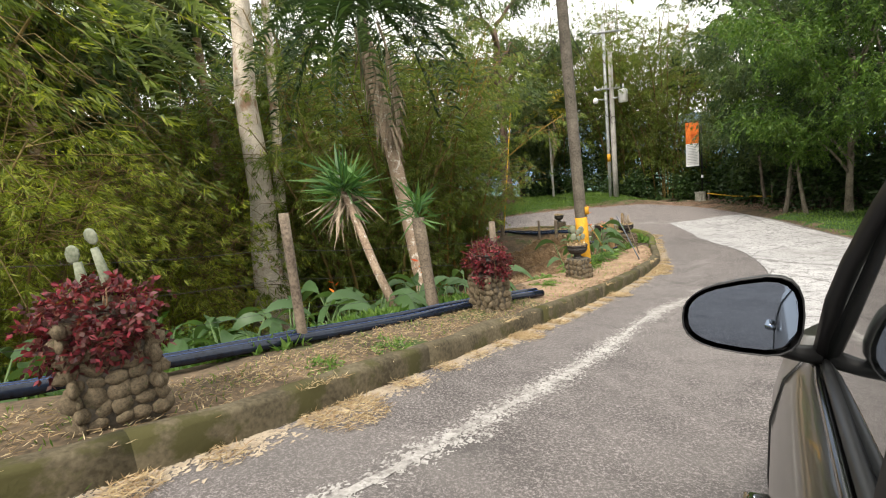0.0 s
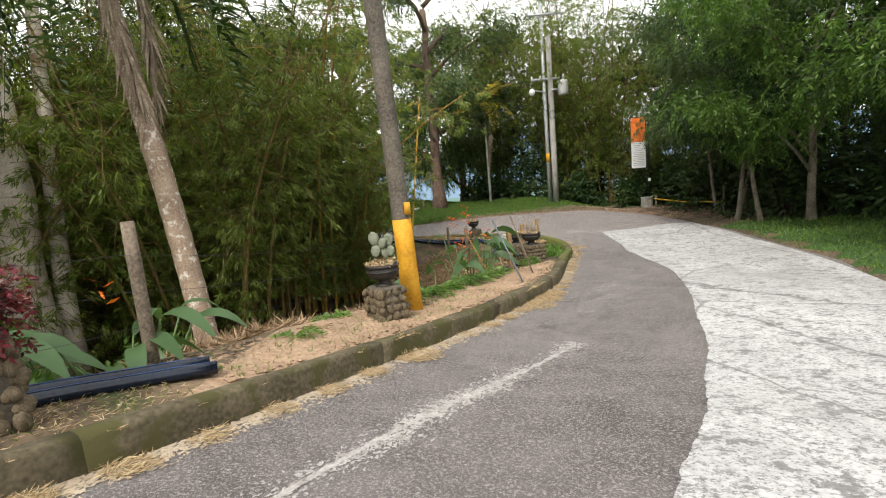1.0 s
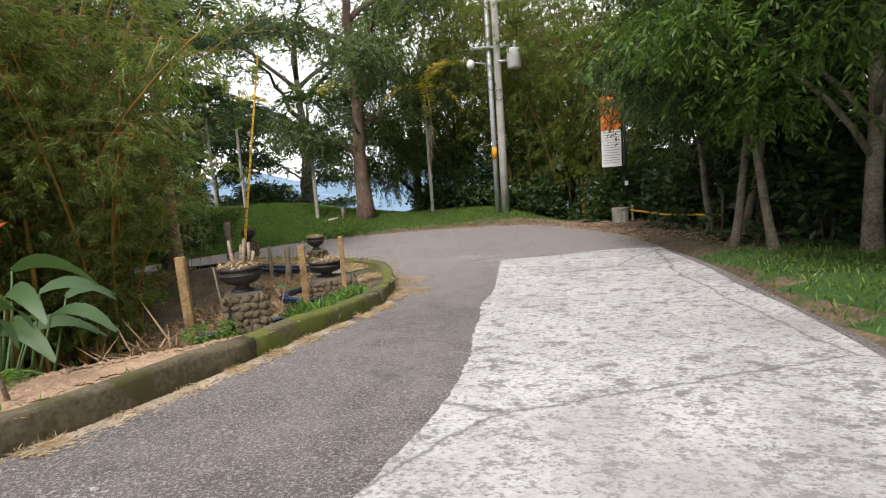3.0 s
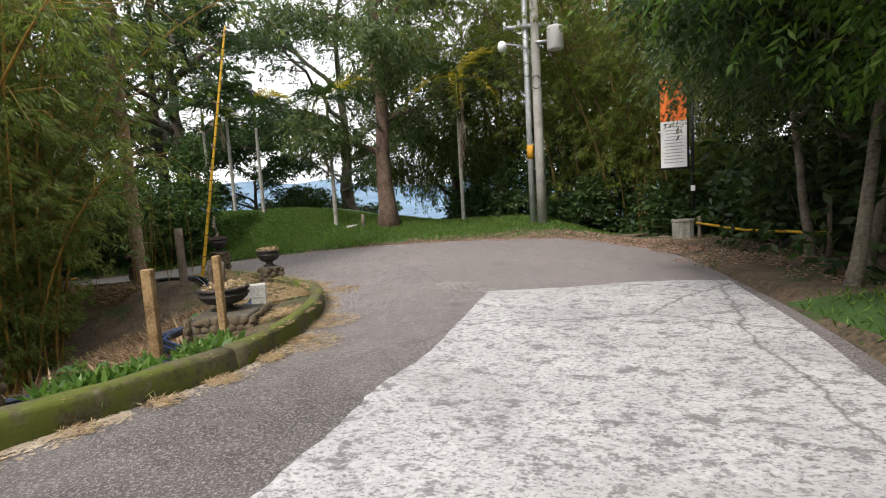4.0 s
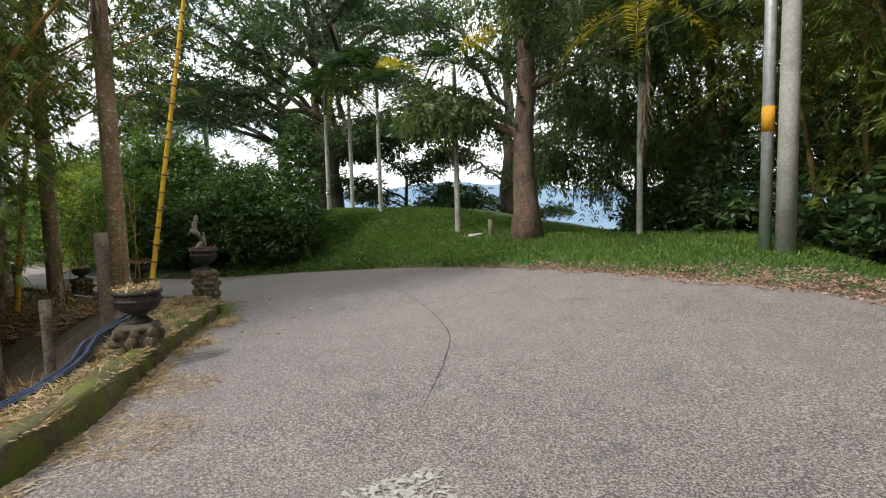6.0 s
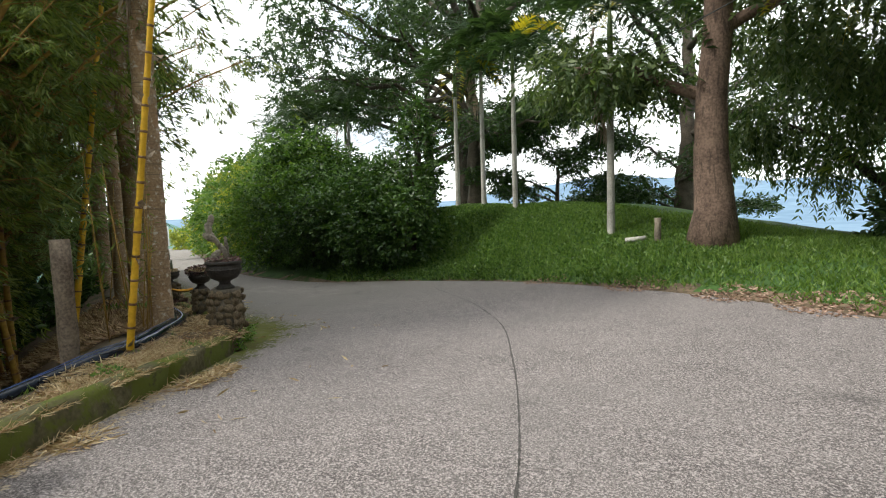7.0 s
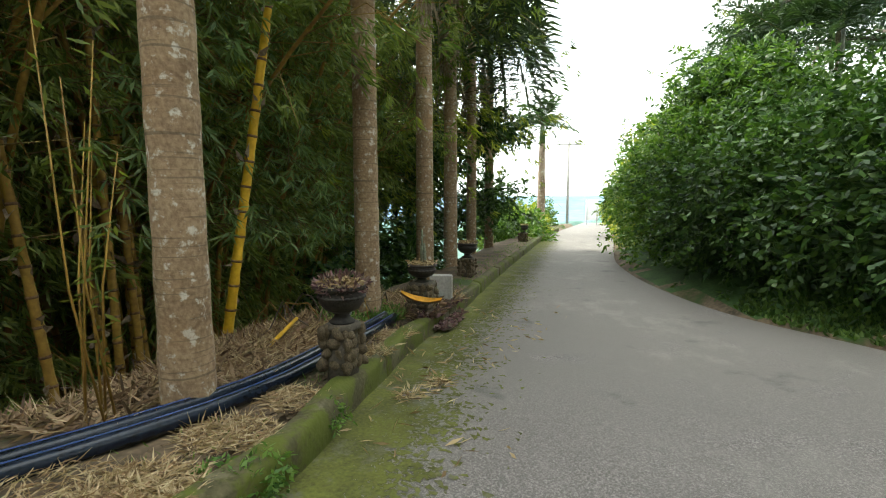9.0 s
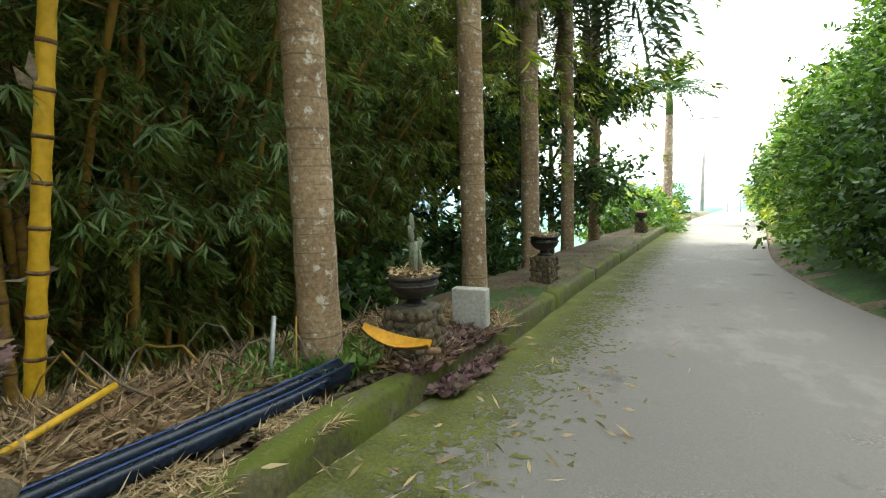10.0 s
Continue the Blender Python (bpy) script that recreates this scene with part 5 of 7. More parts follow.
def urn(x, y, z, wide, tall, label, seed, plant="litter"):
    """A footed garden bowl with a rolled rim and a beaded band, filled with soil."""
    py, rng = random.Random(seed), np.random.default_rng(seed)
    r = wide / 2
    top = thing("planter_urn", (x, y, z), label, "planter", "planter urns")
    part("foot", Shape().lathe([(r * 0.52, 0), (r * 0.54, tall * 0.05), (r * 0.36, tall * 0.13), (r * 0.30, tall * 0.22), (r * 0.42, tall * 0.30)], 24), URN, top)
    part("bowl", Shape().lathe([(r * 0.40, tall * 0.28), (r * 0.72, tall * 0.38), (r * 0.92, tall * 0.55), (r * 0.97, tall * 0.74), (r * 0.93, tall * 0.84), (r * 0.90, tall * 0.88)], 28), URN, top)
    part("rim", Shape().lathe([(r * 0.92, tall * 0.86), (r * 1.02, tall * 0.89), (r * 1.03, tall * 0.97), (r * 0.97, tall), (r * 0.86, tall * 0.97), (r * 0.84, tall * 0.90)], 28), URN, top)
    ring = Shape().lathe([(r * 0.96, tall * 0.66), (r * 1.0, tall * 0.68), (r * 1.0, tall * 0.72), (r * 0.95, tall * 0.75)], 72)
    ring.v = [(x * (1 + 0.02 * math.cos(22 * math.atan2(y, x))), y * (1 + 0.02 * math.cos(22 * math.atan2(y, x))), z) for x, y, z in ring.v]
    part("moulded_band", ring, URN, top)
    part("soil", Shape().lathe([(r * 0.86, tall * 0.9), (r * 0.80, tall * 0.95), (r * 0.4, tall * 1.0), (0.02, tall * 1.02)], 20, wobble=0.03), POT_SOIL, top, "dry soil with dead leaves")
    n = 280
    an, rr = rng.uniform(0, 6.28, n), r * 0.95 * np.sqrt(rng.random(n))
    pos = np.column_stack([rr * np.cos(an), rr * np.sin(an), np.full(n, tall * 0.97) + rng.uniform(0, 0.05, n)])
    way = rng.normal(size=(n, 3)) * np.array([1, 1, 0.35]) + np.array([0, 0, 0.15])
    part("leaf_litter", leaf_shape(pos, way, 0.055, 0.02, rng), LEAF_RED if plant == "red" else PURPLE if plant == "arms" else DRY_STRAW, top)
    if plant == "cactus":
        grow = 1.7 if wide > 0.44 else 1.0
        for bx, by, h, lean in ((0.0, 0.0, 0.26, 0.1), (0.06, 0.04, 0.24, -0.1), (-0.06, 0.03, 0.17, 0.15)):
            h *= grow
            s = Shape().tube([(bx, by, tall * 0.95), (bx + lean * 0.5 * h, by, tall + h * 0.5), (bx + lean * h, by, tall + h)], [0.016 * grow, 0.022 * grow, 0.014 * grow], 7)
            part("cactus_stem", s, CACTUS, top)
        for px, pz, rot in ((0.04, 0.29, 0.5), (-0.09, 0.20, -0.9), (0.02, 0.37, 0.1)):
            pad = Shape().lathe([(0.008, -0.055), (0.030, -0.038), (0.038, 0.0), (0.032, 0.038), (0.010, 0.055)], 9)
            pad.moved(Matrix.Translation((px * grow, 0.01, tall + pz * grow)) @ Matrix.Rotation(rot, 4, "Y") @ Matrix.Diagonal((grow, 0.35 * grow, 1.25 * grow, 1)))
            part("cactus_pad", pad, CACTUS, top)
    if plant == "arms":
        for pts, rad in (([(0.03, 0, 0.9), (0.02, 0.0, 1.35), (-0.02, -0.02, 1.6)], 0.022), ([(0.0, 0.02, 1.3), (-0.05, 0.0, 1.65), (-0.12, -0.05, 2.05)], 0.022), ([(0.06, 0.05, 0.9), (0.05, 0.05, 1.5), (0.04, 0.06, 1.85)], 0.018), ([(-0.08, -0.06, 0.9), (-0.06, -0.05, 1.15), (-0.04, -0.04, 1.3)], 0.02)):
            part("cactus_stem", Shape().tube([(x, y, z * tall) for x, y, z in pts], [rad, rad * 1.25, rad * 0.8], 8), CACTUS_OLD, top)
        for px, py_, pz, sz, rot in ((-0.14, -0.06, 2.15, 0.055, -0.15), (-0.11, -0.05, 2.45, 0.05, 0.2), (-0.13, -0.06, 1.85, 0.06, -1.0), (-0.09, -0.06, 1.2, 0.06, 0.7)):
            pad = Shape().lathe([(0.15, -1.15), (0.7, -0.8), (1.0, 0.0), (0.8, 0.75), (0.25, 1.1)], 11)
            pad.moved(Matrix.Translation((px, py_, tall * pz)) @ Matrix.Rotation(rot, 4, "Y") @ Matrix.Diagonal((sz * 0.75, sz * 0.3, sz * 1.3, 1)))
            part("cactus_pad", pad, CACTUS_OLD, top)
    if plant == "stumps":
        for bx, by, h, lean in ((-0.08, 0.0, 0.30, -0.05), (0.0, 0.05, 0.24, 0.1), (0.06, -0.03, 0.31, 0.12), (0.13, 0.04, 0.16, 0.2), (-0.02, -0.08, 0.17, -0.2), (0.09, 0.08, 0.26, 0.02)):
            pts = [(bx, by, tall * 0.95), (bx + lean * 0.4 * h, by, tall + h * 0.5), (bx + lean * h, by, tall + h)]
            part("cactus_stem", Shape().tube(pts, [0.024, 0.021, 0.017], 7), DEAD, top, "withered pale cactus stump")
    if plant == "pear":
        for px, py_, pz, sz, rot in ((-0.06, 0.0, 0.16, 0.06, 0.1), (0.05, 0.03, 0.12, 0.05, -0.3), (-0.07, 0.0, 0.31, 0.066, -0.1), (0.10, 0.03, 0.28, 0.062, 0.15), (0.03, 0.0, 0.25, 0.05, 0.4), (0.12, 0.0, 0.15, 0.05, 0.2)):
            pad = Shape().lathe([(0.15, -1.15), (0.7, -0.8), (1.0, 0.0), (0.8, 0.75), (0.25, 1.1)], 11)
            pad.moved(Matrix.Translation((px, py_, tall + pz)) @ Matrix.Rotation(rot, 4, "Y") @ Matrix.Diagonal((sz, sz * 0.3, sz * 1.15, 1)))
            part("cactus_pad", pad, CACTUS, top)
    if plant == "crown":
        n = 500
        d = rng.normal(size=(n, 3))
        d /= np.linalg.norm(d, axis=1, keepdims=True)
        pos = d * np.array([r * 1.0, r * 1.0, 0.07]) + np.array([0, 0, tall * 1.0])
        part("succulent_mat", leaf_shape(pos, d + rng.normal(size=d.shape) * 0.5 + np.array([0, 0, 0.2]), 0.055, 0.022, rng), PURPLE, top, "dusty purple-grey succulents")
    return top


PURPLE = leafy("purple_succulent", [(0.07, 0.04, 0.05), (0.17, 0.09, 0.10), (0.26, 0.17, 0.16), (0.10, 0.10, 0.07)], 0.15, 0.7)


def red_cover(x, y, z, r, tall, count, seed, label):
    rng = np.random.default_rng(seed)
    top = thing("red_leaf_plant", (x, y, z), label, "plant")
    s = Shape()
    py = random.Random(seed)
    for k in range(16):
        an = py.uniform(0, 6.28)
        q = r * py.uniform(0.5, 1.0)
        s.tube([(0.3 * q * math.cos(an), 0.3 * q * math.sin(an), 0), (q * math.cos(an), q * math.sin(an), tall * 0.6), (1.1 * q * math.cos(an), 1.1 * q * math.sin(an), py.uniform(-0.3, 0.3))], [0.008, 0.006, 0.003], 4)
    part("woody_base", s, NODE_BROWN, top)
    part("foliage", bush_shape([(0, 0, tall * 0.25, r, r, tall), (r * 0.5, -r * 0.5, -0.08, r * 0.5, r * 0.5, tall * 0.9), (-r * 0.3, -r * 0.8, -0.1, r * 0.35, r * 0.3, tall), (r * 0.9, 0.0, -0.1, r * 0.3, r * 0.35, tall)], count, 0.048, 0.55, seed, 0.5), LEAF_RED, top)
    return top


def cactus_plant(x, y, z, label, seed):
    top = thing("prickly_pear", (x, y, z), label, "cactus")
    part("stem", Shape().tube([(0, 0, -0.05), (0.02, 0, 0.14), (0.0, 0.02, 0.28)], [0.030, 0.034, 0.024], 8), CACTUS, top)
    part("stem", Shape().tube([(0.14, 0, -0.05), (0.15, 0.02, 0.18), (0.12, 0.02, 0.36)], [0.030, 0.032, 0.022], 8), CACTUS, top)
    for px, py, pz, sz, rot in ((-0.02, 0.02, 0.33, 0.048, 0.2), (0.13, 0.0, 0.43, 0.042, -0.3)):
        pad = Shape().lathe([(0.15, -1.15), (0.7, -0.8), (1.0, 0.0), (0.8, 0.75), (0.25, 1.1)], 11)
        pad.moved(Matrix.Translation((px, py, pz)) @ Matrix.Rotation(rot, 4, "Y") @ Matrix.Diagonal((sz, sz * 0.3, sz * 1.1, 1)))
        part("pad", pad, CACTUS, top)
    return top


p0 = gz(-1.98, 3.42)
plinth(-1.88, 3.50, 0.52, 0.66, 38, "squat river-stone plinth overgrown with red foliage", 1, p0)
red_cover(-1.90, 3.46, p0 + 0.64, 0.27, 0.13, 3600, 2, "bushy crimson-leaved plants spilling over a stone plinth")
cactus_plant(-2.02, 3.58, p0 + 0.66, "pale grey prickly pear cactus above red foliage", 3)
p1 = gz(0.74, 7.28)
plinth(0.74, 7.28, 0.44, 0.50, 38, "river-stone plinth with red plants on its top", 4, p1)
urn(0.74, 7.28, p1 + 0.52, 0.40, 0.28, "dark clay bowl almost hidden by red plants", 5, "red")
red_cover(0.74, 7.28, p1 + 0.72, 0.25, 0.16, 2600, 6, "dark crimson succulents crowning a stone plinth")
p2 = gz(2.82, 10.45)
plinth(2.82, 10.45, 0.42, 0.40, 35, "mossy river-stone plinth on the kerb", 7, p2)
urn(2.82, 10.45, p2 + 0.42, 0.40, 0.27, "dark clay footed bowl with a prickly pear cactus", 8, "pear")
plinth(6.05, 16.57, 0.5, 0.54, 20, "rounded river-stone plinth at the bend", 9, -0.01)
urn(6.03, 16.56, 0.55, 0.48, 0.29, "dark clay bowl with dry stumpy cactus stems", 10, "stumps")
plinth(6.34, 19.5, 0.84, 0.50, 12, "broad river-stone plinth inside the bend", 11, -0.36)
urn(6.24, 19.56, 0.15, 0.60, 0.30, "large dark clay bowl with dry stems", 12, "litter")
plinth(5.33, 22.5, 0.38, 0.34, -40, "low mossy rock plinth near the hairpin", 13, -0.04)
urn(5.28, 22.55, 0.32, 0.40, 0.30, "empty dark clay bowl near the hairpin", 14, "litter")
plinth(2.77, 24.88, 0.37, 0.47, -30, "river-stone plinth beside the black pipes", 15, -0.06)
single("soil_mound", Shape().lathe([(0.34, -0.2), (0.31, 0.0), (0.26, 0.07), (0.18, 0.10), (0.05, 0.11)], 22, (2.82, 24.64, -0.10), 0.10), SOIL, "heaped brown soil round a stone plinth", "soil")
urn(2.77, 24.88, 0.43, 0.39, 0.32, "dark clay urn with a prickly pear cactus", 16, "arms").rotation_euler[2] = radians(80)
jk = rz(0.12, 25.3) + 0.17
plinth(0.12, 25.3, 0.29, 0.32, -8, "river-stone plinth on the mossy kerb", 17, jk + 0.10)
urn(0.12, 25.3, jk + 0.44, 0.35, 0.28, "dark clay urn overflowing with dusty purple succulents", 18, "crown")
nk = rz(-2.5, 25.4) + 0.12
plinth(-2.5, 25.4, 0.36, 0.46, -8, "river-stone plinth half covered by leaves", 19, nk)
urn(-2.5, 25.4, nk + 0.47, 0.36, 0.23, "dark clay urn with a leafless shrub", 20, "cactus")
for k, x in enumerate((-6.7, -8.6, -11.0, -13.8, -17.0)):
    y = float(INNER[np.abs(INNER[:, 0] - x).argmin(), 1]) - 0.5
    plinth(x, y, 0.36, 0.36, -8, "river-stone plinth along the road edge", 21 + k)
    urn(x, y, gz(x, y) + 0.38, 0.42, 0.3, "dark clay urn along the road edge", 31 + k, "litter")


def round_post(x, y, tall, radius, material, label, seed, lean=(0, 0), z=None, name="fence_post", group="fence posts"):
    py = random.Random(seed)
    z = gz(x, y) if z is None else z
    pts = [(x + lean[0] * k / 5, y + lean[1] * k / 5, z - 0.3 + (tall + 0.3) * k / 5) for k in range(6)]
    return single(name, Shape().tube(pts, [radius * py.uniform(0.92, 1.06) for _ in pts], 9), material, label, "post", group)


def square_post(x, y, tall, w, label, z=None, turn=20, lean=(0, 0)):
    z = gz(x, y) if z is None else z
    s = Shape().box((-w / 2, -w / 2, -0.3), (w / 2, w / 2, tall), 0.008)
    s.moved(Matrix.Translation((x, y, z)) @ Matrix.Rotation(radians(turn), 4, "Z") @ Euler((lean[0], lean[1], 0)).to_matrix().to_4x4())
    return single("fence_post", s, POST_WOOD, label, "post", "fence posts", smooth=False)


round_post(-1.30, 5.38, 1.3, 0.05, POST_OLD, "weathered grey round fence post", 1)
round_post(-0.03, 7.25, 1.28, 0.085, POST_OLD, "thick weathered fence post with a small yucca on top", 2, (-0.1, 0.05))
round_post(0.98, 8.6, 1.22, 0.055, POST_OLD, "brown round wooden fence post", 3)
square_post(5.47, 16.39, 1.08, 0.10, "squared yellowish timber fence post by the stone plinth", -0.07, 15, (0.0, -0.02))
square_post(6.2, 18.37, 0.98, 0.10, "yellowish squared timber fence post by the pipes", -0.13, 15)
square_post(6.72, 18.75, 0.98, 0.075, "squared timber fence post beside the bowl", -0.06, 10)
round_post(4.9, 21.6, 0.8, 0.06, POST_OLD, "short weathered post inside the bend", 5)
round_post(4.3, 22.2, 0.8, 0.05, POST_OLD, "short weathered post inside the bend", 6)
round_post(2.85, 23.4, 1.2, 0.085, POST_OLD, "thick weathered post near the palms", 7)


def rod(name, a, b, r0, r1, material, label, category):
    return single(name, Shape().tube([a, ((a[0] + b[0]) / 2, (a[1] + b[1]) / 2, (a[2] + b[2]) / 2), b], [r0, (r0 + r1) / 2, r1], 7), material, label, category)


STICK_GREY = surface("blue_grey_stick", (0.09, 0.11, 0.14), (0.20, 0.22, 0.25), 6.0, 0.8, 0.2, 40.0)
rod("stake", (5.08, 12.95, gz(5.08, 12.95) - 0.1), (4.62, 13.3, gz(5.08, 12.95) + 1.12), 0.016, 0.013, STICK_GREY, "thin grey-blue garden stake", "stake")
rod("bamboo_stake", (4.78, 13.98, 0.02), (4.2, 14.25, 1.30), 0.016, 0.013, CULM_GOLD, "thin leaning yellow bamboo stake", "stake")
rod("stake", (5.5, 14.05, gz(5.5, 14.05) - 0.1), (5.12, 14.2, gz(5.5, 14.05) + 1.15), 0.016, 0.014, POST_OLD, "thin dark garden stake", "stake")
rod("stake", (5.9, 16.4, gz(5.9, 16.4) - 0.1), (5.7, 16.6, gz(5.9, 16.4) + 0.85), 0.014, 0.012, POST_OLD, "thin dark garden stake", "stake")


def strands(posts, heights, sag=0.05):
    """Fence wire hung between posts."""
    s = Shape()
    for h in heights:
        for (x0, y0), (x1, y1) in zip(posts, posts[1:]):
            z0, z1 = gz(x0, y0), gz(x1, y1)
            s.tube([(x0 + (x1 - x0) * t, y0 + (y1 - y0) * t, z0 + (z1 - z0) * t + h - sag * 4 * t * (1 - t)) for t in np.linspace(0, 1, 7)], 0.002, 4)
    return single("barbed_wire", s, WIRE, "rusty fence wire strung between posts", "wire")


strands([(-3.4, 3.4), (-1.39, 5.4), (0.0, 6.95), (0.94, 8.45), (2.3, 11.0)], (0.35, 0.65, 0.95))


def pipe_run(line, label, radius=0.052, lift=0.0):
    pts = spline([(x, y) for x, y in line], 0.3)
    z = [max(gz(x, y), rz(x, y) - 0.15) + radius + lift for x, y in pts]
    z = np.convolve(np.r_[[z[0]] * 2, z, [z[-1]] * 2], np.ones(5) / 5, "valid")
    top = thing("water_pipe", (0, 0, 0), label, "pipe", "water pipes")
    part("pipe", Shape().tube(np.column_stack([pts, z]), radius, 10), PIPE, top)
    up = np.column_stack([pts, z + radius * 0.80])
    part("stripe", Shape().tube(up, radius * 0.25, 5), PIPE_BLUE, top, "thin blue stripe")


south = [(-6.2, 0.2), (-4.3, 2.4), (-2.8, 3.95), (-2.05, 4.65), (-1.3, 5.35), (-0.35, 6.3), (0.45, 7.3), (1.1, 7.95), (1.65, 8.25)]
pipe_run(south, "long black water pipe lying behind the kerb")
pipe_run([(x - 0.085, y + 0.075) for x, y in south], "long black water pipe beside another pipe", lift=0.02)
bend = [(5.35, 16.75), (5.95, 17.25), (6.45, 17.75), (6.62, 18.1), (6.35, 18.6), (5.7, 19.1), (5.5, 19.7), (5.75, 20.4), (5.8, 21.05), (5.4, 21.8), (4.7, 22.35), (4.0, 22.75), (3.4, 23.35), (2.7, 24.0), (1.9, 24.4), (1.0, 24.78), (0.3, 24.95), (-0.5, 25.03), (-1.4, 25.12), (-2.0, 25.16)]
pipe_run(bend, "black water pipe curving round the bend")
pipe_run([(x - 0.03, y - 0.12) for x, y in bend], "black water pipe beside the curving one", lift=0.01)

blk = thing("concrete_marker", (6.14, 20.38, -0.14), "pale cast concrete marker shaped like a seven", "marker")
blk.rotation_euler[2] = radians(28)
blk.scale = (0.84, 0.84, 0.84)
part("stem", Shape().box((-0.02, -0.09, -0.2), (0.22, 0.09, 0.34), 0.012), CONCRETE, blk, smooth=False)
part("arm", Shape().box((-0.26, -0.095, 0.34), (0.23, 0.095, 0.56), 0.012), CONCRETE, blk, smooth=False)
part("footing", Shape().box((-0.14, -0.22, -0.2), (0.36, 0.22, 0.03), 0.02), CONCRETE, blk, smooth=False)


def utility_pole():
    z = rz(3.13, 11.03) + 0.1
    top = thing("utility_pole", (3.13, 11.03, z), "tall weathered wooden utility pole with a yellow painted band", "utility pole")
    line = [(-0.035 * h * 0.9, 0.0, h) for h in (-0.4, 0.2, 1.45, 3.0, 5.0, 7.0, 9.5)]
    part("shaft", Shape().tube(line, [0.128, 0.124, 0.12, 0.116, 0.11, 0.102, 0.095], 16), POLE_WOOD, top)
    part("painted_band", Shape().tube([(-0.0315 * h, 0, h) for h in (-0.1, 0.4, 0.9, 1.3)], [0.130, 0.129, 0.127, 0.125], 16), YELLOW, top, "worn yellow paint band")
    part("tag", Shape().box((0.01, -0.14, 1.36), (0.09, -0.115, 1.52), 0.0), YELLOW, top, "small yellow tag plate")
    part("crossarm", Shape().box((-1.1, -0.05, 8.7), (0.6, 0.05, 8.82), 0.01), POLE_WOOD, top)
    return top


utility_pole()


def twin_poles():
    x, y = 10.70, 30.75
    z = gz(x, y)
    top = thing("power_pole", (x, y, z), "grey power pole with transformer and street lamp", "utility pole")
    part("shaft", Shape().tube([(0, 0, -0.4), (0, 0, 3), (0, 0, 6), (0, 0, 8.6)], [0.165, 0.15, 0.135, 0.12], 16), POLE_GREY, top)
    part("steel_shaft", Shape().tube([(-0.30, 0.1, -0.4), (-0.30, 0.1, 4), (-0.30, 0.1, 10.2)], [0.10, 0.095, 0.085], 14), METAL_GREY, top, "slim galvanised steel pole")
    part("painted_band", Shape().tube([(-0.30, 0.1, 2.2), (-0.30, 0.1, 2.65)], 0.104, 14), YELLOW, top, "yellow painted band")
    tank = part("transformer", Shape().lathe([(0.22, 0.0), (0.26, 0.03), (0.26, 0.62), (0.28, 0.66), (0.27, 0.70), (0.10, 0.76)], 20, (0.62, -0.12, 5.55)), WHITE, top, "pale grey cylindrical transformer")
    part("bushing", Shape().tube([(0.55, -0.12, 6.3), (0.53, -0.12, 6.42), (0.5, -0.1, 6.62)], [0.035, 0.05, 0.02], 8), METAL_DARK, tank)
    part("bracket", Shape().box((0.0, -0.16, 5.8), (0.5, -0.08, 5.88), 0.01), METAL_GREY, top)
    part("lamp_arm", Shape().tube([(-0.1, 0, 5.6), (-0.5, -0.15, 5.78), (-1.0, -0.3, 5.85)], 0.025, 7), METAL_GREY, top)
    part("lamp_head", Shape().lathe([(0.05, 0.06), (0.12, 0.0), (0.15, -0.12), (0.11, -0.24), (0.03, -0.27)], 14, (-1.05, -0.32, 5.86)), WHITE, top, "white globe street lamp")
    for k, h in enumerate((6.35, 9.5)):
        part("crossarm", Shape().box((-1.0, -0.05, h), (0.75, 0.05, h + 0.1), 0.01), METAL_GREY, top)
        for px in (-0.95, -0.5, 0.3, 0.7):
            part("insulator", Shape().lathe([(0.03, 0), (0.055, 0.03), (0.035, 0.06), (0.055, 0.09), (0.03, 0.14)], 8, (px, 0, h + 0.1)), WHITE, top)
    for px, pz in ((-0.3, 5.0), (-0.02, 4.6)):
        part("cable_coil", Shape().tube([(px + 0.16 * math.cos(t), -0.16 + 0.03 * math.sin(3 * t), pz + 0.2 * math.sin(t)) for t in np.linspace(0, 12, 30)], 0.012, 5), WIRE, top)
    return z


tz = twin_poles()


def cable(a, b, sag, radius=0.011):
    s = Shape()
    s.tube([(a[0] + (b[0] - a[0]) * t, a[1] + (b[1] - a[1]) * t, a[2] + (b[2] - a[2]) * t - sag * 4 * t * (1 - t)) for t in np.linspace(0, 1, 15)], radius, 5)
    single("power_cable", s, WIRE, "dark power cable hung from the poles", "cable", "power cables")


for px, h, sag in ((-0.9, 9.6, 0.8), (0.3, 9.6, 0.8), (-0.5, 6.45, 0.9), (-0.3, 5.3, 1.0), (-0.2, 4.8, 1.2)):
    cable((10.70 + px, 30.75, tz + h), (-34.0, 46.0 + px, tz + h - 0.5), sag)
for px, h in ((-0.95, 9.6), (0.5, 9.6), (-0.3, 6.0)):
    cable((10.70 + px, 30.75, tz + h), (2.7 + px, 11.0, rz(3.1, 11) + (8.9 if h > 7 else 7.0)), 0.5)
    cable((2.7 + px, 11.0, rz(3.1, 11) + (8.9 if h > 7 else 7.0)), (-12 + px, -18.0, 11.5), 0.6)
cable((10.7, 30.75, tz + 5.6), (20.0, 30.0, 3.0), 0.2, 0.008)
cable((10.7, 30.75, tz + 4.6), (18.0, 33.0, 2.0), 0.2, 0.008)


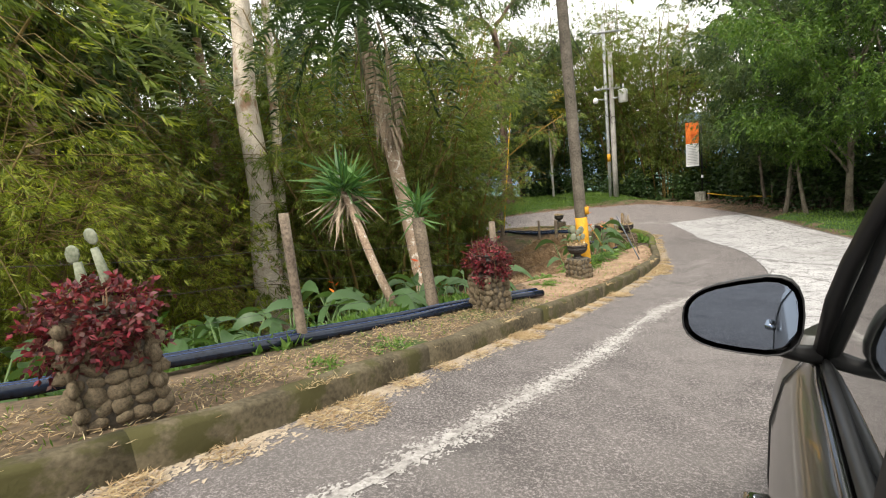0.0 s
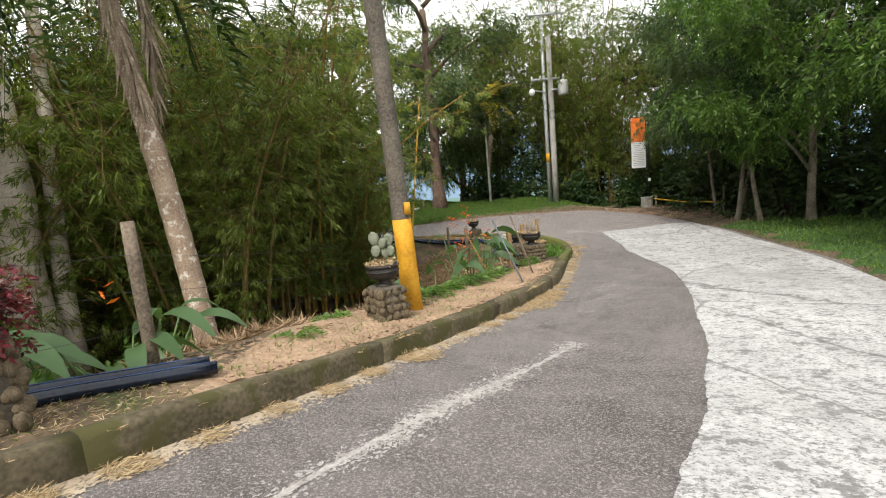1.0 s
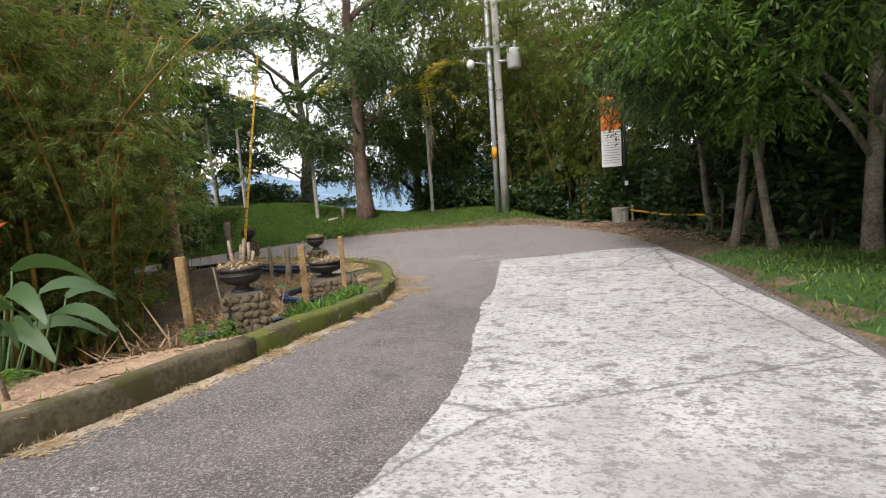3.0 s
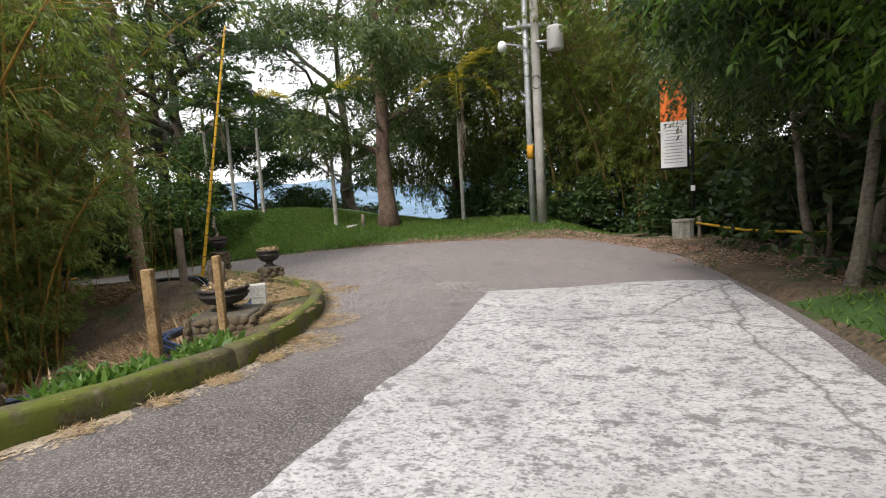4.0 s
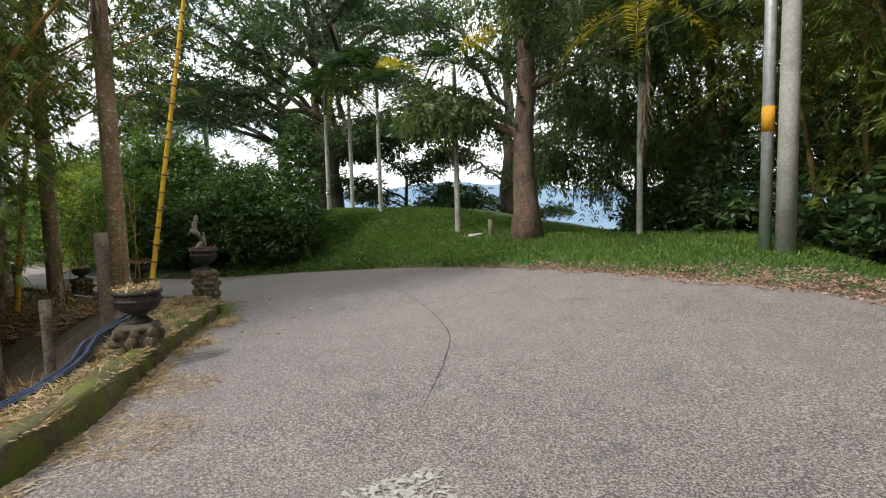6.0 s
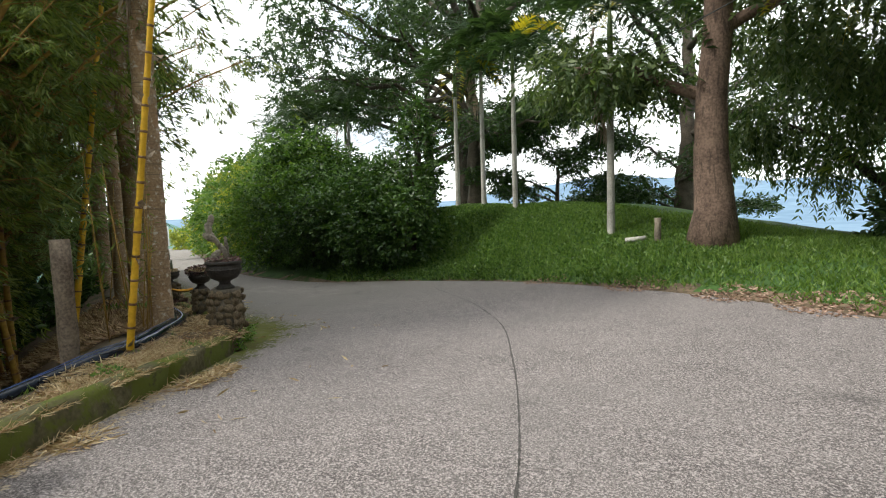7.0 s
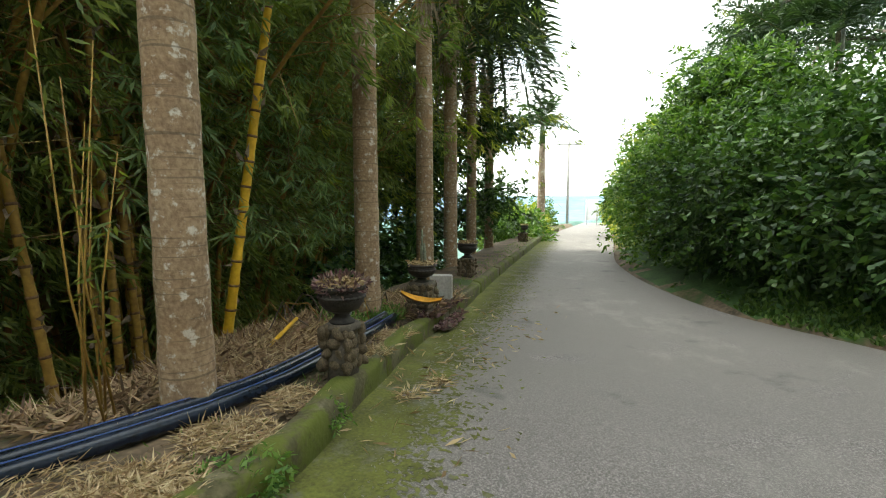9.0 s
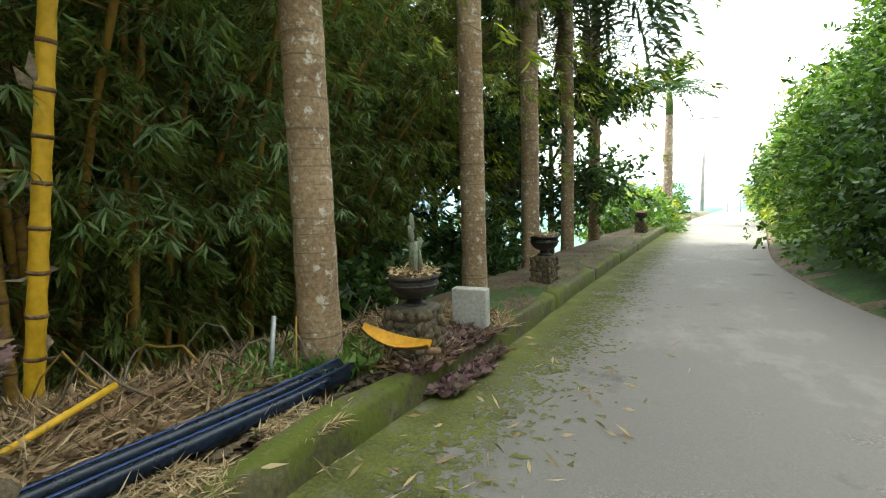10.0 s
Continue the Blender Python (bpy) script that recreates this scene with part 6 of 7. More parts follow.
def banner():
    x, y = 14.1, 28.35
    top = thing("banner_sign", (x, y, gz(x, y)), "tall banner with orange picture above white text panel on black frame", "sign")
    top.rotation_euler[2] = radians(-20)
    base = gz(x, y)
    lo, mid, hi = 1.83 - base, 3.06 - base, 4.2 - base
    part("post", Shape().tube([(0.5, 0.03, -0.3), (0.5, 0.03, hi + 0.2)], 0.04, 10), METAL_DARK, top)
    part("brace", Shape().tube([(0.1, 0.03, 0.95), (0.9, 0.03, 0.95)], 0.015, 6), METAL_DARK, top)
    for z in (lo - 0.03, hi + 0.03):
        part("frame_bar", Shape().box((-0.29, -0.01, z - 0.02), (0.5, 0.05, z + 0.02), 0.004), METAL_DARK, top)
    part("frame_bar", Shape().box((0.375, -0.012, lo - 0.03), (0.42, 0.05, hi + 0.03), 0.004), METAL_DARK, top)
    sheet = part("text_panel", Shape().box((-0.27, 0.0, lo), (0.37, 0.012, mid), 0.0), WHITE, top, "white panel with lines of small print", smooth=False)
    part("picture_panel", Shape().box((-0.27, 0.0, mid), (0.37, 0.012, hi), 0.0), ORANGE, top, "orange pictorial panel", smooth=False)
    py = random.Random(6)
    for k in range(13):
        w = py.uniform(0.16, 0.27)
        z = mid - 0.07 - k * (mid - lo - 0.12) / 13
        part("print_line", Shape().box((0.05 - w, -0.006, z - 0.012), (0.05 + w, -0.003, z + 0.006), 0.0), INK, sheet, smooth=False)
    part("notice_plate", Shape().box((0.45, -0.03, 1.25), (0.56, -0.02, 1.4), 0.0), WHITE, top, smooth=False)


banner()
bz = gz(14.1, 27.5)
bn = thing("concrete_bin", (14.1, 27.5, bz), "weathered concrete drum bin on the road edge", "bin")
part("drum", Shape().lathe([(0.25, -0.2), (0.26, 0.0), (0.265, 0.46), (0.28, 0.48), (0.28, 0.53), (0.22, 0.53), (0.22, 0.25)], 10), OLD_CONCRETE, bn, smooth=False)
part("fill", Shape().lathe([(0.22, 0.25), (0.16, 0.29), (0.02, 0.31)], 10), POT_SOIL, bn)
rl = thing("bamboo_rail", (0, 0, 0), "low yellow bamboo rail between short posts", "fence")
part("rail", Shape().tube([(14.35, 27.25, bz + 0.44), (14.75, 25.5, bz + 0.36), (15.1, 23.2, bz + 0.46)], 0.03, 8), CULM_YELLOW, rl)
for x, y, h in ((14.4, 27.2, 0.6), (15.1, 23.15, 0.95)):
    part("post", Shape().tube([(x, y, gz(x, y) - 0.2), (x, y, gz(x, y) + h)], 0.04, 8), POST_OLD, rl)


def yellow_stalk(base, tip, label, seed, radius=0.045, skin=CULM_YELLOW):
    """One thick culm with dark rings and flaking sheaths at its joints."""
    py, rng = random.Random(seed), np.random.default_rng(seed)
    top = thing("bamboo_stalk", base, label, "bamboo")
    d = Vector(tip) - Vector(base)
    n = int(d.length / 0.24)
    pts = [d * (k / (n * 3)) for k in range(3 * n + 1)]
    rad = [radius * (1 - 0.45 * k / (3 * n)) * (1.13 if k % 3 == 0 else 1.0) for k in range(3 * n + 1)]
    part("culm", Shape().tube(pts, rad, 12), skin, top)
    for k in range(1, n):
        p, r = d * (k / n), rad[3 * k]
        part("ring", Shape().tube([p - d.normalized() * 0.010, p + d.normalized() * 0.014], r * 1.06, 12), NODE_BROWN, top)
        if k % 2:
            pos = np.repeat(np.array([p]), 3, 0) + rng.normal(size=(3, 3)) * r * 0.6
            part("sheath", leaf_shape(pos, rng.normal(size=(3, 3)) + np.array([0, 0, 0.8]), 0.16, 0.07, rng, 0.15), DEAD, top)
    return top


yellow_stalk((2.92, 23.85, gz(2.92, 23.85) - 0.2), (3.78, 24.42, 5.4), "single bright yellow bamboo stalk with dark rings", 1, 0.035)
for k, (x, y, tx, ty) in enumerate([(-0.94, 23.63, -1.4, 24.7), (-1.25, 22.9, -1.35, 22.9), (-1.0, 22.8, -0.8, 22.4), (0.2, 23.0, 0.5, 22.2), (-1.5, 22.7, -1.9, 22.3), (-0.8, 22.9, -0.6, 22.6), (-0.6, 22.75, -0.2, 22.2), (-1.1, 22.6, -1.3, 22.0), (-0.45, 22.95, -0.3, 22.9), (-1.3, 22.5, -1.7, 21.9), (-0.9, 22.45, -0.9, 21.7), (0.5, 22.8, 0.9, 22.2)]):
    yellow_stalk((x, y, gz(x, y) - 0.3), (tx, ty, 6.5), "thick golden bamboo stalk in the thicket", 5 + k, 0.05 if k == 0 else 0.04, CULM_GOLD if k else CULM_YELLOW)
for k, (x, y) in enumerate([(1.20, 24.3), (1.25, 24.38), (1.32, 24.3), (1.15, 24.35), (1.28, 24.25), (1.1, 24.2), (1.75, 23.85), (2.0, 24.05), (1.9, 24.2), (2.65, 23.98), (0.3, 24.0), (0.05, 24.0)]):
    z = gz(x, y)
    tp = (x + 0.35 * math.sin(k * 2.4), y + 0.2 * math.cos(k * 1.7), z + 1.5 + 0.7 * math.sin(k * 1.3) ** 2)
    sh = thing("bamboo_shoot", (0, 0, 0), "thin yellow bamboo shoot with sparse leaves", "bamboo", "bamboo shoots")
    part("stem", Shape().tube([(x, y, z - 0.1), ((x + tp[0]) / 2 + 0.05, (y + tp[1]) / 2, z + 0.8), tp], [0.008, 0.006, 0.003], 6), CULM_GOLD, sh)
    rng = np.random.default_rng(k)
    tt = rng.uniform(0.3, 1.0, 15)[:, None]
    pos = np.array([[x, y, z]]) * (1 - tt) + np.array([tp]) * tt
    part("foliage", leaf_shape(pos, rng.normal(size=(15, 3)) + np.array([0, 0, -0.2]), 0.13, 0.02, rng), LEAF_BAMBOO, sh)


def yucca(x, y, z, head, size, leaves, label, seed, skirt=40):
    """A leaning bare stem with a head of stiff sword leaves."""
    rng = np.random.default_rng(seed)
    top = thing("yucca", (x, y, z), label, "yucca")
    h = Vector(head) - Vector((x, y, z))
    if h.length > 0.3:
        part("stem", Shape().tube([(0, 0, -0.2), h * 0.4 + Vector((-0.05, 0, -0.06)), h], [0.075, 0.06, 0.055], 9), BARK_SPOT, top)
    d = rng.normal(size=(leaves, 3))
    d[:, 2] = d[:, 2] * 0.8 + 0.45
    pos = np.repeat(np.array([h]), leaves, 0) + rng.normal(size=(leaves, 3)) * np.array([0.03, 0.03, 0.10])
    part("foliage", leaf_shape(pos, d, size, size * 0.075, rng, -0.03), LEAF_YUCCA, top)
    if skirt:
        d = rng.normal(size=(skirt, 3)) * 0.55 + np.array([0, 0, -1.0])
        pos = np.repeat(np.array([h]), skirt, 0) + rng.normal(size=(skirt, 3)) * 0.05 - np.array([0, 0, 0.1])
        tagged(part("dead_skirt", leaf_shape(pos, d, size, size * 0.06, rng, -0.03), DEAD, top), "brown dead leaves hanging below", kind="stuff")
    return top


LEAF_YUCCA = leafy("sword_leaf", [(0.03, 0.085, 0.025), (0.065, 0.145, 0.04), (0.12, 0.22, 0.07)], 0.25)
yucca(-0.48, 7.34, gz(-0.48, 7.34), (-1.15, 7.65, 3.15), 0.60, 150, "leaning yucca with stiff green leaves and dead skirt", 1, 60)
yucca(-0.13, 7.3, gz(-0.03, 7.25) + 1.25, (-0.13, 7.3, gz(-0.03, 7.25) + 1.40), 0.42, 60, "small yucca rosette growing on a post top", 2, 0)
yucca(-3.0, 5.0, gz(-3.0, 5.0), (-3.0, 5.0, gz(-3.0, 5.0) + 0.15), 0.5, 40, "pale agave-like rosette beside the pipes", 3, 0)


def broad_plant(x, y, stems, tall, leaf, label, seed, flowers=0, name="heliconia"):
    """Upright stalks with long paddle leaves that arch over."""
    py, rng = random.Random(seed), np.random.default_rng(seed)
    top = thing(name, (x, y, gz(x, y)), label, "plant", "broad-leaved plants")
    for k in range(stems):
        an, q = py.uniform(0, 6.28), py.uniform(0.1, 0.45)
        b = Vector((q * math.cos(an), q * math.sin(an), -0.1))
        h = tall * py.uniform(0.4, 0.8)
        tip = b + Vector((0.25 * math.cos(an), 0.25 * math.sin(an), h))
        part("stalk", Shape().tube([b, (b + tip) / 2, tip], [0.016, 0.013, 0.008], 6), LEAF_STALK, top)
        a2 = an + py.uniform(-0.5, 0.5)
        s = Shape()
        n, ln, w, roll = 7, leaf * py.uniform(0.8, 1.3), leaf * 0.15, py.uniform(-1.0, 1.0)
        for i in range(n):
            t = i / (n - 1)
            out = ln * (0.9 * t)
            z = ln * (0.45 * t - 0.75 * t * t)
            c = tip + Vector((math.cos(a2) * out, math.sin(a2) * out, z))
            ww = w * math.sin(math.pi * (0.06 + 0.9 * t)) ** 0.7
            sd = Vector((-math.sin(a2) * math.cos(roll), math.cos(a2) * math.cos(roll), math.sin(roll)))
            s.v += [tuple(c + sd * ww + Vector((0, 0, 0.25 * ww))), tuple(c), tuple(c - sd * ww + Vector((0, 0, 0.25 * ww)))]
        for i in range(n - 1):
            s.f += [(3 * i, 3 * i + 1, 3 * i + 4, 3 * i + 3), (3 * i + 1, 3 * i + 2, 3 * i + 5, 3 * i + 4)]
        part("leaf", s, LEAF_BROAD, top)
    for k in range(flowers):
        b = Vector((py.uniform(-0.4, 0.4), py.uniform(-0.4, 0.4), tall * py.uniform(0.5, 0.95)))
        pos = np.array([b + Vector((0, 0, 0.05 * i)) for i in range(5)])
        way = np.array([(math.cos(2.4 * i), math.sin(2.4 * i), 0.4) for i in range(5)])
        part("flower", leaf_shape(pos, way, 0.13, 0.035, rng), FLOWER, top, "orange claw-shaped flower bracts")
    return top


LEAF_STALK = surface("green_stalk", (0.05, 0.10, 0.03), (0.12, 0.18, 0.06), 6.0, 0.6, 0.1, 30.0)
for k, (x, y, n, h, lf, fl) in enumerate([(-1.1, 7.5, 12, 0.9, 0.6, 1), (-1.9, 7.0, 12, 0.8, 0.55, 0), (0.5, 8.9, 9, 0.8, 0.5, 1), (-0.3, 8.3, 10, 0.8, 0.55, 1), (-3.6, 7.2, 12, 0.9, 0.6, 0), (-4.6, 5.6, 12, 0.9, 0.6, 0), (4.35, 15.0, 15, 1.75, 0.55, 5),
                                           (4.3, 14.9, 6, 1.3, 0.5, 3), (5.5, 20.4, 3, 0.5, 0.4, 0), (6.0, 18.2, 3, 0.4, 0.35, 0), (3.5, 13.2, 6, 0.9, 0.5, 0), (-3.8, 4.4, 7, 0.7, 0.5, 0), (-2.5, 6.2, 10, 0.8, 0.5, 0), (-3.1, 5.7, 10, 0.8, 0.5, 0), (-2.0, 6.9, 10, 0.8, 0.5, 0), (-0.7, 8.1, 9, 0.7, 0.5, 0), (-1.5, 7.7, 9, 0.8, 0.5, 0), (0.2, 9.4, 8, 0.6, 0.45, 0)]):
    broad_plant(x, y, n, h, lf, "broad-leaved heliconia with orange flowers" if fl else "broad-leaved green plant on the verge", 20 + k, fl)


def fern(x, y, size, count, label, seed):
    rng, py = np.random.default_rng(seed), random.Random(seed)
    top = thing("fern", (x, y, gz(x, y)), label, "fern", "ferns")
    for k in range(count):
        s = frond(size * py.uniform(0.7, 1.1), py.uniform(0.9, 1.5), 16, size * 0.24, size * 0.05, rng, 0.15, 0.15)
        s.moved(Matrix.Rotation(k * 2.4 + py.uniform(-0.3, 0.3), 4, "Z") @ Matrix.Rotation(-py.uniform(0.2, 0.7), 4, "Y"))
        part("frond", s, LEAF_GROUND, top)
    return top


for k, (x, y, sz, n) in enumerate([(3.3, 12.1, 0.6, 9), (3.6, 12.65, 0.6, 9), (4.0, 13.2, 0.6, 9), (4.35, 13.75, 0.6, 9), (4.6, 14.3, 0.55, 9), (4.8, 14.9, 0.5, 9), (4.55, 15.3, 0.55, 9), (5.0, 15.55, 0.45, 8), (3.0, 11.5, 0.5, 8), (5.15, 15.95, 0.35, 7), (4.9, 14.55, 0.4, 8), (5.35, 20.9, 0.42, 8), (5.9, 20.6, 0.35, 7), (2.1, 10.6, 0.45, 7), (1.9, 9.6, 0.4, 6), (-0.9, 9.0, 0.6, 8), (-2.4, 8.2, 0.6, 8), (-5.0, 7.0, 0.7, 8)]):
    fern(x, y, sz, n, "green fern with feathery fronds on the verge", 60 + k)


BROWN_DEBRIS = leafy("brown_debris", [(0.14, 0.085, 0.05), (0.28, 0.185, 0.11), (0.42, 0.30, 0.19), (0.10, 0.065, 0.04)], 0.1, 0.9)
PINK_LITTER = leafy("faded_leaf_litter", [(0.20, 0.12, 0.09), (0.34, 0.22, 0.17), (0.42, 0.30, 0.23), (0.16, 0.10, 0.07)], 0.1, 0.9)


# ---- ground details ----
def scattered(name, spots, count, length, width, material, label, category, seed, upright=0.15, lift=0.01, level=gz):
    """Loose leaves and straws on the ground: spots are (x, y, radius, share)."""
    rng = np.random.default_rng(seed)
    sp = np.array(spots, float)
    pick = rng.choice(len(sp), count, p=sp[:, 3] / sp[:, 3].sum())
    an, rr = rng.uniform(0, 6.28, count), sp[pick, 2] * np.sqrt(rng.random(count))
    x, y = sp[pick, 0] + rr * np.cos(an), sp[pick, 1] + rr * np.sin(an)
    inside, outside = beyond(x, y, INNER), -beyond(x, y, OUTER)
    road = (inside < 0) & (outside < 0)
    kerb_top = (inside >= -0.01) & (inside < 0.22)
    z = np.where(road, road_level(x, y), ground_level(x, y, True)) + lift + rng.uniform(0, 0.02, count)
    z = np.where(kerb_top, np.maximum(z, road_level(x, y) + 0.2), z)
    pos = np.column_stack([x, y, z])
    way = rng.normal(size=(count, 3)) * np.array([1, 1, 0.12]) + np.array([0, 0, upright])
    return single(name, leaf_shape(pos, way, length, width, rng, 0.04), material, label, category, kind="stuff")


gutter = [(p[0] + 0.10, p[1] - 0.07, 0.13, 1.0 + 0.9 * math.sin(0.9 * k) * math.sin(0.37 * k)) for k, p in enumerate(INNER[::2]) if -3 < p[1] < 23]
gutter += [(5.2, 12.2, 0.3, 5), (5.0, 11.7, 0.24, 3), (5.45, 12.55, 0.22, 3), (7.75, 18.6, 0.34, 3), (7.65, 19.5, 0.34, 2.5), (6.95, 21.6, 0.36, 3), (6.3, 22.3, 0.3, 2), (1.0, 6.3, 0.26, 4), (-0.6, 3.9, 0.3, 4), (3.2, 9.3, 0.24, 3)]
scattered("gutter_straw", gutter, 22000, 0.075, 0.005, DRY_STRAW, "dry straw and leaf litter along the gutter", "litter", 1)
scattered("road_straw", [(3.85, 24.5, 0.13, 1), (4.05, 24.35, 0.14, 1), (4.2, 24.15, 0.12, 1), (-0.4, 25.95, 0.09, 0.4), (-0.05, 25.75, 0.09, 0.4), (5.0, 23.3, 0.16, 1)], 800, 0.12, 0.010, DRY_STRAW, "pale heap of dry bamboo straw on the road edge", "litter", 21)
scattered("verge_straw", [(5.6, 21.9, 0.6, 2), (6.4, 21.0, 0.45, 2), (4.6, 22.9, 0.5, 2), (3.8, 23.7, 0.5, 1.5), (3.0, 24.4, 0.4, 1.2), (2.0, 24.8, 0.4, 1), (6.9, 19.6, 0.3, 1), (2.0, 25.0, 0.25, 0.9), (1.2, 25.05, 0.25, 1), (0.6, 25.15, 0.22, 0.8), (-0.6, 25.25, 0.22, 0.8), (-1.3, 25.3, 0.22, 0.8), (2.9, 24.5, 0.3, 1), (3.6, 23.95, 0.3, 2), (3.3, 24.25, 0.3, 2), (2.4, 24.8, 0.3, 1.6), (1.8, 25.02, 0.25, 1.6), (4.2, 23.45, 0.3, 2), (5.2, 20.0, 0.9, 2), (4.6, 18.5, 1.2, 2)], 26000, 0.10, 0.008, DRY_STRAW, "pale dry straw on the verge", "litter", 2)
scattered("verge_litter", [(p[0] - 0.5, p[1] + 0.35, 0.5, 1.0) for p in INNER[40:100:3]], 12000, 0.055, 0.006, DRY_STRAW, "dry leaf litter behind the kerb", "litter", 3)
scattered("thicket_litter", [(0.0, 24.3, 0.6, 1), (-1.0, 24.2, 0.7, 2), (-2.0, 24.3, 0.6, 1.5), (0.9, 24.0, 0.6, 1), (-0.6, 23.6, 0.8, 2), (-2.6, 25.2, 0.4, 1), (-3.6, 25.0, 0.8, 1)], 5000, 0.22, 0.008, DRY_STRAW, "heap of dry bamboo sheaths and twigs", "litter", 4, 0.3)
scattered("thicket_debris", [(0.0, 24.3, 0.6, 1), (-1.0, 24.2, 0.7, 2), (-2.0, 24.3, 0.6, 1.5), (0.9, 24.0, 0.6, 1), (-0.6, 23.6, 0.8, 2), (-2.6, 25.2, 0.4, 1), (-3.6, 25.0, 0.8, 1)], 12000, 0.16, 0.022, BROWN_DEBRIS, "brown dead bamboo sheaths under the thicket", "litter", 26, 0.25)
scattered("outer_litter", [(12.0, 28.0, 1.0, 2), (10.9, 28.6, 0.8, 1.6), (9.7, 29.15, 0.8, 1.6), (8.6, 29.65, 0.6, 1), (7.4, 30.1, 0.6, 0.9), (6.2, 30.45, 0.5, 0.6), (12.9, 26.8, 0.8, 1.4), (13.3, 25.2, 0.6, 0.8), (13.6, 23.4, 0.9, 0.8), (14.6, 25.6, 1.4, 1.2), (15.0, 23.0, 1.4, 1.0), (14.8, 28.0, 1.2, 0.8), (14.4, 21.0, 1.0, 0.6), (4.6, 30.8, 0.5, 0.4), (2.6, 31.0, 0.4, 0.25)], 9000, 0.065, 0.025, PINK_LITTER, "pinkish dry leaf litter along the outer edge", "litter", 5)
scattered("road_leaves", [(0.5, 26.0, 0.6, 1), (-0.9, 25.9, 0.5, 1.5), (-1.6, 26.1, 0.6, 1.5), (-2.6, 26.4, 0.7, 1.2), (-3.6, 26.6, 0.8, 0.8), (2.6, 26.0, 1.0, 0.6), (5.0, 24.6, 1.0, 0.4), (-0.4, 25.75, 0.3, 1.0)], 170, 0.12, 0.022, DRY_STRAW, "scattered dry bamboo leaves on the road", "litter", 6)
lawn = [(x, y, 1.6, 1.0) for x in np.arange(0.2, 12.0, 1.6) for y in (30.8, 32.2, 33.8, 35.4, 37.0) if float(-beyond(x, y, OUTER)[0]) > 1.0]
lawn += [(x, y, 1.5, 0.5) for x, y in ((14.0, 18.6), (13.8, 17.2), (13.2, 15.0), (12.4, 12.6), (15.5, 17.0), (14.8, 14.5))]


def tufts(name, spots, count, tall, material, label, seed, edge=0.12, wide=0.05):
    rng = np.random.default_rng(seed)
    sp = np.array(spots, float)
    pick = rng.choice(len(sp), count, p=sp[:, 3] / sp[:, 3].sum())
    an, rr = rng.uniform(0, 6.28, count), sp[pick, 2] * np.sqrt(rng.random(count))
    x, y = sp[pick, 0] + rr * np.cos(an), sp[pick, 1] + rr * np.sin(an)
    keep = (beyond(x, y, INNER) > edge) | (-beyond(x, y, OUTER) > edge)
    x, y = x[keep], y[keep]
    pos = np.column_stack([x, y, ground_level(x, y, True) - 0.01])
    way = rng.normal(size=pos.shape) * np.array([0.55, 0.55, 0.2]) + np.array([0, 0, 0.75])
    return single(name, leaf_shape(pos, way, tall, tall * wide * 2, rng, 0.1), material, label, "grass", kind="stuff")


tufts("lawn_grass", lawn, 60000, 0.12, LEAF_GRASS, "short green lawn grass over the mound", 7, wide=0.09)
mound = [(x, y, 1.0, 1.0 if x < 1.5 else 0.35) for x in np.arange(-4.0, 5.6, 0.9) for y in np.arange(30.8, 36.0, 0.9) if float(-beyond(x, y, OUTER)[0]) > 0.3]
tufts("mound_weeds", mound, 60000, 0.095, LEAF_WEED, "leafy green ground cover on the mound", 8, wide=0.28)
verge = [(p[0] - 0.55, p[1] + 0.4, 0.55, 1.0) for p in INNER[30:120:3]] + [(p[0] - 0.2, p[1] - 0.45, 0.4, 0.8) for p in INNER[-330:-60:4]]
tufts("verge_grass", verge, 7000, 0.075, LEAF_GRASS, "patchy grass and weeds on the verge", 9, wide=0.06)
tufts("verge_weeds", [(-1.9, 5.6, 0.7, 1), (-3.4, 5.4, 1.0, 1), (-0.9, 6.7, 0.5, 1), (-2.6, 7.0, 1.0, 1), (0.1, 7.8, 0.5, 1), (6.75, 17.1, 0.4, 0.6), (6.85, 18.2, 0.3, 0.4), (-2.2, 24.7, 0.5, 0.8)], 4600, 0.16, LEAF_GROUND, "bright green weeds along the verge", 10, wide=0.2)
scattered("hollow_litter", [(4.8, 17.4, 1.0, 1), (4.6, 19.2, 1.1, 1), (4.2, 21.0, 1.1, 1), (3.2, 15.6, 1.2, 1), (2.0, 13.6, 1.2, 1), (0.5, 11.0, 1.2, 1)], 26000, 0.26, 0.018, BROWN_DEBRIS, "tangle of dry stalks and dead leaves in the hollow", "litter", 11, 0.4)

scattered("hollow_debris", [(4.9, 17.6, 0.9, 1.2), (4.2, 18.6, 1.0, 1.2), (3.4, 19.6, 1.2, 1.2), (2.6, 20.8, 1.2, 1), (5.3, 18.8, 0.7, 0.8), (4.6, 20.0, 1.0, 1), (5.3, 17.0, 0.5, 0.6), (4.3, 16.9, 0.8, 1), (5.0, 16.2, 0.5, 0.5)], 30000, 0.15, 0.034, BROWN_DEBRIS, "brown dead leaves and sheaths heaped in the hollow", "litter", 22, 0.35, 0.03)
scattered("hollow_sticks", [(4.9, 17.4, 1.0, 1), (4.0, 18.8, 1.2, 1), (5.2, 19.0, 0.8, 1), (5.2, 16.2, 0.5, 0.6), (4.4, 16.4, 0.8, 1)], 260, 0.75, 0.022, BROWN_DEBRIS, "dry sticks lying across the hollow", "litter", 23, 0.35, 0.06)


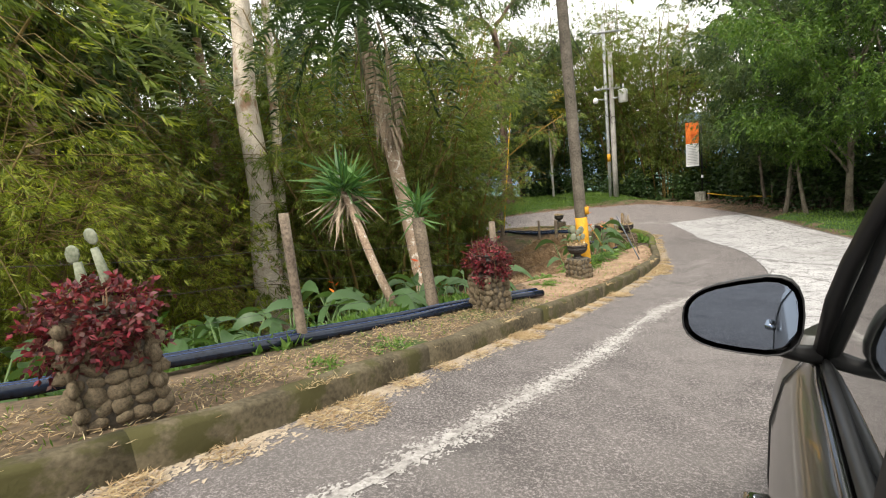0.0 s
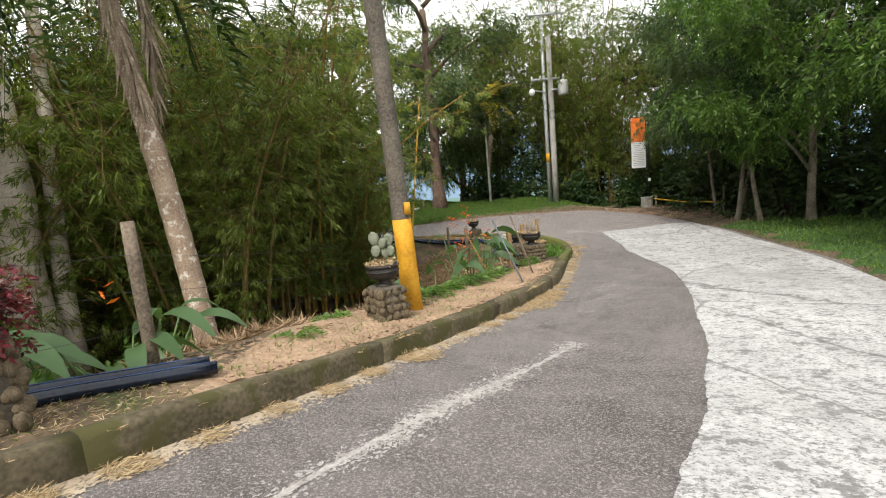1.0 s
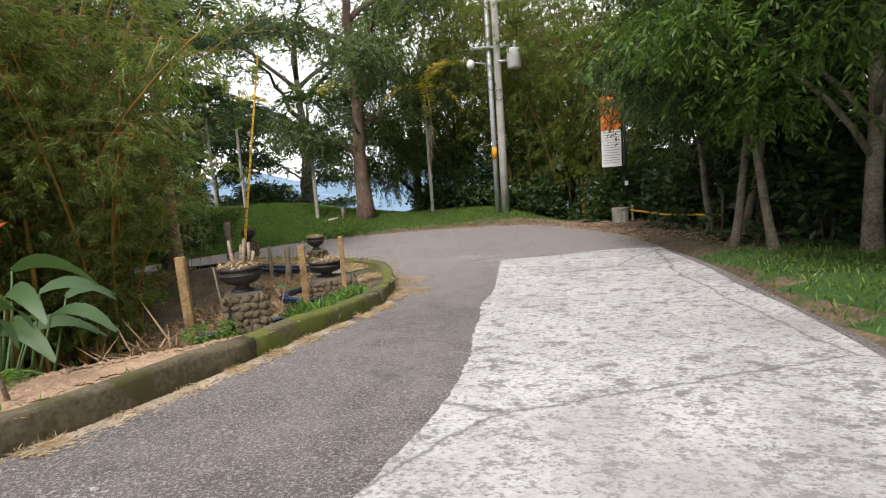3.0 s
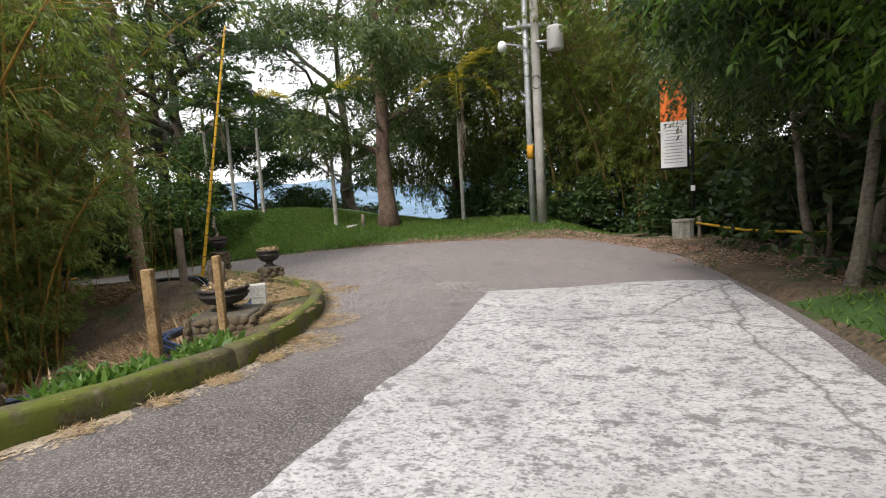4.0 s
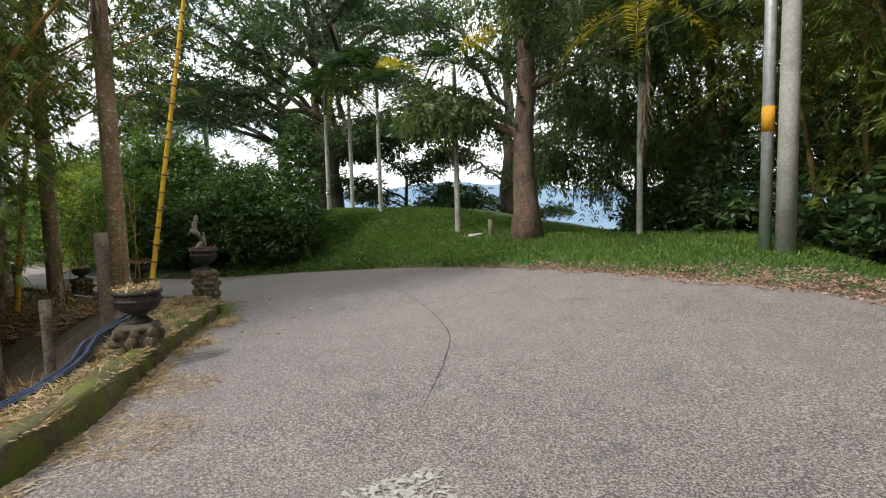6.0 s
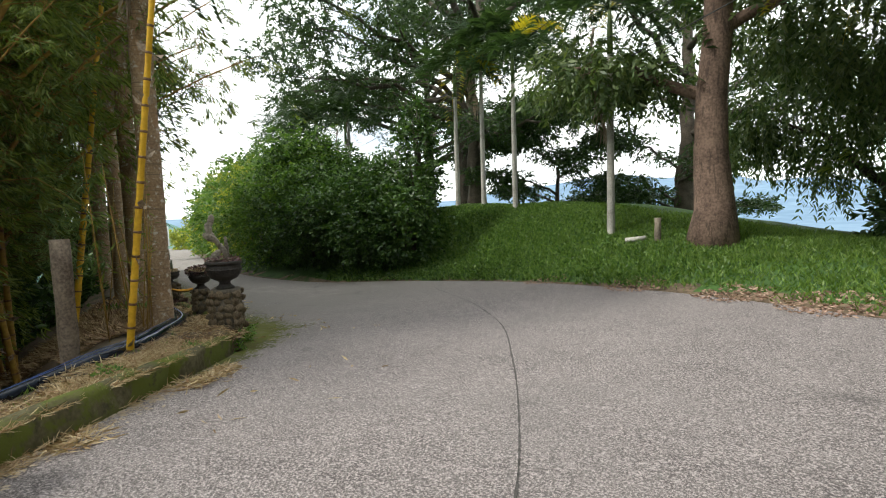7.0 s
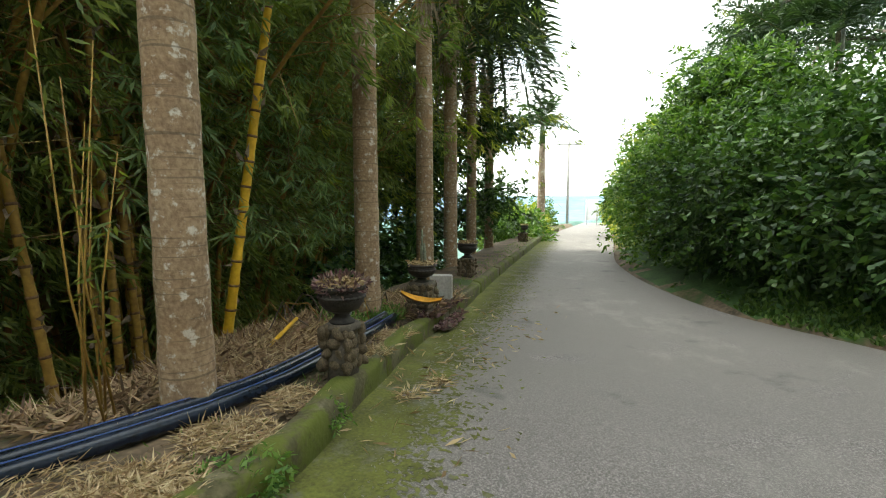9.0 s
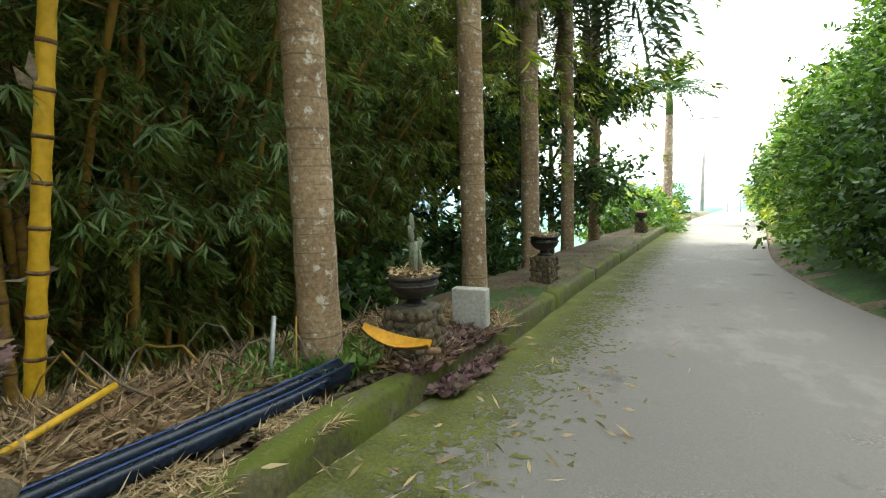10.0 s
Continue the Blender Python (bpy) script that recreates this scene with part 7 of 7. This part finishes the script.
def lumps(name, count, lo, hi, size, material, label, seed, first, last):
    """Loose crumbs of earth and small stones between two distances behind the kerb."""
    rng = np.random.default_rng(seed)
    way = np.gradient(INNER, axis=0)
    way /= np.linalg.norm(way, axis=1, keepdims=True)
    pick = rng.integers(first, last, count)
    off = rng.uniform(lo, hi, count)
    at = INNER[pick] + rng.uniform(-0.13, 0.13, (count, 1)) * way[pick] + np.column_stack([-way[pick, 1], way[pick, 0]]) * off[:, None]
    z = ground_level(at[:, 0], at[:, 1], True)
    r = size * rng.uniform(0.3, 1.0, count) ** 2
    shell = np.array([(1.2, 0, 0), (0, 1, 0), (-1.2, 0, 0), (0, -1, 0), (0, 0, 0.5), (0, 0, -0.6)])
    v = np.column_stack([at, z])[:, None, :] + shell[None] * r[:, None, None] * rng.uniform(0.6, 1.35, (count, 6, 1))
    s = Shape()
    s.v = v.reshape(-1, 3).tolist()
    s.f = [(6 * k + a, 6 * k + b, 6 * k + c) for k in range(count) for a, b, c in ((0, 1, 4), (1, 2, 4), (2, 3, 4), (3, 0, 4), (1, 0, 5), (2, 1, 5), (3, 2, 5), (0, 3, 5))]
    return single(name, s, material, label, "soil", kind="stuff", smooth=False)


near = np.abs(INNER[:, 1] - 8.0).argmin()
far_end = np.abs(INNER[:, 1] - 16.0).argmin()
lumps("earth_clods", 4200, 0.2, 1.35, 0.042, EARTH, "crumbled reddish earth clods on the verge", 24, near, far_end)
lumps("soil_crumbs", 5000, 0.18, 0.7, 0.035, SOIL, "dark crumbs of soil behind the kerb", 25, int(np.hypot(INNER[:, 0] - 5.06, INNER[:, 1] - 22.98).argmin()), int(np.hypot(INNER[:, 0] + 3.5, INNER[:, 1] - 25.75).argmin()))


def strewn(name, x, y, r, z, count, length, width, material, label, seed):
    """Straw and crumbs over a small heap that falls off towards its rim."""
    rng = np.random.default_rng(seed)
    an, q = rng.uniform(0, 6.28, count), np.sqrt(rng.random(count))
    pos = np.column_stack([x + r * q * np.cos(an), y + r * q * np.sin(an), z - 0.13 * q ** 2 + rng.uniform(0, 0.015, count)])
    way = rng.normal(size=(count, 3)) * np.array([1, 1, 0.2])
    return single(name, leaf_shape(pos, way, length, width, rng, 0.05), material, label, "litter", kind="stuff")


strewn("mound_straw", 2.80, 24.66, 0.38, 0.03, 1500, 0.08, 0.008, DRY_STRAW, "dry straw on the soil heap by the urn", 51)
strewn("mound_leaves", 2.80, 24.66, 0.38, 0.025, 900, 0.05, 0.022, BROWN_DEBRIS, "brown leaf crumbs on the soil heap by the urn", 52)


def road_weed(x, y, r, count, seed):
    top = thing("roadside_weed", (x, y, max(gz(x, y), rz(x, y) + 0.12)), "small bright green weed growing on the kerb", "weed", "roadside weeds")
    part("foliage", bush_shape([(0, 0, 0.02, r, r, r * 0.6), (r * 0.7, -0.3 * r, -0.02, r * 0.6, r * 0.6, r * 0.5)], count, 0.045, 0.42, seed, 0.5), LEAF_GROUND, top)


for k, (x, y, r) in enumerate([(2.50, 25.05, 0.15), (2.35, 25.18, 0.10), (2.95, 24.88, 0.10), (1.6, 25.25, 0.12), (1.45, 25.38, 0.08), (0.7, 25.4, 0.08), (3.35, 24.35, 0.10), (4.0, 23.6, 0.08), (6.45, 17.2, 0.13), (6.75, 17.5, 0.12), (6.95, 17.9, 0.10), (5.75, 16.0, 0.10), (6.0, 16.15, 0.08), (-0.4, 5.05, 0.12), (-0.9, 4.5, 0.10), (-1.75, 24.75, 0.2), (-2.0, 24.95, 0.16), (-1.5, 24.6, 0.16), (-2.5, 24.95, 0.14), (-3.0, 25.15, 0.14)]):
    road_weed(x, y, r, 420, 400 + k)

moss_line = [p for p in INNER if p[0] < 4.0 and p[1] > 23.5 and p[0] > -20]
ml = np.array(moss_line)
mw = np.gradient(ml, axis=0)
mw /= np.linalg.norm(mw, axis=1, keepdims=True)
mn = np.column_stack([mw[:, 1], -mw[:, 0]])
width = np.array([0.42 + 0.5 * abs(noise.noise((k * 0.09, 3.0, 0))) + 0.14 * noise.noise((k * 0.5, 8.0, 0)) for k in range(len(ml))])[:, None] * np.minimum(1, np.arange(1, len(ml) + 1) / 20)[:, None]
single("road_moss", strip(ml - mn * 0.02, ml + mn * width * 0.36, 4, 0.007), MOSS, "green moss film along the road edge", "moss", kind="structure")
for k, (start, spread) in enumerate(((3.9, 0.06), (3.5, 0.11), (3.1, 0.16), (2.8, 0.20), (2.5, 0.25), (2.2, 0.30))):
    flecks(resample(np.array([p for p in ml if start - 2.4 < p[0] < start]), 240), spread, 1500, 0.034, "moss_film", MOSS, "green moss specks at the foot of the kerb", 331 + k, True)
flecks(resample(np.array([p for p in ml if p[0] < 2.2]), 900), 0.34, 26000, 0.042, "moss_film", MOSS, "green moss thinning out across the road edge", 31, True)
single("yellow_marker", Shape().box((1.21, 7.66, 0.95), (1.33, 7.76, 1.13), 0.01), YELLOW, "small yellow marker block on the kerb", "marker", smooth=False)

def fallen_sheath(x, y, z, turn, label):
    """A boat-shaped palm sheath: thin, pointed at one end, its sides curled up."""
    top = thing("palm_sheath", (x, y, z), label, "palm sheath")
    top.rotation_euler = Euler((radians(6), radians(10), radians(turn)))
    for name, lift, skin in (("sheet", 0.008, YELLOW), ("underside", 0.0, NODE_BROWN)):
        s = Shape()
        for i in range(13):
            t = i / 12
            w = 0.085 * math.sin(math.pi * (0.08 + 0.80 * t)) ** 0.8
            for j in range(7):
                u = j / 3 - 1
                s.v.append((-0.24 + 0.48 * t, w * u, lift + 0.05 * (2 * t - 1) ** 2 + 0.035 * u * u))
        for i in range(12):
            for j in range(6):
                q = (7 * i + j, 7 * i + j + 1, 7 * i + j + 8, 7 * i + j + 7)
                s.f.append(q if name == "underside" else q[::-1])
        part(name, s, skin, top)
    part("stub", Shape().tube([(0.22, 0, 0.03), (0.31, 0.01, 0.04)], [0.028, 0.02], 8), NODE_BROWN, top)
    return top


fallen_sheath(-2.05, 25.46, -0.20, 92, "curled yellow palm sheath lying on the kerb")
scattered("leaf_pile", [(-2.45, 25.55, 0.26, 1), (-2.85, 25.55, 0.3, 1), (-3.3, 25.6, 0.25, 0.6)], 2400, 0.09, 0.05, PURPLE, "heap of dark fallen leaves", "litter", 12, 0.35, 0.05)
blk2 = tagged(part("concrete_block", Shape().box((-3.52, 25.34, gz(-3.4, 25.4) - 0.1), (-3.40, 25.66, -0.10), 0.01), CONCRETE, None, smooth=False), "pale concrete block beside an urn", "block")
rod("cut_bamboo", (-0.42, 24.42, gz(-0.42, 24.42) + 0.06), (-0.95, 24.45, gz(-0.95, 24.45) + 0.22), 0.02, 0.018, CULM_YELLOW, "cut yellow bamboo pole lying on dry litter", "bamboo")
rod("cut_bamboo", (-0.6, 24.5, gz(-0.6, 24.5) + 0.06), (-1.5, 24.35, gz(-1.5, 24.35) + 0.1), 0.03, 0.026, NODE_BROWN, "brown cut branch lying on dry litter", "branch")
rod("stake", (-1.75, 24.7, gz(-1.75, 24.7) - 0.1), (-1.82, 24.72, gz(-1.75, 24.7) + 0.42), 0.018, 0.016, METAL_GREY, "short grey pipe stub beside a palm", "stake")
for k in range(14):
    py = random.Random(400 + k)
    x, y = -0.9 - 0.16 * k + py.uniform(-0.2, 0.2), 24.55 + py.uniform(-0.35, 0.4)
    z, an, ln = gz(x, y), py.uniform(0, 6.28), py.uniform(0.4, 0.9)
    line = [(x + math.cos(an) * ln * t, y + math.sin(an) * ln * 0.5 * t, z + 0.02 + py.uniform(0.15, 0.4) * math.sin(math.pi * (0.1 + 0.85 * t))) for t in (0, 0.25, 0.5, 0.75, 1.0)]
    single("dry_stalk", Shape().tube(line, [0.008, 0.008, 0.007, 0.006, 0.004], 6), POST_OLD if k % 3 else CULM_GOLD, "thin dry arching stalk in the litter", "stalk", "dry stalks")
round_post(3.66, 33.5, 0.52, 0.07, BARK_MID, "short weathered tree stump on the lawn", 9, name="tree_stump", group="")
rod("log", (3.0, 33.35, gz(3.0, 33.35) + 0.03), (3.4, 33.5, gz(3.4, 33.5) + 0.07), 0.06, 0.05, BARK_GREY, "small pale log on the grass", "log")

# ---- far end of the road ----
fp = thing("utility_pole", (-43.0, 31.2, gz(-43.0, 31.2)), "distant grey utility pole with crossarm", "utility pole")
part("shaft", Shape().tube([(0, 0, -0.5), (0, 0, 7.6)], [0.14, 0.1], 10), POLE_GREY, fp)
part("crossarm", Shape().box((-0.05, -1.1, 7.0), (0.05, 1.1, 7.12), 0.01), POLE_GREY, fp)
fs = thing("roadside_sign", (-44.5, 33.6, gz(-44.5, 33.6)), "white rectangular sign beside the far road", "sign")
part("panel", Shape().box((-0.03, -0.6, 0.7), (0.03, 0.6, 2.6), 0.01), WHITE, fs, smooth=False)
for y in (-0.45, 0.45):
    part("post", Shape().tube([(0.05, y, -0.4), (0.05, y, 2.6)], 0.04, 7), METAL_GREY, fs)

# ---- the car ----
PAINT = surface("dark_grey_car_paint", (0.050, 0.048, 0.044), (0.062, 0.060, 0.054), 1.5, 0.28, 0.0, 20.0, metal=0.4)
PAINT.node_tree.nodes["Principled BSDF"].inputs["Coat Weight"].default_value = 0.6
BLACK_TRIM = plain("black_plastic_trim", (0.012, 0.012, 0.013), 0.45)
RUBBER = plain("tyre_rubber", (0.015, 0.015, 0.015), 0.85)
DARK_CHROME = plain("dark_chrome", (0.16, 0.16, 0.17), 0.2, 1.0)
CHROME = plain("chrome", (0.75, 0.76, 0.78), 0.12, 1.0)
# Reflecting metal, its colour darkened and blued to stand for reflected sky and trees.
MIRROR = plain("mirror_glass", (0.24, 0.29, 0.37), 0.02, 1.0)
TINT = plain("tinted_window_glass", (0.010, 0.012, 0.012), 0.03, 0.0, 1.0)
LAMP_RED = plain("red_lamp_lens", (0.10, 0.008, 0.008), 0.2)
LAMP_CLEAR = plain("clear_lamp_lens", (0.6, 0.62, 0.65), 0.1)
ALLOY = plain("alloy_rim", (0.45, 0.46, 0.47), 0.3, 0.9)
CABIN = plain("dark_cabin_lining", (0.010, 0.010, 0.011), 0.8)

car = thing("car", (0.157, 0.512, 2.008), "dark grey compact crossover car standing on the road", "car")
car.rotation_euler = Euler((radians(0.2), radians(8.8), radians(56.0)))
MID = -0.85


def side_profile(x):
    """Half width at sill, widest, shoulder and belt, with the heights, at a station along the car (nose at 2.75, tail at -1.5)."""
    nose, tail = max(0.0, (x - 1.75) / 1.0), max(0.0, (-0.75 - x) / 0.75)
    pull = 0.20 * nose ** 2.2 + 0.13 * tail ** 2.5
    deck = 1.0 - 0.15 * max(0, (x - 1.35) / 1.4) ** 1.3 - 0.10 * nose ** 3 + 0.03 * tail
    return [(0.78 - pull, 0.24), (0.845 - pull, 0.40), (0.865 - pull, 0.62), (0.862 - pull, 0.78), (0.832 - pull, 0.90), (0.768 - pull * 0.9, deck)]


def loft(sections):
    s = Shape()
    n = len(sections[0])
    for sec in sections:
        s.v += sec
    for k in range(len(sections) - 1):
        for j in range(n - 1):
            s.f.append((k * n + j, k * n + j + 1, (k + 1) * n + j + 1, (k + 1) * n + j))
    return s


def build_car():
    xs = np.linspace(-1.5, 2.75, 46)
    secs = []
    for x in xs:
        p = side_profile(x)
        z0 = [(x, MID + w, z) for w, z in p]
        # wheel arches
        for i, (px, py, pz) in enumerate(z0):
            for ax in (1.92, -0.72):
                d = math.hypot(px - ax, pz - 0.32)
                if d < 0.37 and i < 3:
                    z0[i] = (px, py - (0.0 if i else 0.06), max(pz, 0.32 + math.sqrt(max(0, 0.37 ** 2 - (px - ax) ** 2))))
        crown = [(x, MID + p[-1][0] * q, p[-1][1] + 0.05 * (1 - q * q)) for q in (0.75, 0.4, 0.0)]
        left = z0 + crown
        right = [(a, 2 * MID - b, c) for a, b, c in reversed(left[:-1])]
        secs.append(left + right)
    body = loft(secs)
    n = len(secs[0])
    body.f.append(tuple(range(n)))
    body.f.append(tuple(reversed([(len(secs) - 1) * n + j for j in range(n)])))
    part("body", body, PAINT, car)

    def cabin(x, tall):
        """Half width of the glasshouse at a height above the belt."""
        return 0.755 - 0.115 * tall / 0.54

    roof_z = 1.50
    roof = []
    for x, z, w in ((0.78, 1.452, 0.60), (0.62, 1.485, 0.63), (0.2, 1.515, 0.645), (-0.4, 1.52, 0.645), (-0.9, 1.50, 0.63), (-1.2, 1.465, 0.60), (-1.32, 1.44, 0.56)):
        roof.append([(x, MID + w + 0.03, z - 0.055), (x, MID + w + 0.015, z - 0.015), (x, MID + w * 0.85, z + 0.018), (x, MID, z + 0.04), (x, MID - w * 0.85, z + 0.018), (x, MID - w - 0.015, z - 0.015), (x, MID - w - 0.03, z - 0.055)])
    part("roof", loft(roof), PAINT, car)
    part("headliner", loft([[(x, y, z - 0.03) for x, y, z in r] for r in roof]), CABIN, car)
    for sg in (1, -1):
        y = lambda w: MID + sg * w
        part("pillar", Shape().tube([(1.40, y(0.765), 0.99), (1.29, y(0.745), 1.16), (1.19, y(0.728), 1.25), (1.03, y(0.702), 1.36), (0.88, y(0.687), 1.425), (0.6, y(0.675), 1.475)], [0.021, 0.020, 0.019, 0.018, 0.018, 0.018], 8), BLACK_TRIM, car, "black windscreen pillar")
        part("roof_rail", Shape().tube([(0.6, y(0.668), 1.482), (-0.2, y(0.675), 1.49), (-0.9, y(0.655), 1.47), (-1.2, y(0.63), 1.44)], 0.025, 7), BLACK_TRIM, car)
        part("pillar", Shape().tube([(0.52, y(0.75), 0.97), (0.48, y(0.715), 1.25), (0.44, y(0.67), 1.47)], [0.04, 0.036, 0.034], 8), BLACK_TRIM, car, "black centre pillar")
        part("pillar", Shape().tube([(-0.62, y(0.75), 0.98), (-0.78, y(0.71), 1.22), (-0.95, y(0.655), 1.45)], [0.06, 0.06, 0.07], 8), PAINT, car, "painted rear pillar")
        part("pillar", Shape().tube([(-1.42, y(0.70), 0.97), (-1.38, y(0.66), 1.2), (-1.28, y(0.60), 1.43)], [0.07, 0.06, 0.05], 8), PAINT, car, "painted tail pillar")
        pane = loft([[(1.36, y(0.757), 0.995), (1.33, y(0.752), 1.06)], [(1.10, y(0.755), 0.998), (1.06, y(0.70), 1.33)], [(0.88, y(0.754), 1.0), (0.84, y(0.684), 1.43)], [(0.54, y(0.752), 1.0), (0.47, y(0.674), 1.475)]])
        part("front_window", pane, TINT, car, "closed tinted side window")
        if sg < 0:
            pane = loft([[(0.56, y(0.75), 1.0), (0.5, y(0.67), 1.475)], [(-0.6, y(0.745), 1.0), (-0.92, y(0.655), 1.455)]])
            part("rear_window", pane, TINT, car, "closed tinted side window")
        part("quarter_window", loft([[(-0.68, y(0.745), 0.98), (-0.98, y(0.65), 1.44)], [(-1.38, y(0.70), 1.0), (-1.26, y(0.61), 1.42)]]), TINT, car)
        strip_pts = [(1.46, y(0.762), 0.985), (1.2, y(0.772), 0.997), (0.6, y(0.774), 1.0), (0.0, y(0.773), 1.0), (-0.6, y(0.768), 1.005)]
        part("belt_moulding", Shape().tube([(a, b + sg * 0.004, c) for a, b, c in strip_pts], 0.009, 7), DARK_CHROME, car, "dark glossy window-line moulding")
        part("window_seal", Shape().tube([(a, b - sg * 0.014, c + 0.014) for a, b, c in strip_pts], 0.012, 7), BLACK_TRIM, car)
        for x0, x1, name in ((0.66, 0.50, "seam"), (1.56, 1.48, "seam"), (-0.56, -0.62, "seam")):
            prof = side_profile(x0)
            part("door_seam", Shape().tube([(x0, y(w + 0.001), z) for w, z in prof[1:]], 0.005, 5), BLACK_TRIM, car)
        for x in (0.92, -0.30):
            handle = part("door_handle", Shape().tube([(x - 0.1, y(0.862), 0.815), (x - 0.08, y(0.888), 0.818), (x + 0.06, y(0.89), 0.818), (x + 0.08, y(0.862), 0.815)], [0.012, 0.015, 0.015, 0.012], 8), CHROME, car, "chrome pull handle")
        for ax in (1.92, -0.72):
            wheel = new("wheel")
            wheel.parent = car
            wheel.location = (ax, y(0.74), 0.32)
            part("tyre", Shape().lathe([(0.20, -0.10), (0.29, -0.105), (0.32, -0.07), (0.32, 0.07), (0.29, 0.105), (0.20, 0.10)], 28).moved(Matrix.Rotation(math.pi / 2, 4, "X")), RUBBER, wheel)
            rim = Shape().lathe([(0.20, -0.08), (0.205, 0.09 * 1), (0.17, 0.07), (0.05, 0.05), (0.03, 0.06)], 20).moved(Matrix.Rotation(-sg * math.pi / 2, 4, "X"))
            part("rim", rim, ALLOY, wheel)
        part("sill", Shape().box((-0.3, min(y(0.70), y(0.79)), 0.2), (1.5, max(y(0.70), y(0.79)), 0.3), 0.01), BLACK_TRIM, car)
        # mirror: a hollow shell open to the rear, its glass set back
        mir = part("side_mirror", Shape().tube([(1.38, y(0.765), 1.015), (1.37, y(0.82), 1.02), (1.36, y(0.88), 1.04)], [0.024, 0.02, 0.024], 8), BLACK_TRIM, car, "black door mirror on a short arm")
        cy, cz, ww, hh = y(0.925), 1.108, 0.127, 0.088
        ring = []
        for depth, k in ((-0.065, 0.97), (-0.07, 1.0), (0.0, 1.0), (0.05, 0.86), (0.085, 0.5), (0.095, 0.02)):
            sec = []
            for j in range(25):
                an = 2 * math.pi * j / 24
                c, q = math.cos(an), math.sin(an)
                px = math.copysign(abs(c) ** 0.62, c) * ww * k
                pz = math.copysign(abs(q) ** 0.75, q) * hh * k * (1 - 0.22 * px / ww * sg)
                sec.append((1.36 + depth, cy + px, cz + pz + 0.012 * px / ww * sg * -1))
            ring.append(sec)
        part("housing", loft(ring), BLACK_TRIM, mir, "gloss black mirror shell")
        glass = Shape()
        glass.v = [(1.305, cy + (py - cy) * 0.9, cz + (pz - cz) * 0.86) for _, py, pz in ring[1][:24]]
        glass.f = [tuple(range(24))]
        gl = part("mirror_glass", glass, MIRROR, mir, "mirror glass coloured dark blue for the reflected sky", smooth=False)
        tail = Shape().box((-1.52, min(y(0.52), y(0.74)), 0.72), (-1.38, max(y(0.52), y(0.74)), 0.98), 0.02)
        part("tail_lamp", tail, LAMP_RED, car)
        part("headlamp", Shape().box((2.45, min(y(0.38), y(0.66)), 0.66), (2.72, max(y(0.38), y(0.66)), 0.78), 0.03), LAMP_CLEAR, car)
    part("windscreen", loft([[(1.46, MID + w, 1.015 + 0.03 * (1 - (w / 0.7) ** 2)), (0.80, MID + w * 0.9, 1.45 + 0.03 * (1 - (w / 0.7) ** 2))] for w in (-0.70, -0.35, 0, 0.35, 0.70)]), TINT, car)
    part("rear_screen", loft([[(-1.47, MID + w, 1.0), (-1.33, MID + w * 0.86, 1.43)] for w in (-0.66, -0.3, 0, 0.3, 0.66)]), TINT, car)
    part("rear_bumper", Shape().box((-1.56, MID - 0.74, 0.30), (-1.40, MID + 0.74, 0.58), 0.04), BLACK_TRIM, car)
    part("front_bumper", Shape().box((2.60, MID - 0.66, 0.28), (2.80, MID + 0.66, 0.52), 0.05), BLACK_TRIM, car)
    part("number_plate", Shape().box((-1.575, MID - 0.26, 0.62), (-1.50, MID + 0.26, 0.73), 0.0), WHITE, car, smooth=False)
    for x in (0.05, -0.9):
        part("seat", Shape().box((x - 0.1, MID - 0.6, 0.5), (x + 0.12, MID + 0.6, 1.18), 0.05), CABIN, car)
    part("door_frame", Shape().tube([(0.54, MID + 0.715, 1.3), (0.50, MID + 0.67, 1.465), (-0.3, MID + 0.675, 1.475), (-0.9, MID + 0.655, 1.45), (-0.66, MID + 0.745, 0.98)], 0.02, 7), BLACK_TRIM, car)


build_car()
